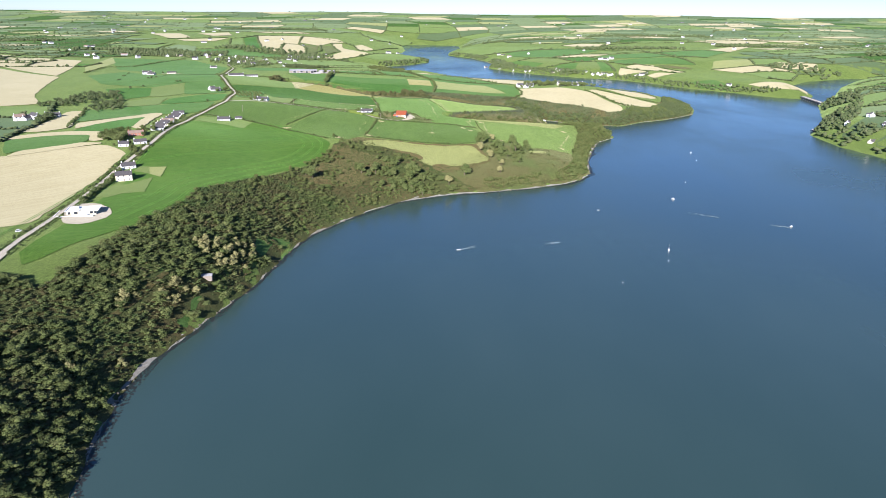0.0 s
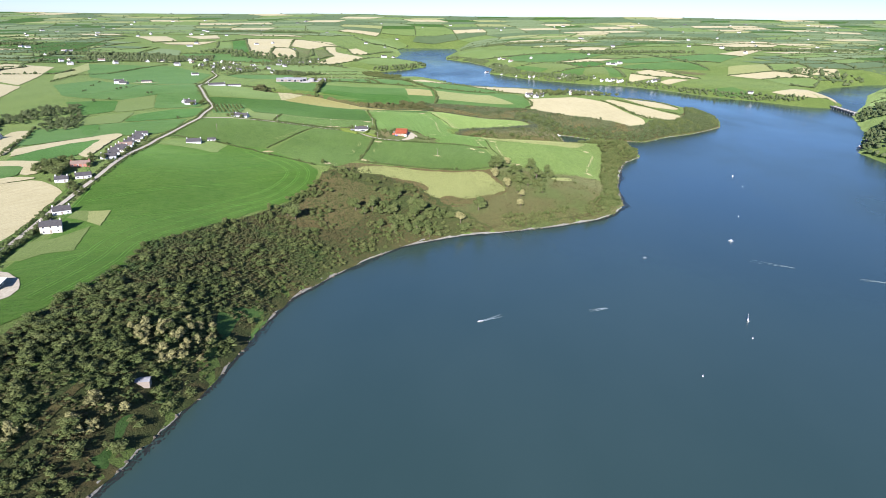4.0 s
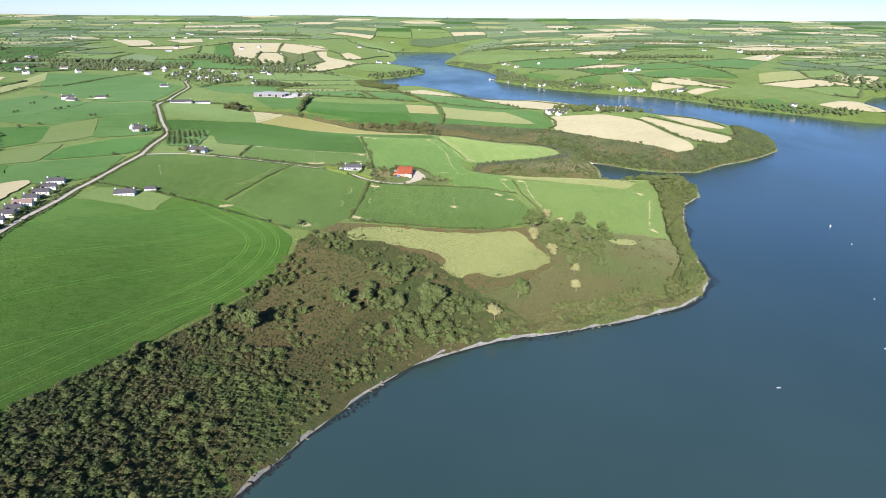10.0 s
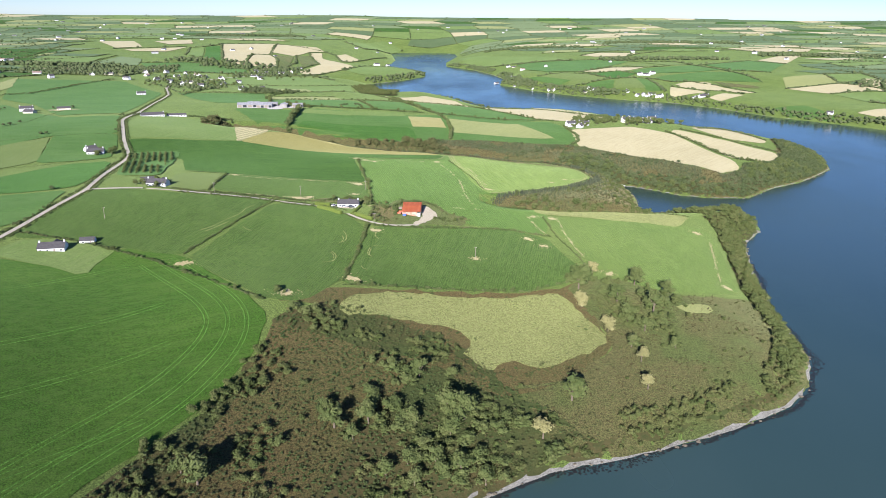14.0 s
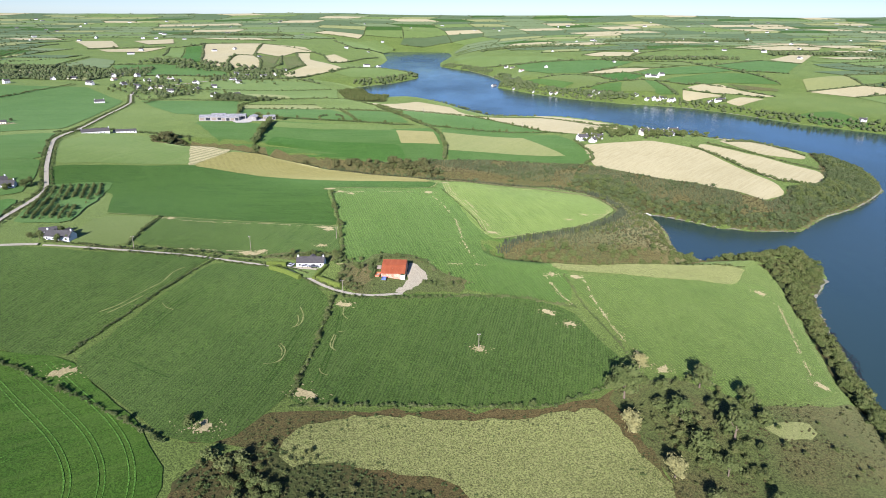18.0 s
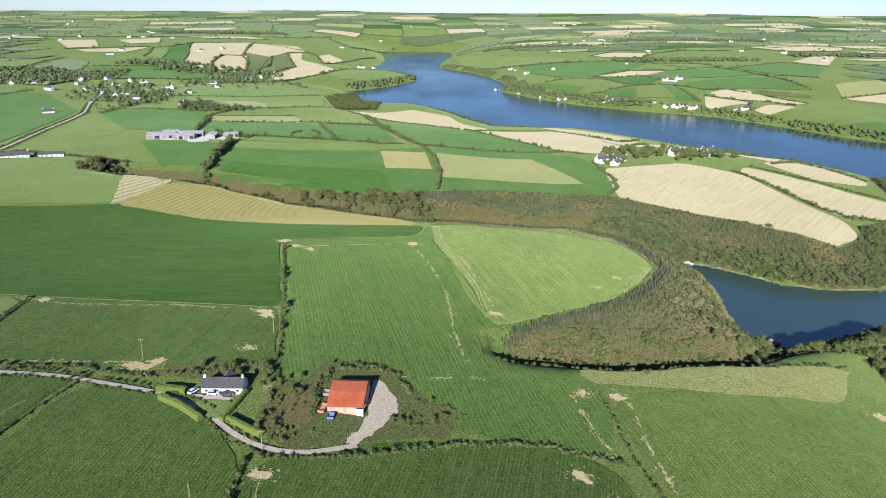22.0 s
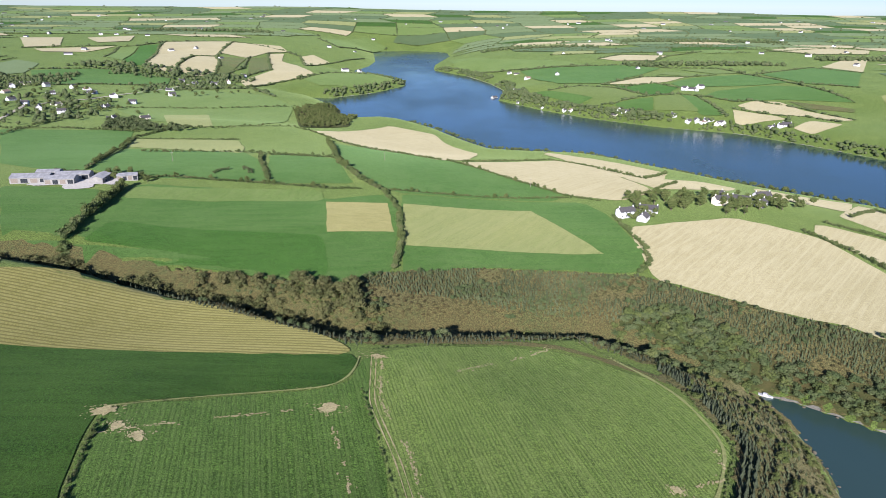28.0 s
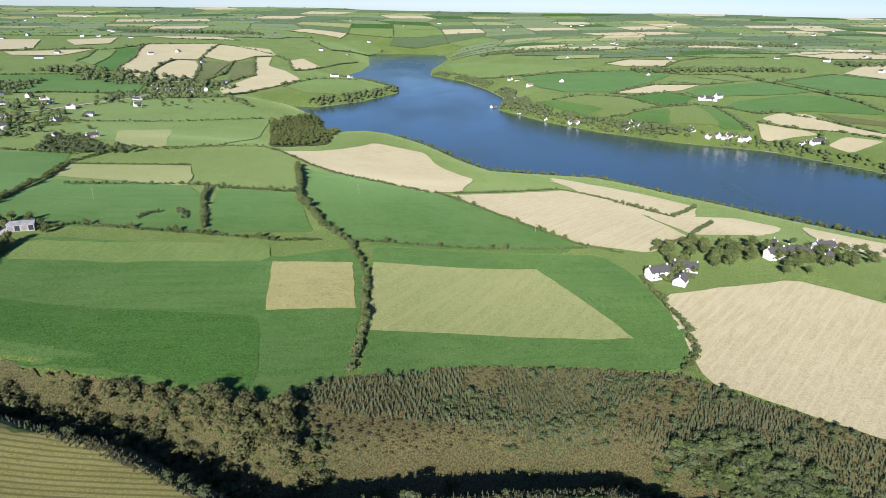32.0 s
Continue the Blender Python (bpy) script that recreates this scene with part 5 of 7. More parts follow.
HEDGES = [
    ([(-171, 943), (-188, 882), (-202, 834)], 0.8, 1.5), ([(-102, 897), (-103, 853), (-106, 812)], 0.9, 1.8), ([(-300, 842), (-259, 834), (-214, 821), (-179, 803), (-143, 780)], 0.9, 1.9),
    ([(-105, 807), (-45, 819), (-2, 825), (38, 848)], 0.8, 2.0), ([(25, 958), (29, 913), (37, 883), (42, 859)], 0.8, 1.6), ([(-97, 901), (-67, 906), (-32, 918), (-4, 921), (25, 913)], 1.0, 2.2),
    ([(-132, 1107), (-115, 1025), (-101, 946)], 0.8, 1.7), ([(-426, 1271), (-401, 1318), (-304, 1297), (-290, 1262)], 1.5, 2.8), ([(-142, 1682), (-103, 1495), (-78, 1441), (-59, 1418), (-45, 1374), (-40, 1323), (-42, 1281)], 1.8, 4.2),
    ([(-237, 1407), (-223, 1420), (-144, 1412), (-100, 1410), (-76, 1418)], 1.2, 2.6), ([(-55, 1423), (19, 1435), (90, 1449)], 1.2, 2.4), ([(-239, 1379), (-237, 1338), (-236, 1299), (-231, 1272)], 3.0, 6.0),
    ([(-178, 1527), (-169, 1488), (-154, 1445), (-148, 1423)], 1.6, 3.2), ([(-289, 1434), (-341, 1648), (-320, 1724)], 1.5, 3.0), ([(111, 1398), (114, 1375), (119, 1340), (117, 1317), (106, 1301)], 1.6, 3.4),
    ([(241, 1375), (265, 1338), (280, 1289), (294, 1262), (327, 1262)], 1.6, 3.2), ([(268, 1395), (323, 1373), (370, 1329)], 1.5, 2.8), ([(-11, 1581), (44, 1507), (86, 1456), (110, 1440)], 1.2, 2.4),
    ([(-262, 936), (-226, 935), (-179, 947), (-146, 944)], 1.0, 2.0), ([(-220, 941), (-225, 1005)], 0.8, 1.6), ([(-46, 1141), (-35, 1101), (-23, 1059), (-17, 1024)], 0.5, 1.3),
    ([(-12, 1011), (17, 1030), (54, 1056), (79, 1090), (95, 1123), (89, 1165), (50, 1223), (-45, 1178)], 0.5, 1.2), ([(-136, 1114), (-52, 1144)], 0.3, 0.7), ([(-256, 1002), (-218, 1007), (-175, 1014), (-145, 1015), (-114, 1013)], 0.3, 0.7),
    ([(-330, 1583), (-345, 1640), (-230, 1642)], 1.0, 2.2), ([(-171, 1530), (-113, 1527), (-100, 1500)], 1.2, 2.4), ([(-310, 1428), (-250, 1412)], 1.2, 2.4), ([(130, 1445), (165, 1475), (200, 1530)], 1.5, 3.0),
    ([(140, 1590), (175, 1545), (215, 1607)], 1.5, 3.5), ([(-16, 1576), (-102, 1655), (-174, 1752)], 1.2, 2.6), ([(5, 1585), (100, 1640), (140, 1595)], 1.2, 2.4), ([(300, 1420), (350, 1470), (384, 1393)], 1.5, 3.0)]
for k, (line, low, high) in enumerate(HEDGES):
    tall = "tall overgrown hedge with small trees" if high > 3.2 else "thick green hedge between fields" if high > 1.8 else "low scrubby bank between crop fields"
    hedge(tall, line, low * 1.05, high * 1.25, 1.4, seed=100 + k, thick=0.6 if high < 3 else 1.0)


for k, line in enumerate(([(-487, 1651), (-493, 1928), (-255, 2053)], [(-289, 1537), (-199, 1543), (-149, 1529), (-113, 1531)], [(-332, 1722), (-277, 1713), (-197, 1768), (-173, 1750)], [(-515, 1699), (-442, 1705), (-355, 1682)],
                          [(-395, 715), (-422, 780), (-460, 881)], [(-736, 1419), (-777, 1589), (-732, 1632), (-723, 1787), (-708, 1893)], [(-1060, 2102), (-932, 2016), (-796, 1951), (-752, 2033), (-734, 2321)], [(-1192, 2284), (-1202, 2450), (-1332, 2926)], [(-978, 2193), (-972, 2344), (-996, 2578)])):
    hedge("distant overgrown hedge with trees", line, 2.0, 4.5, 3.4, seed=400 + k, thick=1.6)
wood("rounded thorn bushes standing in pasture", np.array([(-498, 1033), (-498, 1041), (-493, 1044), (-556, 1179), (-554, 1183), (-600, 1292), (-601, 1302), (-509, 1186), (-505, 1190), (-505, 1208), (-440, 1130), (-435, 1130), (-636, 1391), (-644, 1413), (-572, 1403), (-549, 1399), (-550, 1412), (-490, 1073), (-475, 1086), (-453, 947), (-451, 953), (-448, 958), (-323, 926), (-378, 1153)], float), LEAN, THORN, 2.5, 4.5, 91, wide=(1.1, 1.6))
for k, line in enumerate([[(-565, 1136), (-519, 1152), (-496, 1204), (-549, 1399)], [(-422, 1000), (-380, 1022), (-363, 1038), (-338, 1058)], [(-489, 1061), (-476, 1095), (-437, 1124), (-377, 1139)], [(-453, 947), (-439, 980), (-422, 1000)]]):
    hedge("low scrubby bank with bushes between pastures", line, 0.5, 1.3, 2.4, seed=480 + k, thick=0.7)
wood("wooded hollow between pastures", np.vstack([scattered([(-532, 904), (-539, 969), (-529, 1023), (-486, 1033), (-464, 984), (-492, 964), (-492, 909)], 6.5, 68, 0.7), scattered([(-470, 895), (-479, 954), (-452, 968), (-416, 882), (-429, 852)], 7.0, 69, 0.6), scattered([(-471, 787), (-483, 840), (-456, 804), (-447, 757)], 5.0, 83, 0.9)]), LEAN, THORN, 4.0, 7.5, 68, wide=(1.0, 1.4))
wood("grove beside a brick house", scattered([(-329, 645), (-340, 674), (-325, 686), (-308, 655), (-307, 636)], 5.0, 53, 0.9), LEAN, OAK, 4.0, 8.0, 53, wide=(1.0, 1.4))
wood("young trees in orchard rows", rows_of([(-333, 1075), (-297, 1095), (-271, 981), (-300, 977)], 5.0, 2.4, 20, 70, 0.9), LEAN, OAK, 2.0, 3.2, 70, name="orchard")
wood("trees round the houses below the village", scattered([(-400, 1700), (-425, 1779), (-401, 1785), (-353, 1728), (-305, 1708), (-300, 1691), (-339, 1686), (-377, 1690)], 6.0, 71, 0.8), LEAN, THORN, 4.0, 8.0, 71, wide=(1.0, 1.4))
wood("shrubs round a hollow in a pasture", np.vstack([along([(-193, 1438), (-191, 1448), (-186, 1452)], 1.8, 72, 1.5), along([(-175, 1458), (-167, 1450), (-165, 1441)], 1.8, 73, 1.5)]), LEAN, THORN, 2.0, 4.0, 72)
wood("trees along the opposite shore", scattered([(102, 2414), (148, 2334), (184, 2222), (251, 2142), (302, 2098), (344, 2060), (378, 2036), (345, 2038), (275, 2095), (207, 2173), (128, 2298)], 6.5, 74, 0.75), FAR, THORN, 5.0, 9.0, 74, wide=(1.0, 1.5))
wood("dark trees among the village houses", np.vstack([scattered([(-660, 1900), (-620, 2080), (-520, 2010), (-450, 1780), (-520, 1712)], 14, 51, 0.5), scattered([(-560, 2150), (-440, 2250), (-430, 2420), (-560, 2450)], 14, 52, 0.6),
                                                         scattered([(-968, 1994), (-870, 1971), (-762, 1963), (-707, 2059), (-708, 2263), (-741, 2365), (-816, 2268), (-918, 2158), (-1020, 2131)], 11, 54, 0.75), scattered([(-700, 2380), (-420, 2420), (-420, 2480), (-700, 2450)], 12, 55, 0.85)]), FAR, THORN, 5.0, 9.0, 51)


# Single trees that stand clear.
def tree_meshes(seed, pale):
    rng = random.Random(seed)
    bm = bmesh.new()
    bmesh.ops.create_cone(bm, segments=7, radius1=0.035, radius2=0.016, depth=0.42, matrix=Matrix.Translation((0, 0, 0.2)))
    for q in range(4):
        a = q * 1.7 + rng.random()
        m = Matrix.Translation((math.cos(a) * 0.09, math.sin(a) * 0.09, 0.42)) @ Euler((0.5 * math.sin(a) * -1, 0.5 * math.cos(a), 0)).to_matrix().to_4x4()
        bmesh.ops.create_cone(bm, segments=5, radius1=0.014, radius2=0.005, depth=0.36, matrix=m)
    trunk = bpy.data.meshes.new("trunk")
    bm.to_mesh(trunk)
    bm.free()
    trunk.materials.append(BARK)
    v, f = leafy_template(seed + 70, 420, 11, 0.36, 0.052)
    crown = mesh_of("crown", v.tolist(), f.tolist(), ASH if pale else OAK)
    return trunk, crown


KINDS = [tree_meshes(s, s > 3) for s in range(6)]


def tree(x, y, h, kind, label, group=""):
    top = new("tree")
    z = float(land([(x, y)])[0])
    top.matrix_basis = Matrix.Translation((x, y, z)) @ Matrix.Rotation(x * 1.3, 4, "Z") @ Matrix.Diagonal((h, h, h, 1))
    for name, me in zip(("trunk", "crown"), KINDS[kind % len(KINDS)]):
        new(name, me).parent = top
    return tagged(top, label, "tree", group)


SLOPE_TREES = [(-61, 734, 11.5, 0), (-48, 712, 12.6, 1), (-41, 710, 14.2, 2), (-7, 707, 10.5, 4), (9, 730, 13.5, 3), (-94, 692, 12.7, 0), (-81, 698, 10.6, 2), (-64, 701, 9.4, 3), (-47, 699, 9.7, 1), (-43, 682, 12.3, 0), (-27, 717, 4.5, 1), (-113, 677, 5.5, 3), (-135, 650, 13.0, 1), (-64, 681, 8.5, 2), (-53, 683, 9.7, 3), (-36, 689, 9.0, 0), (-72, 674, 7.6, 1), (-59, 688, 6.6, 2), (-50, 679, 8.1, 1), (-86, 687, 7.8, 3), (-99, 700, 8.1, 2), (-142, 654, 8.8, 0), (-33, 681, 9.5, 3), (-61, 673, 7.9, 1)]
HEATH_TREES = [(30, 834, 16.3, 1), (43, 858, 7.8, 5), (66, 845, 12.8, 2), (68, 810, 14.9, 0), (38, 789, 9.7, 5), (70, 775, 7.8, 3), (28, 813, 10.2, 5), (49, 762, 8.0, 4), (47, 741, 8.8, 4), (50, 821, 12.0, 3), (81, 833, 10.5, 2), (51, 799, 11.9, 1), (58, 790, 9.5, 0), (47, 774, 8.7, 2)]
for x, y, h, k in SLOPE_TREES + HEATH_TREES:
    tree(x, y, h, k, "pale rounded tree standing on rough grass" if k > 3 else "dark green rounded tree on the shore slope")
rng = random.Random(8)
for line, low, high, count in ((HEDGES[8][0], 5, 8, 16), (HEDGES[11][0], 7, 10, 12), (HEDGES[6][0], 3, 5, 7), (HEDGES[9][0], 3, 6, 9), (HEDGES[15][0], 3, 5, 10), (HEDGES[13][0], 4, 7, 10), (HEDGES[17][0], 3, 5, 8), (HEDGES[3][0], 2, 4, 12), (HEDGES[1][0], 2, 4, 6), (HEDGES[10][0], 3, 5, 8), (HEDGES[2][0], 2, 4, 9)):
    p = dense(line, 4.0, False)
    for q in rng.sample(range(len(p)), min(count, len(p))):
        tree(float(p[q, 0]) + rng.uniform(-1, 1), float(p[q, 1]) + rng.uniform(-1, 1), rng.uniform(low, high), rng.randrange(4), "small dark hedgerow tree between fields", "hedgerow trees")
for x, y, w, d, count, low, high in ((175, 1430, 42, 26, 40, 6, 10), (228, 1425, 26, 12, 18, 5, 9), (-120, 952, 22, 6, 9, 3, 5), (-98, 930, 8, 22, 10, 2, 5), (-245, 1412, 16, 12, 8, 5, 8), (-310, 690, 12, 20, 9, 4, 7), (-285, 620, 10, 12, 6, 4, 7), (-262, 945, 14, 10, 6, 3, 6), (-45, 935, 12, 8, 7, 2, 4),
                              (-350, 1072, 14, 10, 6, 4, 7)):
    for _ in range(count):
        tree(x + rng.uniform(-w, w), y + rng.uniform(-d, d), rng.uniform(low, high), rng.randrange(4), "green garden tree beside houses", "garden trees")

for x, y, w, d, count, low, high in ((-530, 1900, 110, 90, 34, 5, 9), (-480, 2200, 130, 110, 30, 5, 9), (-640, 2050, 60, 80, 16, 5, 9), (255, 1445, 34, 22, 24, 5, 8), (130, 1402, 16, 12, 14, 4, 7)):
    wood("garden trees among distant houses", [(x + rng.uniform(-w, w), y + rng.uniform(-d, d)) for _ in range(count)], LEAN, OAK, low, high, count, name="garden_trees", wide=(0.9, 1.3))

# ---- lanes, tracks, bare ground and shore ----
for line, wide in ((LANE, 3.2), (FARM_LANE, 2.2), ([(-298, 925), (-262, 931)], 3.4), ([(-560, 1775), (-600, 1900), (-560, 2010), (-530, 2200), (-520, 2380)], 5.0), ([(-251, 368), (-247, 340), (-262, 280), (-300, 200)], 5.0)):
    lane = ribbon("lane", line, wide, TARMAC, 0.7, 5.0)
    tagged(lane, "narrow grey country lane between hedges", "lane", kind="structure")
for k, side in enumerate((-1, 1)):
    p = dense(LANE, 8.0, False)
    w = np.gradient(p, axis=0)
    w /= np.hypot(*w.T)[:, None]
    off = p + np.stack([-w[:, 1], w[:, 0]], 1) * side * 3.6
    hedge("clipped roadside hedge along the lane", [tuple(q) for q in off], 1.2, 2.8 if side > 0 else 2.0, 1.7, seed=300 + k, thick=1.0)


lane_side = dense(FARM_LANE, 3.0, False)
for _ in range(4):
    lane_side[1:-1] = (lane_side[:-2] + 2 * lane_side[1:-1] + lane_side[2:]) / 4
lane_side = lane_side[lane_side[:, 0] > -240]
step = np.gradient(lane_side, axis=0)
step /= np.hypot(*step.T)[:, None]
for k, side in enumerate((-2.4, 2.4)):
    verge = lane_side + np.stack([-step[:, 1], step[:, 0]], 1) * side
    for q in range(0, len(verge) - 4, 12):
        piece = verge[q:q + 13 - (q // 12 + k) % 3]
        if not (np.hypot(piece[:, 0] + 68, piece[:, 1] - 914) < 9).any():
            hedge("dense bramble hedge along a farm lane", [tuple(p) for p in piece], 0.7, 1.9, 1.0, seed=340 + q + k, thick=0.7)


def shore_strip(line, wide, inland, seed):
    p = dense(line, 7.0, False)
    w = np.gradient(p, axis=0)
    w /= np.hypot(*w.T)[:, None]
    off = p + np.stack([-w[:, 1], w[:, 0]], 1) * inland
    return ribbon("beach", [tuple(q) for q in off], wide, SHINGLE, 0.16, 5.0, 0.45, seed)


for k, line in enumerate((SHORE_BAY[2:], SHORE_CREEK, SHORE_HEAD[:20], SHORE_FAR[6:17])):
    tagged(shore_strip(line, 4.2 if k == 0 else 2.2, 2.2, k), "narrow pale shingle beach along the shore", "beach", kind="structure")


def bank_strip(line, wide, inland, seed):
    p = dense(line, 5.0, False)
    w = np.gradient(p, axis=0)
    w /= np.hypot(*w.T)[:, None]
    off = p + np.stack([-w[:, 1], w[:, 0]], 1) * inland
    ob = ribbon("shore_bank", [tuple(q) for q in off], wide, GROUND, 0.3, 4.0, 0.3, seed)
    tagged(ob, "dark scrubby bank above the shore", "bank", kind="structure")
    wood("brambles along the shore bank", along([tuple(q) for q in off], 1.5, 760 + seed, 3.0), BUSH, GORSE, 0.8, 2.4, 760 + seed, name="bramble", wide=(1.0, 1.6))


bank_strip(SHORE_CREEK[4:], 7.0, 7.0, 1)
bank_strip(SHORE_CREEK[-3:] + SHORE_HEAD[:9], 7.0, 7.0, 2)
bank_strip(SHORE_BAY[14:], 5.0, 6.5, 3)


def stones(seed, count, line, label):
    """Boulders and weed-dark stones scattered along the tideline."""
    r = np.random.default_rng(seed)
    p = along(line, 1.6, seed, 2.2)
    p = p[r.random(len(p)) < count]
    ob = planted("shore_stone", p, [clump_template(900 + q, 1, 0.1, 0.6, 0.35) for q in range(3)], WEED, 0.5, 1.4, seed, (1.2, 2.2), 0.3)
    return tagged(ob, label, "stones", kind="stuff")


WEED = plain("weedy_stone", (0.0936, 0.0842, 0.0562), (0.243, 0.215, 0.159), 0.6, 0.85, relief=0.1)
stones(71, 0.35, SHORE_BAY[2:], "dark weedy stones along the tideline")
stones(72, 0.5, SHORE_CREEK, "dark stones along the muddy creek edge")


def weed(line, seed):
    """Ragged rafts of dark weed on the shallows, thinning away from the shore."""
    g = np.random.default_rng(seed)
    p = dense(line, 0.8, False)
    w = np.gradient(p, axis=0)
    w /= np.hypot(*w.T)[:, None]
    out = np.stack([w[:, 1], -w[:, 0]], 1)
    drift = np.array([0.5 + noise.noise(Vector((q[0] / 30, q[1] / 30, seed))) for q in p])
    p = np.vstack([p + out * (0.4 + 5.5 * np.clip(drift, 0.05, 1) * g.random(len(p)) ** 1.6)[:, None] for _ in range(5)]) + g.normal(0, 0.4, (5 * len(p), 2))
    p = p[shore_distance(p) < -0.2]
    verts, faces = [], []
    for x, y in p:
        r, base, turn = g.uniform(0.25, 0.8), len(verts), g.uniform(0, 6)
        verts += [(x + math.cos(turn + a * 1.257) * r * g.uniform(0.5, 1.3), y + math.sin(turn + a * 1.257) * r * g.uniform(0.5, 1.3), 0.02 + g.uniform(0, 0.05)) for a in range(5)]
        faces.append(tuple(range(base, base + 5)))
    return tagged(new("seaweed", mesh_of("seaweed", verts, faces, KELP)), "dark brown weed floating along the shallows", "seaweed", kind="stuff")


KELP = plain("dark_weed", (0.024, 0.026, 0.022), (0.045, 0.05, 0.045), 0.5, 0.5, spec=0.4)
weed(SHORE_BAY[2:26], 5)


def bare(x, y, r, seed, material=EARTH, label="bare tan patch of earth in a green crop", stretch=1.0, turn=0.0):
    g = random.Random(seed)
    ring = []
    for q in range(19):
        a = 2 * math.pi * q / 19
        k = r * g.uniform(0.45, 1.25)
        u, v = math.cos(a) * k * stretch, math.sin(a) * k
        ring.append((x + u * math.cos(turn) - v * math.sin(turn), y + u * math.sin(turn) + v * math.cos(turn)))
    ob = sheet("bare_patch", ring, material, 0.56, 1.6, 0.5, 1)
    return tagged(ob, label, "bare ground", kind="structure")


def speckle(places, seed, low, high, label, turn=0.0, name="bare_soil"):
    """Many small ragged scraps of bare soil lying just above the crop."""
    g = np.random.default_rng(seed)
    verts, faces = [], []
    for p in places:
        r, k = g.uniform(low, high), g.uniform(1.0, 2.6)
        base = len(verts)
        for a in range(7):
            q = r * g.uniform(0.45, 1.3)
            u, v = math.cos(a * 0.898) * q * k, math.sin(a * 0.898) * q
            verts.append((p[0] + u * math.cos(turn) - v * math.sin(turn), p[1] + u * math.sin(turn) + v * math.cos(turn)))
        faces.append(tuple(range(base, base + 7)))
    z = land(np.array(verts))
    ob = new(name, mesh_of(name, [(x, y, float(h) + 0.55) for (x, y), h in zip(verts, z)], faces, EARTH))
    return tagged(ob, label, "bare ground", kind="stuff")


SPOTS_BARE = [(-156, 952, 3.5), (-150, 956, 2.5), (-218, 1003, 2.2), (-101, 816, 3.0), (-95, 894, 2.4), (-30, 864, 1.8), (8, 906, 2.4), (17, 894, 2.4), (54, 858, 2.6), (129, 860, 3.0), (32, 957, 2.6), (145, 963, 2.6),
              (18, 958, 2.0), (-118, 971, 2.2), (-120, 1008, 2.6), (-197, 822, 3.2), (-133, 790, 3.0), (-118, 1004, 2.4), (-56, 1124, 3.0), (-124, 1103, 2.4), (-115, 1097, 2.0), (-42, 1171, 2.4), (48, 1072, 1.6), (63, 1090, 1.5), (-12, 1025, 2.2), (-132, 1112, 3.0)]
for k, (x, y, r) in enumerate(SPOTS_BARE):
    bare(x, y, r * 1.05, k, stretch=1.5, turn=k * 0.9)
    g = np.random.default_rng(500 + k)
    speckle(np.array([x, y]) + g.normal(0, r * 0.85, (70, 2)) * (1.5, 1), 500 + k, 0.08, 0.34, "ragged scraps of bare soil in a crop", k * 0.9)


def worn(line, seed, wide=0.9, keep=0.5, label="broken line of bare pale soil in a crop"):
    """Streaks where the drill missed, along a line."""
    g = np.random.default_rng(seed)
    p = dense(line, 0.45, False)
    drift = np.array([noise.noise(Vector((q[0] / 7, q[1] / 7, seed))) for q in p])
    p = p[drift > 0.12 - 0.3 * keep]
    p = np.vstack([p + g.normal(0, 0.4, p.shape), p[::4] + g.normal(0, 1.3, p[::4].shape)])
    a, b = np.array(line[0]), np.array(line[-1])
    speckle(p, seed, 0.1 * wide, 0.36 * wide, label, math.atan2(b[1] - a[1], b[0] - a[0]))


for k, line in enumerate(([(-57, 1122), (-46, 1091), (-40, 1065), (-36, 1045), (-34, 1024), (-33, 1003), (-28, 972)], [(-40, 1169), (-38, 1132), (-25, 1098), (-18, 1065), (-13, 1034)], [(36, 953), (36, 927), (39, 893), (46, 868)], [(14, 955), (18, 930), (24, 915)],
                          [(-105, 940), (-60, 955), (-22, 962)], [(150, 950), (128, 868)], [(-215, 1000), (-160, 1012), (-122, 1010)], [(-128, 1098), (-60, 1124)], [(60, 1088), (84, 1100), (86, 1118)], [(-8, 1164), (30, 1200), (44, 1214)], [(-205, 945), (-160, 955)])):
    worn(line, 40 + k, 1.3, 0.7)
for k, line in enumerate(([(-134, 1115), (-95, 1129), (-55, 1141), (-50, 1155), (-50, 1170)], [(-256, 1003), (-218, 1007), (-175, 1014), (-145, 1015), (-114, 1013)])):
    tagged(ribbon("grass_margin", line, 0.8, DRY_GRASS, 0.55, 4.0, 0.5, k), "thin pale grass margin between fields", "field margin", kind="structure")
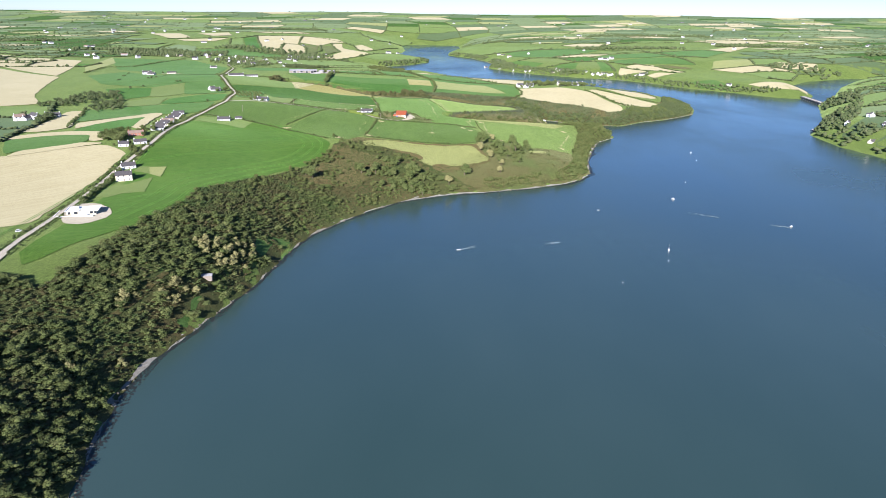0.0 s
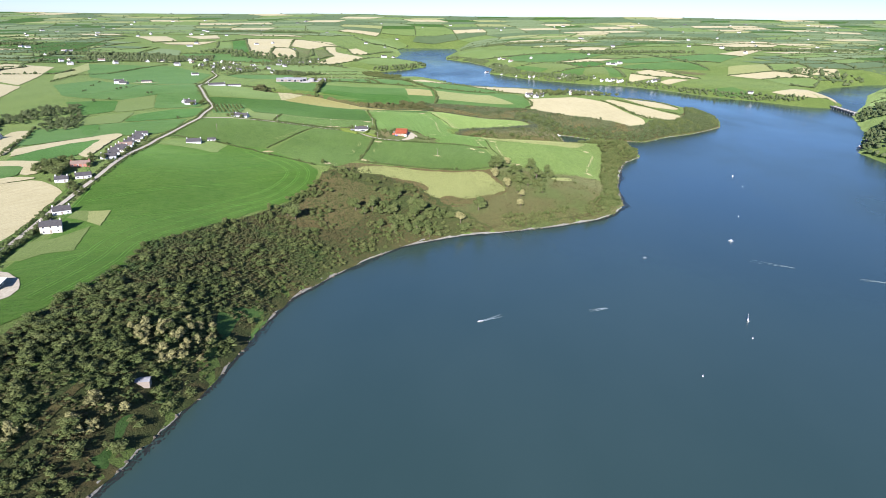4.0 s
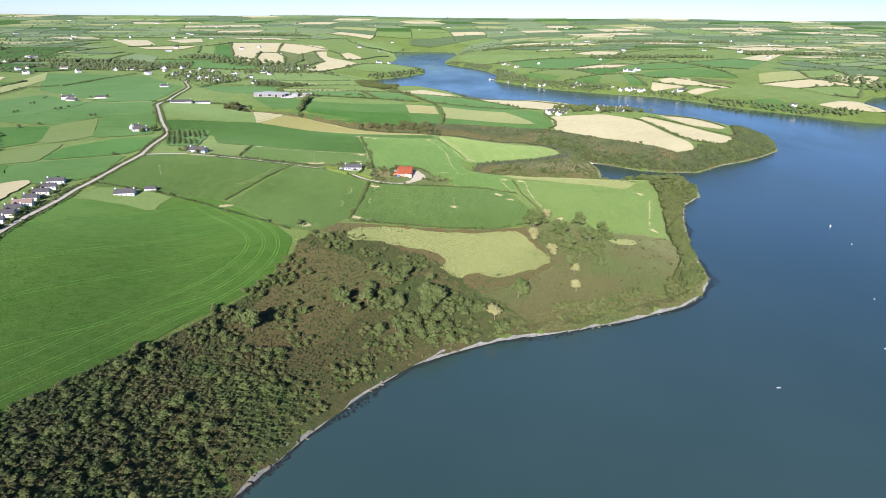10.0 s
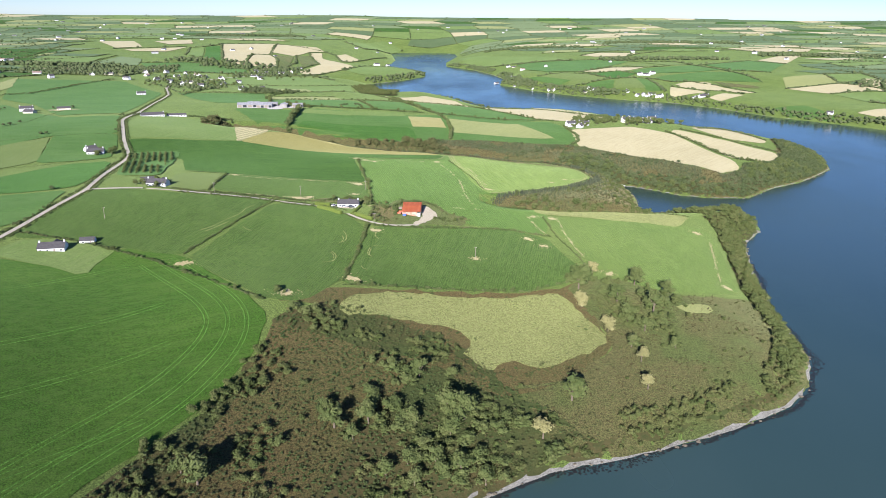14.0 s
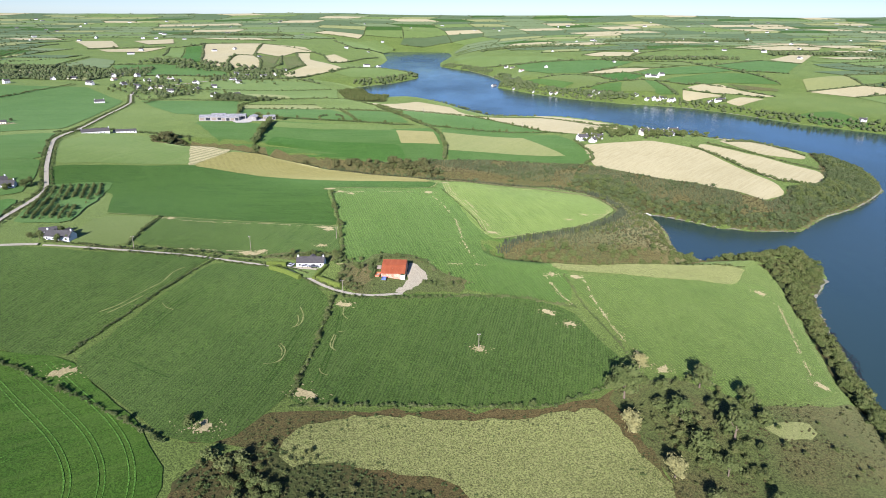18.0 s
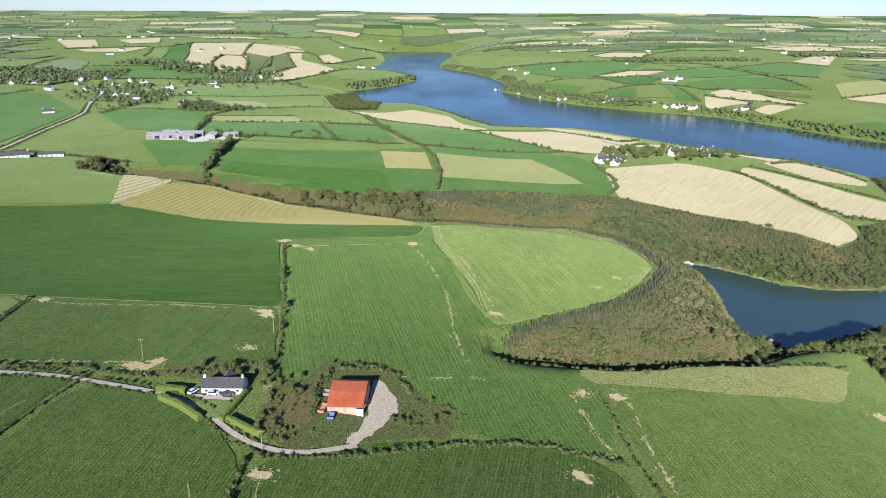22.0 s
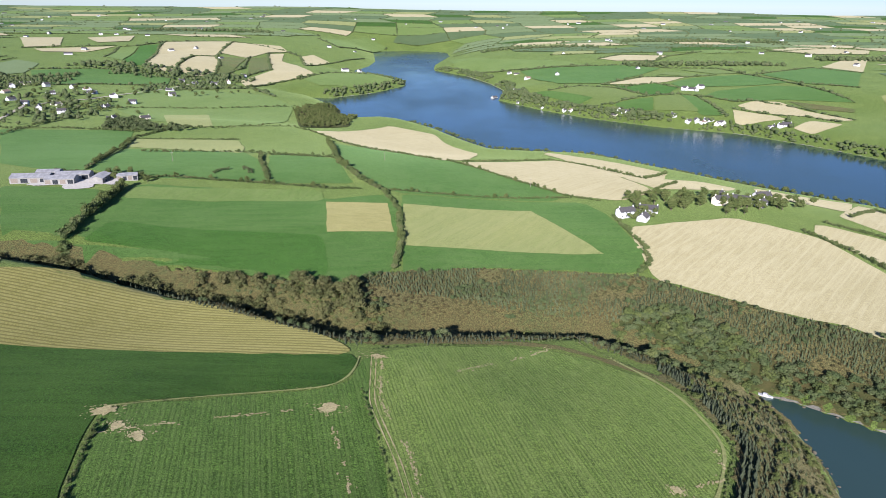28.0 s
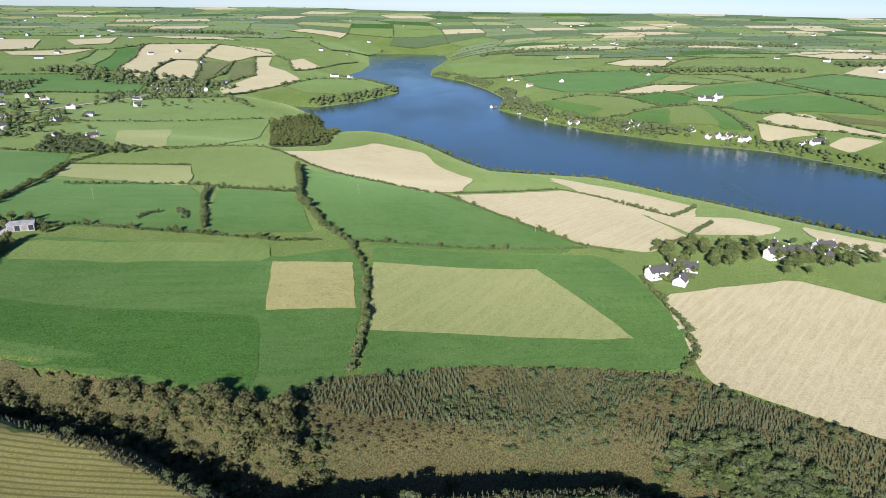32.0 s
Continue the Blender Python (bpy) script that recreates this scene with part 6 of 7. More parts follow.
for k, line in enumerate([[(-115.7, 888.2), (-112.8, 882.1), (-112.0, 875.0), (-113.2, 868.9), (-115.8, 868.6)], [(-115.3, 880.0), (-113.4, 874.8), (-114.5, 869.8)], [(-118.3, 853.9), (-114.7, 849.9), (-114.6, 843.8), (-115.0, 838.6), (-118.0, 836.3), (-121.6, 836.3)], [(-118.6, 852.0), (-115.9, 849.2), (-115.7, 843.2)], [(-96.0, 864.8), (-97.0, 856.5), (-96.0, 851.3), (-93.4, 851.0)], [(-95.1, 864.3), (-95.8, 856.3), (-95.0, 852.3)], [(-98.1, 836.2), (-98.5, 832.8), (-96.1, 830.2), (-94.2, 831.2)], [(-203.5, 868.6), (-197.6, 876.6), (-193.1, 888.6), (-186.8, 903.4), (-185.8, 917.0), (-182.4, 923.1)], [(-199.6, 868.7), (-195.5, 876.3), (-190.4, 887.3)], [(-179.9, 883.0), (-175.6, 877.1), (-173.0, 877.9)], [(-94.8, 891.0), (-94.7, 882.7), (-91.8, 880.6)], [(-94.5, 867.7), (-91.2, 868.9)], [(-77.8, 917.4), (-66.2, 925.7)]]):
    tagged(ribbon("wheel_track", line, 0.5, DRY_GRASS, 0.55, 1.5, 0.6, 60 + k), "thin pale turning track pressed into a green crop", "wheel track", kind="structure")
for k, line in enumerate([[(-166.0, 902.4), (-174.2, 884.7), (-179.2, 859.7), (-185.2, 849.0), (-186.5, 845.0), (-182.3, 841.7)], [(-163.1, 901.9), (-171.6, 883.6), (-176.6, 858.4), (-182.6, 847.6)], [(-96.3, 888.1), (-95.7, 866.6), (-97.2, 845.7), (-98.4, 826.3)], [(-94.6, 887.2), (-93.9, 865.8), (-95.5, 845.0), (-96.5, 825.3)], [(-112.7, 866.9), (-115.2, 843.8), (-117.9, 821.6)], [(-110.6, 866.5), (-113.2, 843.4), (-115.9, 821.8)], [(-186.5, 837.9), (-172.1, 830.9), (-155.2, 821.4)]]):
    tagged(ribbon("wheel_track", line, 0.4, DARK_GRASS, 0.54, 2.0, 0.6, 80 + k), "dark wheel line running through a green crop", "wheel track", kind="structure")
for side in (-1.0, 1.0):
    tagged(ribbon("wheel_track", [(-44 + side, 1172), (-41 + side, 1130), (-29 + side, 1095), (-20 + side, 1060), (-16 + side, 1020)], 0.4, EARTH, 0.52, 3.0, 0.8, 9), "bare double wheel track along a crop field", "wheel track", kind="structure")
tagged(ribbon("field_verge", [(-45, 1187), (-25, 1194), (-1, 1203), (21, 1211), (42, 1212), (62, 1198), (75, 1184), (88, 1171)], 4.5, TAWNY, 0.5, 4.0, 0.25, 14), "brown rough verge between a crop field and spruces", "field margin", kind="structure")
edge = ribbon("grass_margin", [(-10, 1014), (17, 1031), (54, 1057), (77, 1090), (92, 1122), (86, 1160), (66, 1200)], 1.5, DRY_GRASS, 0.55, 5.0, 0.4)
tagged(edge, "dry grass margin round a crop field", "field margin", kind="structure")


def tramlines(outline, depths, label):
    """Pairs of wheel lines that follow the edge of a field."""
    p = dense(outline, 6.0, False)
    for _ in range(4):
        p[1:-1] = (p[:-2] + 2 * p[1:-1] + p[2:]) / 4
    w = np.gradient(p, axis=0)
    w /= np.hypot(*w.T)[:, None]
    left = np.stack([-w[:, 1], w[:, 0]], 1)
    for d in depths:
        for e in (0, 1.9):
            ob = ribbon("wheel_track", [tuple(q) for q in p + left * (d + e)], 0.45, TRACK, 0.47, 5.0, 0.35, int(d))
            tagged(ob, label, "wheel track", kind="structure")


TRACK = field_material("wheel_track", (0.0934, 0.216, 0.0288), (0.113, 0.241, 0.0384), (0.0786, 0.192, 0.0256))
tramlines([(-206, 440), (-200, 478), (-197, 508), (-202, 533), (-198, 551), (-183, 595), (-167, 646), (-147, 693), (-136, 737), (-138, 765), (-157, 793), (-202, 832)], (5, 14, 24), "pale wheel lines curving round a green field")
for k, (a, b) in enumerate((((-285, 640), (-190, 770)), ((-270, 600), (-175, 735)), ((-292, 720), (-225, 812)), ((-258, 540), (-165, 680)), ((-250, 470), (-185, 570)))):
    for e in (0, 1.9):
        ob = ribbon("wheel_track", [(a[0] + e, a[1] - e), ((a[0] + b[0]) / 2 + e, (a[1] + b[1]) / 2 - e), (b[0] + e, b[1] - e)], 0.4, TRACK, 0.47, 5.0, 0.5, k)
        tagged(ob, "faint straight wheel lines across a green field", "wheel track", kind="structure")
path = ribbon("wheel_track", [(-253, 1096), (-238, 1122), (-226, 1150), (-214, 1176)], 0.5, DARK_GRASS, 0.5, 4.0, 0.4, 5)
tagged(path, "faint dark wheel line across a dark green field", "wheel track", kind="structure")
tramlines([(-300, 700), (-262, 640), (-250, 560), (-243, 470), (-238, 380)], (-18, -32), "pale wheel lines along a green field")

# ---- houses and farm buildings ----
WALL = plain("white_render", (0.742, 0.743, 0.7), (0.754, 0.771, 0.779), 0.5, 0.85)
CREAM = plain("cream_render", (0.82, 0.73, 0.548), (0.82, 0.82, 0.654), 0.5, 0.85)
BRICK = plain("red_brick", (0.431, 0.187, 0.131), (0.562, 0.262, 0.187), 1.5, 0.9)
SLATE = plain("grey_slate", (0.0786, 0.0749, 0.0749), (0.128, 0.122, 0.119), 1.2, 0.85, spec=0.2)
TILE = plain("brown_tile", (0.243, 0.178, 0.14), (0.337, 0.243, 0.187), 1.2, 0.8)
SHEET = plain("grey_sheet_roof", (0.225, 0.228, 0.234), (0.374, 0.38, 0.386), 0.3, 0.75, 0.0, 0.15)
GLASS = plain("window_glass", (0.0351, 0.041, 0.0468), (0.0585, 0.0643, 0.0702), 1.0, 0.08, spec=0.6)
FRAME = plain("white_frame", (0.82, 0.82, 0.82), (0.82, 0.82, 0.82), 2.0, 0.5)
WOOD = plain("weathered_wood", (0.281, 0.238, 0.187), (0.412, 0.356, 0.29), 2.0, 0.9, relief=0.02)
CONCRETE = plain("concrete", (0.356, 0.343, 0.309), (0.505, 0.487, 0.44), 0.6, 0.9)


def part(name, bm, material, parent, label=""):
    me = bpy.data.meshes.new(name)
    bm.to_mesh(me)
    bm.free()
    me.materials.append(material)
    ob = new(name, me)
    ob.parent = parent
    return tagged(ob, label)


def box(x0, x1, y0, y1, z0, z1, bevel=0.0):
    bm = bmesh.new()
    bmesh.ops.create_cube(bm, size=1, matrix=Matrix.Translation(((x0 + x1) / 2, (y0 + y1) / 2, (z0 + z1) / 2)) @ Matrix.Diagonal((x1 - x0, y1 - y0, z1 - z0, 1)))
    if bevel:
        bmesh.ops.bevel(bm, geom=bm.edges[:], offset=bevel, segments=1, affect="EDGES")
    return bm


def prism(outline, y0, y1):
    """A solid with the given x-z outline, drawn out from y0 to y1."""
    bm = bmesh.new()
    a = [bm.verts.new((x, y0, z)) for x, z in outline]
    b = [bm.verts.new((x, y1, z)) for x, z in outline]
    bm.faces.new(a)
    bm.faces.new(b[::-1])
    for q in range(len(a)):
        bm.faces.new((a[q], b[q], b[(q + 1) % len(a)], a[(q + 1) % len(a)])[::-1])
    bmesh.ops.recalc_face_normals(bm, faces=bm.faces)
    return bm


def slab(p, q, thick, y0, y1):
    """A roof slope from p to q in x-z."""
    d = Vector((q[0] - p[0], q[1] - p[1])).normalized()
    n = Vector((-d.y, d.x)) * thick
    if n.y < 0:
        n = -n
    return prism([p, q, (q[0] + n.x, q[1] + n.y), (p[0] + n.x, p[1] + n.y)], y0, y1)


def turned(bm):
    """From ridge along y to ridge along x."""
    bmesh.ops.rotate(bm, verts=bm.verts, cent=(0, 0, 0), matrix=Matrix.Rotation(radians(90), 3, "Z"))
    return bm


def window(parent, x, y, z, w, h, out):
    """A framed window on a long wall; out is the side it faces along y."""
    f = part("window", box(x - w / 2, x + w / 2, y - 0.05, y + 0.05, z, z + h, 0.01), FRAME, parent)
    part("pane", box(x - w / 2 + 0.1, x + w / 2 - 0.1, y + out * 0.055 - 0.015, y + out * 0.055 + 0.015, z + 0.1, z + h - 0.1), GLASS, f)
    part("sill", box(x - w / 2 - 0.08, x + w / 2 + 0.08, y + out * 0.08 - 0.08, y + out * 0.08 + 0.08, z - 0.08, z), FRAME, f)


def house(x, y, turn, length, deep, eaves, pitch, wall=WALL, roof=SLATE, label="white rendered house with a grey slate roof", chimneys=2, storeys=1, wing=0.0, name="house", detail=True, group=""):
    """A gabled house, its ridge along its length."""
    top = new(name)
    corners = [(x + a * length / 2, y + b * deep / 2) for a in (-1, 1) for b in (-1, 1)]
    z = float(land(corners).min())
    top.matrix_basis = pose(x, y, z + 0.3, 0, 0, turn)
    hw = deep / 2
    ridge = eaves + hw * math.tan(radians(pitch))
    part("wall", turned(prism([(-hw, -2.5), (hw, -2.5), (hw, eaves), (0, ridge), (-hw, eaves)], -length / 2, length / 2)), wall, top)
    drop = 0.35 * math.tan(radians(pitch))
    roof_ob = part("roof", turned(slab((-hw - 0.35, eaves - drop), (0.05, ridge + 0.03), 0.16, -length / 2 - 0.25, length / 2 + 0.25)), roof, top)
    part("roof", turned(slab((hw + 0.35, eaves - drop), (-0.05, ridge + 0.03), 0.16, -length / 2 - 0.25, length / 2 + 0.25)), roof, top)
    part("ridge_cap", turned(prism([(-0.22, ridge + 0.02), (0.22, ridge + 0.02), (0, ridge + 0.27)], -length / 2 - 0.25, length / 2 + 0.25)), roof, roof_ob)
    for q in range(chimneys):
        cx = -length / 2 + 0.6 + q * (length - 1.2) / max(chimneys - 1, 1)
        c = part("chimney", box(cx - 0.4, cx + 0.4, -0.35, 0.35, ridge - 0.8, ridge + 1.1, 0.03), wall, roof_ob)
    if wing:
        part("wing_wall", prism([(-2.2, -2.5), (2.2, -2.5), (2.2, eaves - 0.1), (0, eaves + 1.5), (-2.2, eaves - 0.1)], hw, hw + wing), wall, top)
        for s in (-1, 1):
            part("wing_roof", slab((s * 2.5, eaves - 0.35), (-s * 0.04, eaves + 1.55), 0.14, hw - 1.6, hw + wing + 0.2), roof, top)
    if detail:
        many = max(2, int(length / 3.2))
        for level in range(storeys):
            for side in (-1, 1):
                for q in range(many):
                    wx = -length / 2 + (q + 0.5) * length / many
                    if level == 0 and q == many // 2 and side < 0:
                        d = part("door", box(wx - 0.5, wx + 0.5, side * hw - 0.06, side * hw + 0.06, 0, 2.05, 0.01), WOOD, top)
                        part("handle", box(wx + 0.3, wx + 0.4, side * hw - 0.12, side * hw - 0.06, 0.95, 1.05), FRAME, d)
                    elif not (wing and side > 0 and abs(wx) < 2.6):
                        window(top, wx, side * hw, 0.85 + level * 2.7, 1.2, 1.1, side)
    return tagged(top, label, "house", group)


def shed(x, y, turn, length, deep, eaves, label="long grey metal-roofed farm shed", roof=SHEET, wall=CONCRETE, bays=4, name="farm_shed"):
    top = new(name)
    z = float(land([(x, y)])[0])
    top.matrix_basis = pose(x, y, z + 0.35, 0, 0, turn)
    hw = deep / 2
    ridge = eaves + hw * 0.3
    part("wall", turned(prism([(-hw, -2), (hw, -2), (hw, eaves), (0, ridge), (-hw, eaves)], -length / 2, length / 2)), wall, top)
    for s in (-1, 1):
        part("roof", turned(slab((s * (hw + 0.4), eaves - 0.1), (-s * 0.03, ridge + 0.03), 0.12, -length / 2 - 0.3, length / 2 + 0.3)), roof, top)
    for q in range(bays):
        bx = -length / 2 + (q + 0.5) * length / bays
        part("bay_door", box(bx - length / bays * 0.36, bx + length / bays * 0.36, -hw - 0.06, -hw + 0.05, 0, eaves - 0.7), GLASS if q % 2 else WOOD, top)
    return tagged(top, label, "farm shed", "farm sheds")


house(-118.5, 938.5, 0, 15, 7, 2.6, 32, label="low white bungalow with a dark slate roof beside a lawn", name="bungalow", wing=3.5)
house(-256, 943, -8, 15, 7, 2.6, 34, label="white house with a dark slate roof among garden trees", wing=5)
house(-266, 950, 20, 9, 5, 2.4, 30, label="small white outbuilding beside a house", chimneys=0)
house(-261, 541, 25, 12, 7, 4.8, 36, CREAM, label="two-storey cream farmhouse with a grey roof on a lawn", storeys=2, wing=5)
house(-273, 576, 35, 11, 6.5, 2.8, 36, label="white bungalow behind a clipped hedge", wing=4)
house(-270, 822, 12, 14, 8, 2.7, 30, label="white bungalow with a dark roof in a lawn garden", wing=5)
house(-257, 836, 12, 8, 5, 2.4, 28, label="small white garage beside a bungalow", chimneys=0)
for k, (x, y, turn, wall, roof) in enumerate([(-329, 840, 16, WALL, SLATE), (-326, 824, 16, WALL, SLATE), (-323, 808, 20, CREAM, SLATE), (-320, 790, 14, WALL, SLATE), (-316, 773, 18, WALL, TILE), (-312, 756, 20, WALL, SLATE), (-308, 740, 16, CREAM, SLATE), (-304, 724, 22, WALL, SLATE), (-300, 706, 18, WALL, SLATE), (-308, 675, 20, BRICK, TILE), (-292, 646, 30, WALL, SLATE), (-302, 634, 24, WALL, SLATE)]):
    house(x, y, turn, (12, 10, 11, 9)[k % 4] if k != 9 else 14, 6.5, 2.5, 30, wall, roof, "detached house with a dark roof in a roadside row" if wall is not BRICK else "large red-brick house with a brown roof", wing=0 if k % 3 == 1 else 4, chimneys=1 + k % 2, group="roadside houses")
    for side in (-1, 1):
        tree(x + side * 8 + (k * 5) % 3, y - 6 + (k * 7) % 5, 2.5 + (k * 3) % 4 * 0.7, k % 4, "garden shrub beside a roadside house", "garden shrubs")
for k, (x, y, turn, length, label) in enumerate([(-394, 1288, 28, 26, "long white bungalow beside the lane"), (-360, 1070, 15, 14, "white bungalow among garden trees"), (-368, 1078, 60, 10, "white outbuilding beside a bungalow"), (-588, 1368, 20, 16, "tall white house on a hilltop"), (-566, 1336, -10, 14, "grey-roofed houses on a hilltop"), (-556, 1652, 30, 14, "white house by the lane"),
                                              (121, 1400, 20, 13, "white house with a dark roof near the creek wood"), (141, 1412, -15, 14, "white bungalow among hedges"), (132, 1392, 60, 10, "white cottage among garden trees"), (203, 1432, 15, 12, "white farmhouse among tall trees"), (222, 1440, -30, 14, "white farmhouse in a group of buildings"), (234, 1430, 50, 12, "white-walled farm building with slate roof"),
                                              (244, 1452, 10, 13, "white farmhouse near the river"), (212, 1452, 80, 9, "stone outbuilding with a slate roof")]):
    house(x, y, turn, length, 7, 2.8 if k % 3 or not k else 4.6, 36, CREAM if k % 5 == 4 else WALL, SLATE, label, storeys=1 if k % 3 or not k else 2, wing=4 if k % 2 else 0)
VILLAGE = [(-601, 1904), (-633, 2034), (-649, 2138), (-620, 2128), (-486, 1989), (-388, 1790), (-418, 1770), (-507, 2199), (-545, 2371), (-513, 2352), (-458, 2397), (-567, 1923), (-519, 1843), (-640, 1938), (-564, 1871), (-477, 2366), (-456, 2510), (-687, 2006), (-540, 2050), (-590, 2080), (-470, 2110), (-500, 1930), (-720, 2080), (-760, 1990), (-489, 788), (-484, 792), (-478, 800), (-468, 818), (-991, 1942), (-997, 1992), (-923, 1854), (-909, 1983), (-834, 1896), (-786, 1972), (-688, 1907), (-730, 2138), (-692, 2133), (-1169, 2192), (-1200, 2355), (-1195, 2380)]
FAR_BANK = [(285, 2110), (276, 2104), (294, 2100), (380, 2032), (389, 2027), (398, 2022), (406, 2021), (418, 2012), (423, 2008), (503, 1964), (495, 1959), (484, 1966), (214, 2169), (231, 2145), (208, 2178), (174, 2225), (143, 2289), (136, 2294), (135, 2350), (129, 2347), (436, 2240), (446, 2238), (472, 2261), (455, 2235), (151, 2696), (165, 2665), (179, 2546), (360, 2055), (701, 2708), (917, 3042), (93, 2391), (166, 2244), (640, 1720), (560, 1120), (575, 1060), (600, 1000), (585, 1150), (560, 960), (620, 1080)]
for k, (x, y) in enumerate(VILLAGE + FAR_BANK):
    label = "distant white house with a dark roof" if x < 0 else "white house with a dark roof on the opposite shore"
    house(x, y, (k * 47) % 180, 11 + k % 4 * 2, 7, 2.8 if k % 2 else 4.8, 36, CREAM if k % 6 == 5 else WALL, TILE if k % 7 == 3 else SLATE, label, chimneys=1 + k % 2, storeys=1 + (k + 1) % 2, wing=4 if k % 3 == 0 else 0, group="distant houses")
g = random.Random(77)
for _ in range(100):
    x, y = g.uniform(-2200, 2400), g.uniform(2500, 4500)
    if abs(x) < 300 + 0.6 * y and shore_distance(np.array([(x, y)]))[0] > 40:
        house(x, y, g.uniform(0, 180), g.uniform(12, 20), 8, g.choice((3.0, 5.2)), 36, WALL, SLATE, "tiny white house on the far hills", chimneys=0, detail=False, group="far houses")
for x, y, turn, length, deep in ((-309, 1394, 8, 26, 13), (-286, 1390, 8, 20, 11), (-284, 1404, 8, 24, 10), (-262, 1398, 95, 18, 9), (-246, 1406, 20, 14, 8), (-305, 1410, 8, 16, 9)):
    shed(x, y, turn, length, deep, 3.6)
bare(-550, 1378, 15, 405, EARTH, "pinkish stony building site on a hilltop", 1.5)
house(-546, 1380, 25, 16, 7, 2.8, 28, CREAM, label="low pale house on a hilltop building site", chimneys=0)
house(-372, 1306, 20, 22, 6, 2.4, 26, label="long low white building beside a lane", chimneys=0)
bare(-275, 1395, 22, 401, CONCRETE, "pale concrete farmyard between sheds", 1.5)
shed(-155, 412, 12, 6.5, 4.0, 1.6, "small grey metal-roofed hut in the wood", bays=1, wall=WOOD, name="hut")

# Flat-roofed building under construction on its stony plot.
top = new("unfinished_house")
top.matrix_basis = pose(-247, 449, float(land([(-247, 449)])[0]) + 0.4, 0, 0, 14)
part("wall", box(-9, 9, -5, 5, -2, 2.3, 0.05), CREAM, top)
for name, room in (("roof_slab", (-9.8, -1.2, -5.6, 5.6, 2.3, 2.65)), ("roof_slab", (-1.2, 10.5, 1.2, 5.8, 2.3, 2.6)), ("roof_slab", (4.2, 10.5, -5.4, 1.2, 2.3, 2.7)), ("terrace_slab", (-1.2, 4.2, -7.5, 1.2, 0.4, 0.7)),
                   ("parapet", (-9.8, -9.4, -5.6, 5.6, 2.65, 3.1)), ("parapet", (-9.4, 10.5, 5.4, 5.8, 2.65, 3.05)), ("lift_shaft", (-5.5, -2.5, 0.5, 3.2, 2.65, 3.9)), ("retaining_wall", (-16, -15.5, -9, 6, -1, 1.0)), ("retaining_wall", (-15.5, 8, -9.4, -9, -1, 0.7))):
    part(name, box(*room, 0.03), WALL, top)
for x, wide in ((-8.2, 1.6), (-4.6, 2.4), (5.2, 2.0), (7.8, 1.2)):
    part("opening", box(x, x + wide, -5.06, -4.9, 0.5, 2.1), GLASS, top)
part("opening", box(8.95, 9.06, -2.2, 2.4, 0.3, 2.1), GLASS, top)
tagged(top, "white flat-roofed house under construction on a stony plot", "house")


# ---- the red barn and its yard ----
def rust_material():
    m, t, b = nodes_of("rusted_red_sheet", 0.7, 0.3)
    o = t.nodes.new("ShaderNodeTexCoord")
    v = o.outputs["Object"]
    col = mixed(t, ramp(t, noise_of(t, v, 0.35, 5, 0.65, (1, 0.35, 1)), 0.38, 0.65), (0.46, 0.115, 0.045), (0.56, 0.165, 0.07))
    col = mixed(t, ramp(t, noise_of(t, v, 2.2, 4, 0.7, (1, 0.15, 1)), 0.6, 0.78), col, (0.46, 0.17, 0.09))
    col = mixed(t, ramp(t, noise_of(t, v, 0.9, 3, 0.7), 0.66, 0.74), col, (0.5, 0.33, 0.24))
    t.links.new(col, b.inputs["Base Color"])
    w = node(t, "ShaderNodeTexWave", Scale=2.2)
    t.links.new(v, w.inputs["Vector"])
    bump(t, b, w.outputs["Fac"], 0.5, 0.06)
    return m


RUST = rust_material()
RUST_WALL = plain("rusty_wall_sheet", (0.674, 0.225, 0.131), (0.82, 0.562, 0.412), 0.7, 0.8)
barn = new("hay_barn")
barn.matrix_basis = pose(-72.5, 936, float(land([(-72.5, 936)])[0]) + 0.3, 0, 0, -3)


for y0, z0, y1, z1 in ((-8.8, 2.7, -2.2, 4.9), (-2.3, 5.1, 3.6, 6.3), (3.5, 6.3, 6.0, 5.5), (6.1, 4.7, 8.6, 4.1)):
    bm = bmesh.new()
    cells = 12
    rows = []
    for q in range(cells + 1):
        x = -6.6 + 13.2 * q / cells
        rows.append([bm.verts.new((x, y0, z0)), bm.verts.new((x, y1, z1)), bm.verts.new((x, y1, z1 + 0.1)), bm.verts.new((x, y0, z0 + 0.1))])
    for a, b in zip(rows[:-1], rows[1:]):
        for s in range(4):
            bm.faces.new((a[s], b[s], b[(s + 1) % 4], a[(s + 1) % 4]))
    bm.faces.new(rows[0])
    bm.faces.new(rows[-1][::-1])
    bmesh.ops.recalc_face_normals(bm, faces=bm.faces)
    part("roof_sheet", bm, RUST, barn)
part("back_wall", box(-6.4, 6.4, 8.2, 8.4, -2, 4.05), RUST_WALL, barn)
part("side_wall", box(-6.5, -6.3, -7.8, 8.2, -2, 2.8), RUST_WALL, barn)
part("side_wall", box(6.3, 6.5, -1.5, 8.2, -2, 4.1), RUST_WALL, barn)
part("front_wall", box(-6.3, 4.0, -8.0, -7.8, -2, 2.2), RUST_WALL, barn)
part("block_wall", box(4.0, 6.4, -8.1, -7.7, -2, 1.6, 0.03), WALL, barn)
for q in range(6):
    part("post", box(-6.2 + q * 2.5, -6.0 + q * 2.5, -7.7, -7.5, -2, 2.9), WOOD, barn)
for q in range(3):
    part("post", box(6.2, 6.4, -7.4 + q * 2.6, -7.2 + q * 2.6, -2, 2.9 + q * 0.8), WOOD, barn)
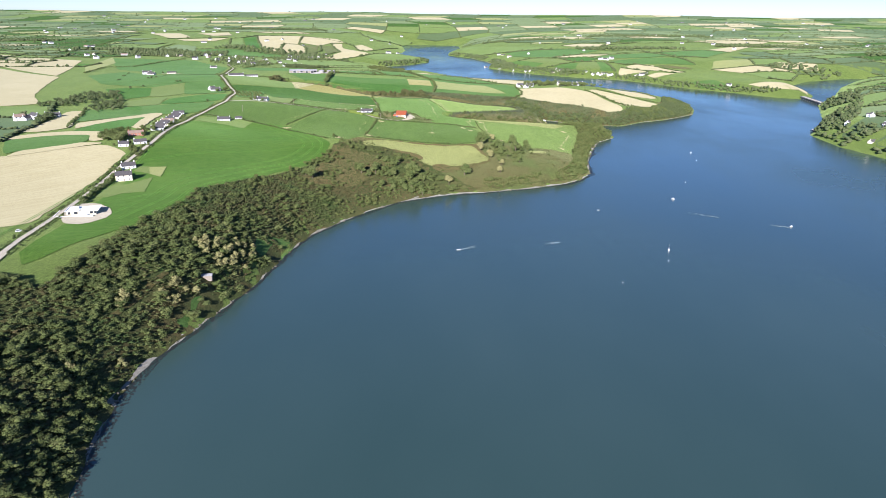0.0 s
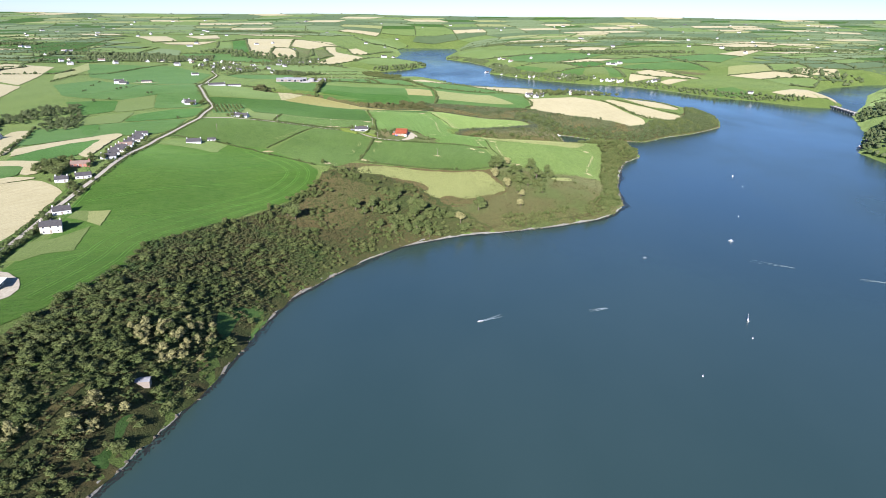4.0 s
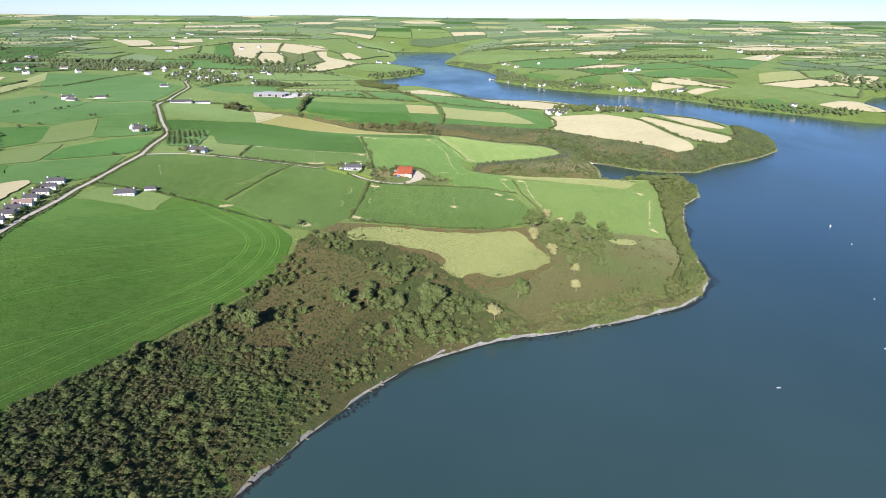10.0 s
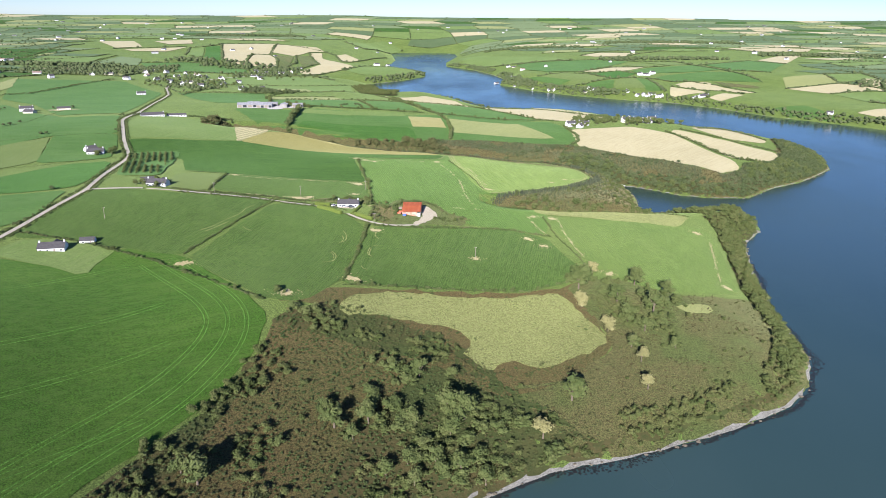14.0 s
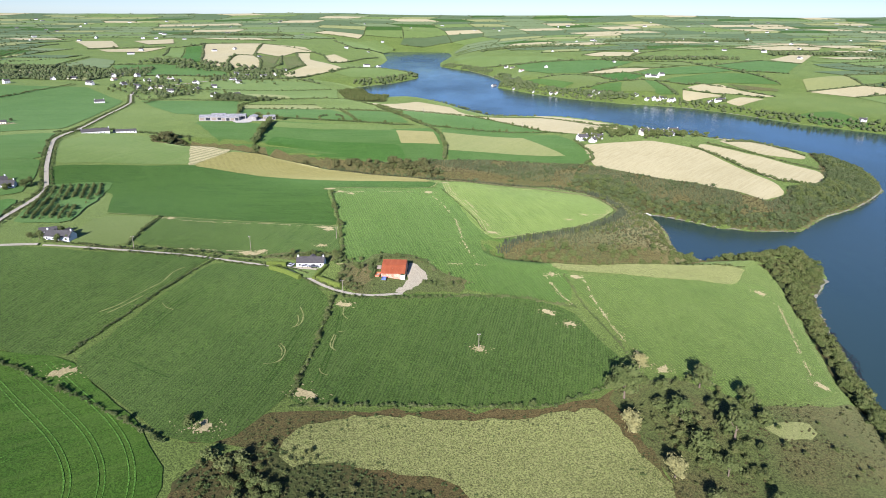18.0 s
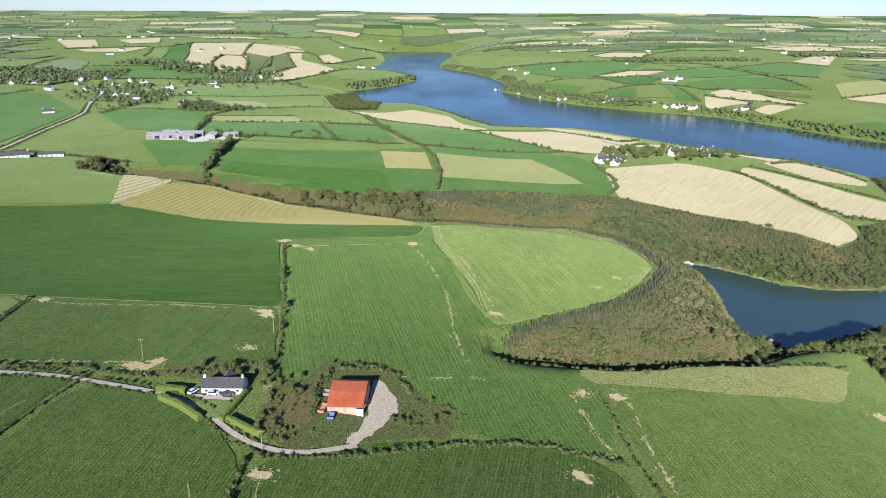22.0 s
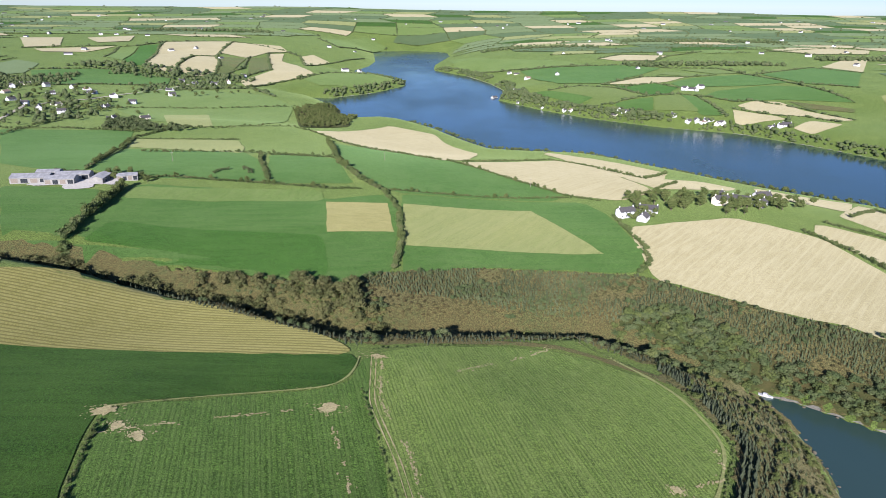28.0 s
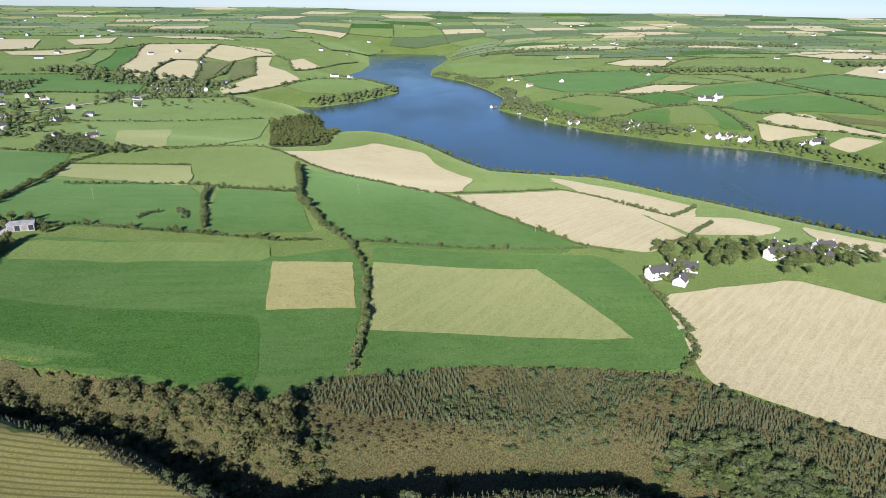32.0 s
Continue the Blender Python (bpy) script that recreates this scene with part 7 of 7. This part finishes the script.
part("beam", box(-6.4, 6.4, -7.7, -7.5, 2.6, 2.85), WOOD, barn)
part("hay", box(-5.6, 2.5, 0.5, 7.6, -1, 3.2, 0.25), HAY, barn)
tagged(barn, "old hay barn with a rusted red corrugated roof", "barn")
yard = sheet("yard", [(-65, 953), (-60, 950), (-56, 942), (-54, 934), (-57, 926), (-66, 914), (-70, 911), (-71, 915), (-66, 922), (-65, 930), (-66, 941)], GRAVEL, 0.68, 1.5, 0.7, 2)
tagged(yard, "pale gravel yard beside a red barn", "yard", kind="structure")
bare(-120, 931.5, 3.2, 404, GRAVEL, "gravel forecourt in front of a bungalow", 3.2, 0)
hedge("tall overgrown hedge between lane and farmhouse", [(-259, 470), (-266, 510), (-271, 545), (-277, 566)], 2.0, 4.5, 1.6, seed=330, thick=2.0)
lawn = sheet("lawn", [(-127, 930), (-112, 930), (-111, 924), (-116, 918), (-122, 921)], PASTURE, 0.8, 2.0, 0.2, 1)
tagged(lawn, "small mown lawn in front of a bungalow", "lawn", kind="structure")
BOX_LEAF = leaf_material("clipped_hedge", [(0.13, 0.18, 0.03), (0.155, 0.21, 0.038), (0.18, 0.235, 0.048)])


def clipped(label, line, wide, high, seed):
    """A clipped hedge with a flat top and slightly bulging, uneven sides."""
    g = np.random.default_rng(seed)
    p = dense(line, 0.7, False)
    for _ in range(3):
        p[1:-1] = (p[:-2] + 2 * p[1:-1] + p[2:]) / 4
    w = np.gradient(p, axis=0)
    w /= np.hypot(*w.T)[:, None]
    left = np.stack([-w[:, 1], w[:, 0]], 1)
    ground_z, verts, faces = land(p), [], []
    for q in range(len(p)):
        for u, v in ((-0.5, -0.3), (-0.56, 0.5), (-0.42, 0.96), (0, 1.02), (0.42, 0.96), (0.56, 0.5), (0.5, -0.3)):
            side = u * wide * g.uniform(0.88, 1.12)
            verts.append((p[q, 0] + left[q, 0] * side, p[q, 1] + left[q, 1] * side, ground_z[q] + 0.5 + v * high * g.uniform(0.93, 1.07)))
    for q in range(len(p) - 1):
        faces += [(q * 7 + k, q * 7 + k + 1, q * 7 + k + 8, q * 7 + k + 7) for k in range(6)]
    faces += [tuple(range(6, -1, -1)), tuple(range(len(verts) - 7, len(verts)))]
    return tagged(new("clipped_hedge", mesh_of("clipped_hedge", verts, faces, BOX_LEAF)), label, "hedge", "garden hedges")


clipped("bright green clipped garden hedge beside a lawn", [(-110, 936), (-112, 927), (-114, 918)], 1.6, 1.5, 1)
clipped("bright green clipped hedge beside the farm lane", [(-139, 930), (-130, 925), (-121, 918)], 2.2, 2.0, 2)
clipped("bright green clipped hedge at a bungalow gate", [(-142, 935), (-137, 935), (-131, 934)], 2.4, 2.2, 3)
clipped("long clipped hedge beyond a bungalow lawn", [(-112, 919), (-105, 915), (-99, 912)], 2.0, 1.8, 4)
hedge("overgrown bank round the barnyard", [(-84, 925), (-85, 945), (-80, 956), (-66, 959), (-57, 956), (-51, 944)], 1.6, 3.2, 1.0, seed=322, thick=1.2)
hedge("bramble bank below the barnyard", [(-50, 925), (-40, 928), (-30, 935), (-38, 940)], 0.8, 2.0, seed=323)
hedge("thorn thicket between bungalow and barn", [(-104, 945), (-100, 930), (-96, 915), (-90, 912)], 1.5, 3.4, seed=324, thick=3.0)
hedge("shrubs behind the bungalow", [(-140, 948), (-128, 949), (-112, 948)], 1.5, 3.2, seed=325, thick=2.0)


def car(x, y, turn, paint, label):
    top = new("car")
    top.matrix_basis = pose(x, y, float(land([(x, y)])[0]) + 0.86, 0, 0, turn)
    part("body", prism([(-2.1, 0.3), (2.1, 0.3), (2.12, 0.7), (1.2, 0.86), (-1.9, 0.9), (-2.1, 0.8)], -0.85, 0.85), paint, top)
    part("cabin", prism([(-1.8, 0.88), (1.0, 0.86), (0.35, 1.42), (-1.4, 1.42)], -0.74, 0.74), GLASS, top, "dark glazed cabin")
    part("roof", prism([(-1.4, 1.42), (0.35, 1.42), (0.3, 1.47), (-1.35, 1.47)], -0.72, 0.72), paint, top)
    for wx in (-1.3, 1.3):
        for s in (-1, 1):
            bm = bmesh.new()
            bmesh.ops.create_cone(bm, cap_ends=True, segments=12, radius1=0.32, radius2=0.32, depth=0.2, matrix=Matrix.Translation((wx, s * 0.78, 0.3)) @ Matrix.Rotation(radians(90), 4, "X"))
            part("wheel", bm, RUBBER, top, "black tyre")
    return tagged(top, label, "car")


RUBBER = plain("rubber", (0.0234, 0.0234, 0.0234), (0.041, 0.041, 0.041), 3.0, 0.9)
PAINT_W = plain("white_paint", (0.819, 0.819, 0.819), (0.82, 0.82, 0.82), 1.0, 0.3, spec=0.5)
PAINT_D = plain("dark_paint", (0.0936, 0.103, 0.122), (0.131, 0.14, 0.159), 1.0, 0.3, spec=0.5)
PAINT_R = plain("orange_paint", (0.82, 0.187, 0.0749), (0.674, 0.225, 0.112), 1.0, 0.6)
PAINT_B = plain("blue_paint", (0.0936, 0.187, 0.449), (0.131, 0.243, 0.524), 1.0, 0.6)
car(-121, 933, 8, PAINT_W, "white car parked in front of a bungalow")
car(-116, 933, 15, PAINT_D, "dark car parked in front of a bungalow")
car(-128.5, 934, 60, PAINT_W, "white car parked beside a bungalow")
car(-262, 402, 40, PAINT_W, "white van parked beside the lane")


def trailer(x, y, turn, paint, length, label):
    top = new("trailer")
    top.matrix_basis = pose(x, y, float(land([(x, y)])[0]) + 0.4, 0, 0, turn)
    part("bed", box(-length / 2, length / 2, -1.1, 1.1, 0.7, 0.9), WOOD, top)
    for s in (-1, 1):
        part("side_board", box(-length / 2, length / 2, s * 1.1 - 0.05, s * 1.1 + 0.05, 0.9, 1.7), paint, top)
        bm = bmesh.new()
        bmesh.ops.create_cone(bm, cap_ends=True, segments=12, radius1=0.42, radius2=0.42, depth=0.25, matrix=Matrix.Translation((0, s * 1.0, 0.42)) @ Matrix.Rotation(radians(90), 4, "X"))
        part("wheel", bm, RUBBER, top)
        part("end_board", box(s * length / 2 - 0.05, s * length / 2 + 0.05, -1.1, 1.1, 0.9, 1.7), paint, top)
    part("drawbar", box(length / 2, length / 2 + 1.6, -0.08, 0.08, 0.6, 0.75), paint, top)
    return tagged(top, label, "trailer")


trailer(-81, 928.5, 80, PAINT_R, 5, "old orange farm trailer beside a barn")
trailer(-77.5, 924.5, 85, PAINT_B, 3, "small blue farm trailer in front of a barn")
trailer(-81, 938, 90, WOOD, 3, "weathered wooden cart beside a barn")

floor("rough overgrown ground round a barn", [(-104, 946), (-99, 916), (-91, 906), (-62, 913), (-34, 924), (-33, 940), (-50, 945), (-52, 957), (-66, 964), (-84, 962), (-89, 946)], ROUGH_GRASS, 6, 4.0)
floor("rough overgrown ground behind a bungalow", [(-150, 946), (-141, 957), (-108, 960), (-103, 946), (-126, 942)], ROUGH_GRASS, 6, 4.0)
floor("dry pale grass beside a barn", [(-98, 919), (-91, 909), (-84, 922), (-86, 942), (-96, 942)], TAWNY, 7, 3.0)
SCRUBBY = [(-103, 946), (-98, 917), (-91, 908), (-76, 912), (-84, 924), (-86, 945)]
for ring, spot in ((SCRUBBY, 81), ([(-52, 926), (-34, 925), (-34, 938), (-50, 942)], 82), ([(-150, 947), (-141, 956), (-108, 959), (-105, 950), (-126, 946)], 83), ([(-86, 946), (-84, 961), (-66, 963), (-52, 956), (-55, 950), (-66, 957), (-80, 955)], 84)):
    wood("brambles and thorn round farm buildings", scattered(ring, 3.0, spot, 0.6, 9, -0.15), BUSH, GORSE, 0.7, 2.4, spot, name="bramble")

# ---- poles, bridge, boats ----


def pole(x, y, h=8.0):
    top = new("utility_pole")
    top.matrix_basis = pose(x, y, float(land([(x, y)])[0]))
    bm = bmesh.new()
    bmesh.ops.create_cone(bm, cap_ends=True, segments=8, radius1=0.16, radius2=0.11, depth=h + 1, matrix=Matrix.Translation((0, 0, h / 2 - 0.5)))
    part("shaft", bm, WOOD, top)
    part("crossarm", box(-0.9, 0.9, -0.06, 0.06, h - 0.6, h - 0.45), WOOD, top)
    for q in (-0.7, 0, 0.7):
        part("insulator", box(q - 0.06, q + 0.06, -0.06, 0.06, h - 0.45, h - 0.2), FRAME, top)
    return tagged(top, "weathered wooden utility pole in a field", "utility pole", "utility poles")


for x, y in ((-30, 864), (-157, 960), (-214, 937), (-68, 1539), (-97, 905), (-262, 870), (-111, 986), (-240, 1480), (60, 1480)):
    pole(x, y)

bridge = new("causeway_bridge")
bridge.matrix_basis = pose(740, 1517, 0, 0, 0, 84)
part("deck", box(-56, 56, -4, 4, 4.6, 5.4), CONCRETE, bridge)
for s in (-1, 1):
    part("parapet", box(-56, 56, s * 3.9 - 0.15, s * 3.9 + 0.15, 5.4, 6.4), CONCRETE, bridge)
for q in range(9):
    part("pier", box(-50 + q * 12.5, -48 + q * 12.5, -3.4, 3.4, -3, 4.6), CONCRETE, bridge)
tagged(bridge, "long low concrete road bridge over a tidal channel", "bridge")

HULL = plain("white_hull", (0.796, 0.796, 0.772), (0.82, 0.82, 0.82), 0.8, 0.35, spec=0.5)
SAIL = plain("sailcloth", (0.82, 0.82, 0.82), (0.82, 0.82, 0.82), 0.6, 0.8)
FOAM = plain("foam", (0.0749, 0.122, 0.131), (0.281, 0.346, 0.356), 0.35, 0.9)


def hull_mesh(length, wide, high):
    bm = bmesh.new()
    rings = []
    for q, (u, k) in enumerate(((-0.5, 0.8), (-0.25, 1.0), (0.1, 1.0), (0.35, 0.62), (0.5, 0.04))):
        y = wide / 2 * k
        rings.append([bm.verts.new((u * length, s * y * f, z)) for s, f, z in ((-1, 1, high), (-1, 0.6, 0.1), (0, 0, -0.35), (1, 0.6, 0.1), (1, 1, high))])
    for a, b in zip(rings[:-1], rings[1:]):
        for s in range(4):
            bm.faces.new((a[s], b[s], b[s + 1], a[s + 1]))
        bm.faces.new((a[0], a[4], b[4], b[0]))
    bm.faces.new(rings[0])
    bmesh.ops.recalc_face_normals(bm, faces=bm.faces)
    return bm


def boat(x, y, turn, length, label, sail=False, paint=HULL, cabin=True):
    top = new("boat")
    top.matrix_basis = pose(x, y, 0, 0, 0, turn)
    part("hull", hull_mesh(length, length * 0.34, length * 0.13), paint, top)
    h = length * 0.13
    if cabin:
        part("cabin", prism([(-length * 0.2, h), (length * 0.15, h), (length * 0.08, h + 0.9), (-length * 0.18, h + 1.0)], -length * 0.11, length * 0.11), HULL, top)
        part("windscreen", box(length * 0.11, length * 0.13, -length * 0.1, length * 0.1, h + 0.3, h + 0.75), GLASS, top)
    if sail:
        bm = bmesh.new()
        bmesh.ops.create_cone(bm, cap_ends=True, segments=6, radius1=0.07, radius2=0.04, depth=length * 1.2, matrix=Matrix.Translation((length * 0.08, 0, h + length * 0.6)))
        part("mast", bm, FRAME, top)
        part("mainsail", prism([(length * 0.06, h + 0.8), (-length * 0.42, h + 0.9), (length * 0.06, h + length * 1.12)], -0.03, 0.03), SAIL, top)
        part("jib", prism([(length * 0.1, h + 0.6), (length * 0.48, h + 0.3), (length * 0.1, h + length * 0.95)], -0.03, 0.03), SAIL, top)
        part("boom", box(-length * 0.44, length * 0.06, -0.04, 0.04, h + 0.74, h + 0.82), FRAME, top)
    return tagged(top, label, "boat")


def wake(x, y, turn, length, label="thin white wake trailing on the water"):
    g = random.Random(int(x * 7 + y))
    verts, faces = [], []
    for side in (-1, 1):
        for q in range(26):
            u = length * (q + g.random()) / 26
            v = side * (0.4 + u * 0.07) + g.uniform(-0.5, 0.5)
            r = g.uniform(0.25, 0.8) * (1.2 - 0.8 * q / 26)
            base = len(verts)
            for a in range(6):
                k = r * g.uniform(0.6, 1.2)
                verts.append((-u + math.cos(a * 1.047) * k * 2.2, v + math.sin(a * 1.047) * k * 0.7, 0.03 + g.uniform(0, 0.03)))
            faces.append(tuple(range(base, base + 6)))
    ob = new("wake", mesh_of("wake", verts, faces, FOAM))
    ob.matrix_basis = pose(x, y, 0.02, 0, 0, turn)
    return tagged(ob, label, "wake", kind="stuff")


boat(166, 525, 80, 3.4, "white sailing boat under sail on the estuary", True)
boat(3, 519, 200, 3.6, "small white motor boat leaving a wake", cabin=False)
wake(5, 520, 215, 14)
boat(215, 685, 150, 3.8, "white motor boat on the estuary")
boat(291, 594, 20, 3.4, "white motor boat leaving a wake")
wake(288, 593, 340, 16)
wake(238, 621, 330, 30)
wake(83, 541, 20, 12)
boat(309, 932, 60, 4.0, "white moored motor boat in the channel")
boat(133, 640, 10, 2.4, "tiny white dinghy on the water", cabin=False)
boat(147, 1206, -28, 7.0, "white cabin cruiser moored at the creek head")


def buoy(x, y):
    top = new("mooring_buoy")
    top.matrix_basis = pose(x, y, 0)
    bm = bmesh.new()
    bmesh.ops.create_uvsphere(bm, u_segments=12, v_segments=8, radius=0.4, matrix=Matrix.Translation((0, 0, 0.1)))
    part("float", bm, HULL, top)
    bm = bmesh.new()
    bmesh.ops.create_cone(bm, cap_ends=True, segments=8, radius1=0.06, radius2=0.06, depth=0.6, matrix=Matrix.Translation((0, 0, 0.7)))
    part("staff", bm, FRAME, top)
    return tagged(top, "white mooring buoy floating on the water", "buoy", "mooring buoys")


for x, y in ((159, 500), (115, 454), (300, 880), (250, 760)):
    buoy(x, y)

WRECK = plain("rusty_hull", (0.562, 0.131, 0.0749), (0.374, 0.15, 0.103), 0.8, 0.85)
top = boat(151, 1071, 20, 10.0, "rusted red fishing boat lying at the creek bank", paint=WRECK, cabin=False)
hull_h = 10 * 0.13
part("wheelhouse", box(-3.4, -1.6, -1.0, 1.0, hull_h + 0.9, hull_h + 2.6, 0.05), WOOD, top)
part("deck_clutter", box(0.2, 2.6, -1.0, 1.0, hull_h, hull_h + 0.8, 0.15), WOOD, top)
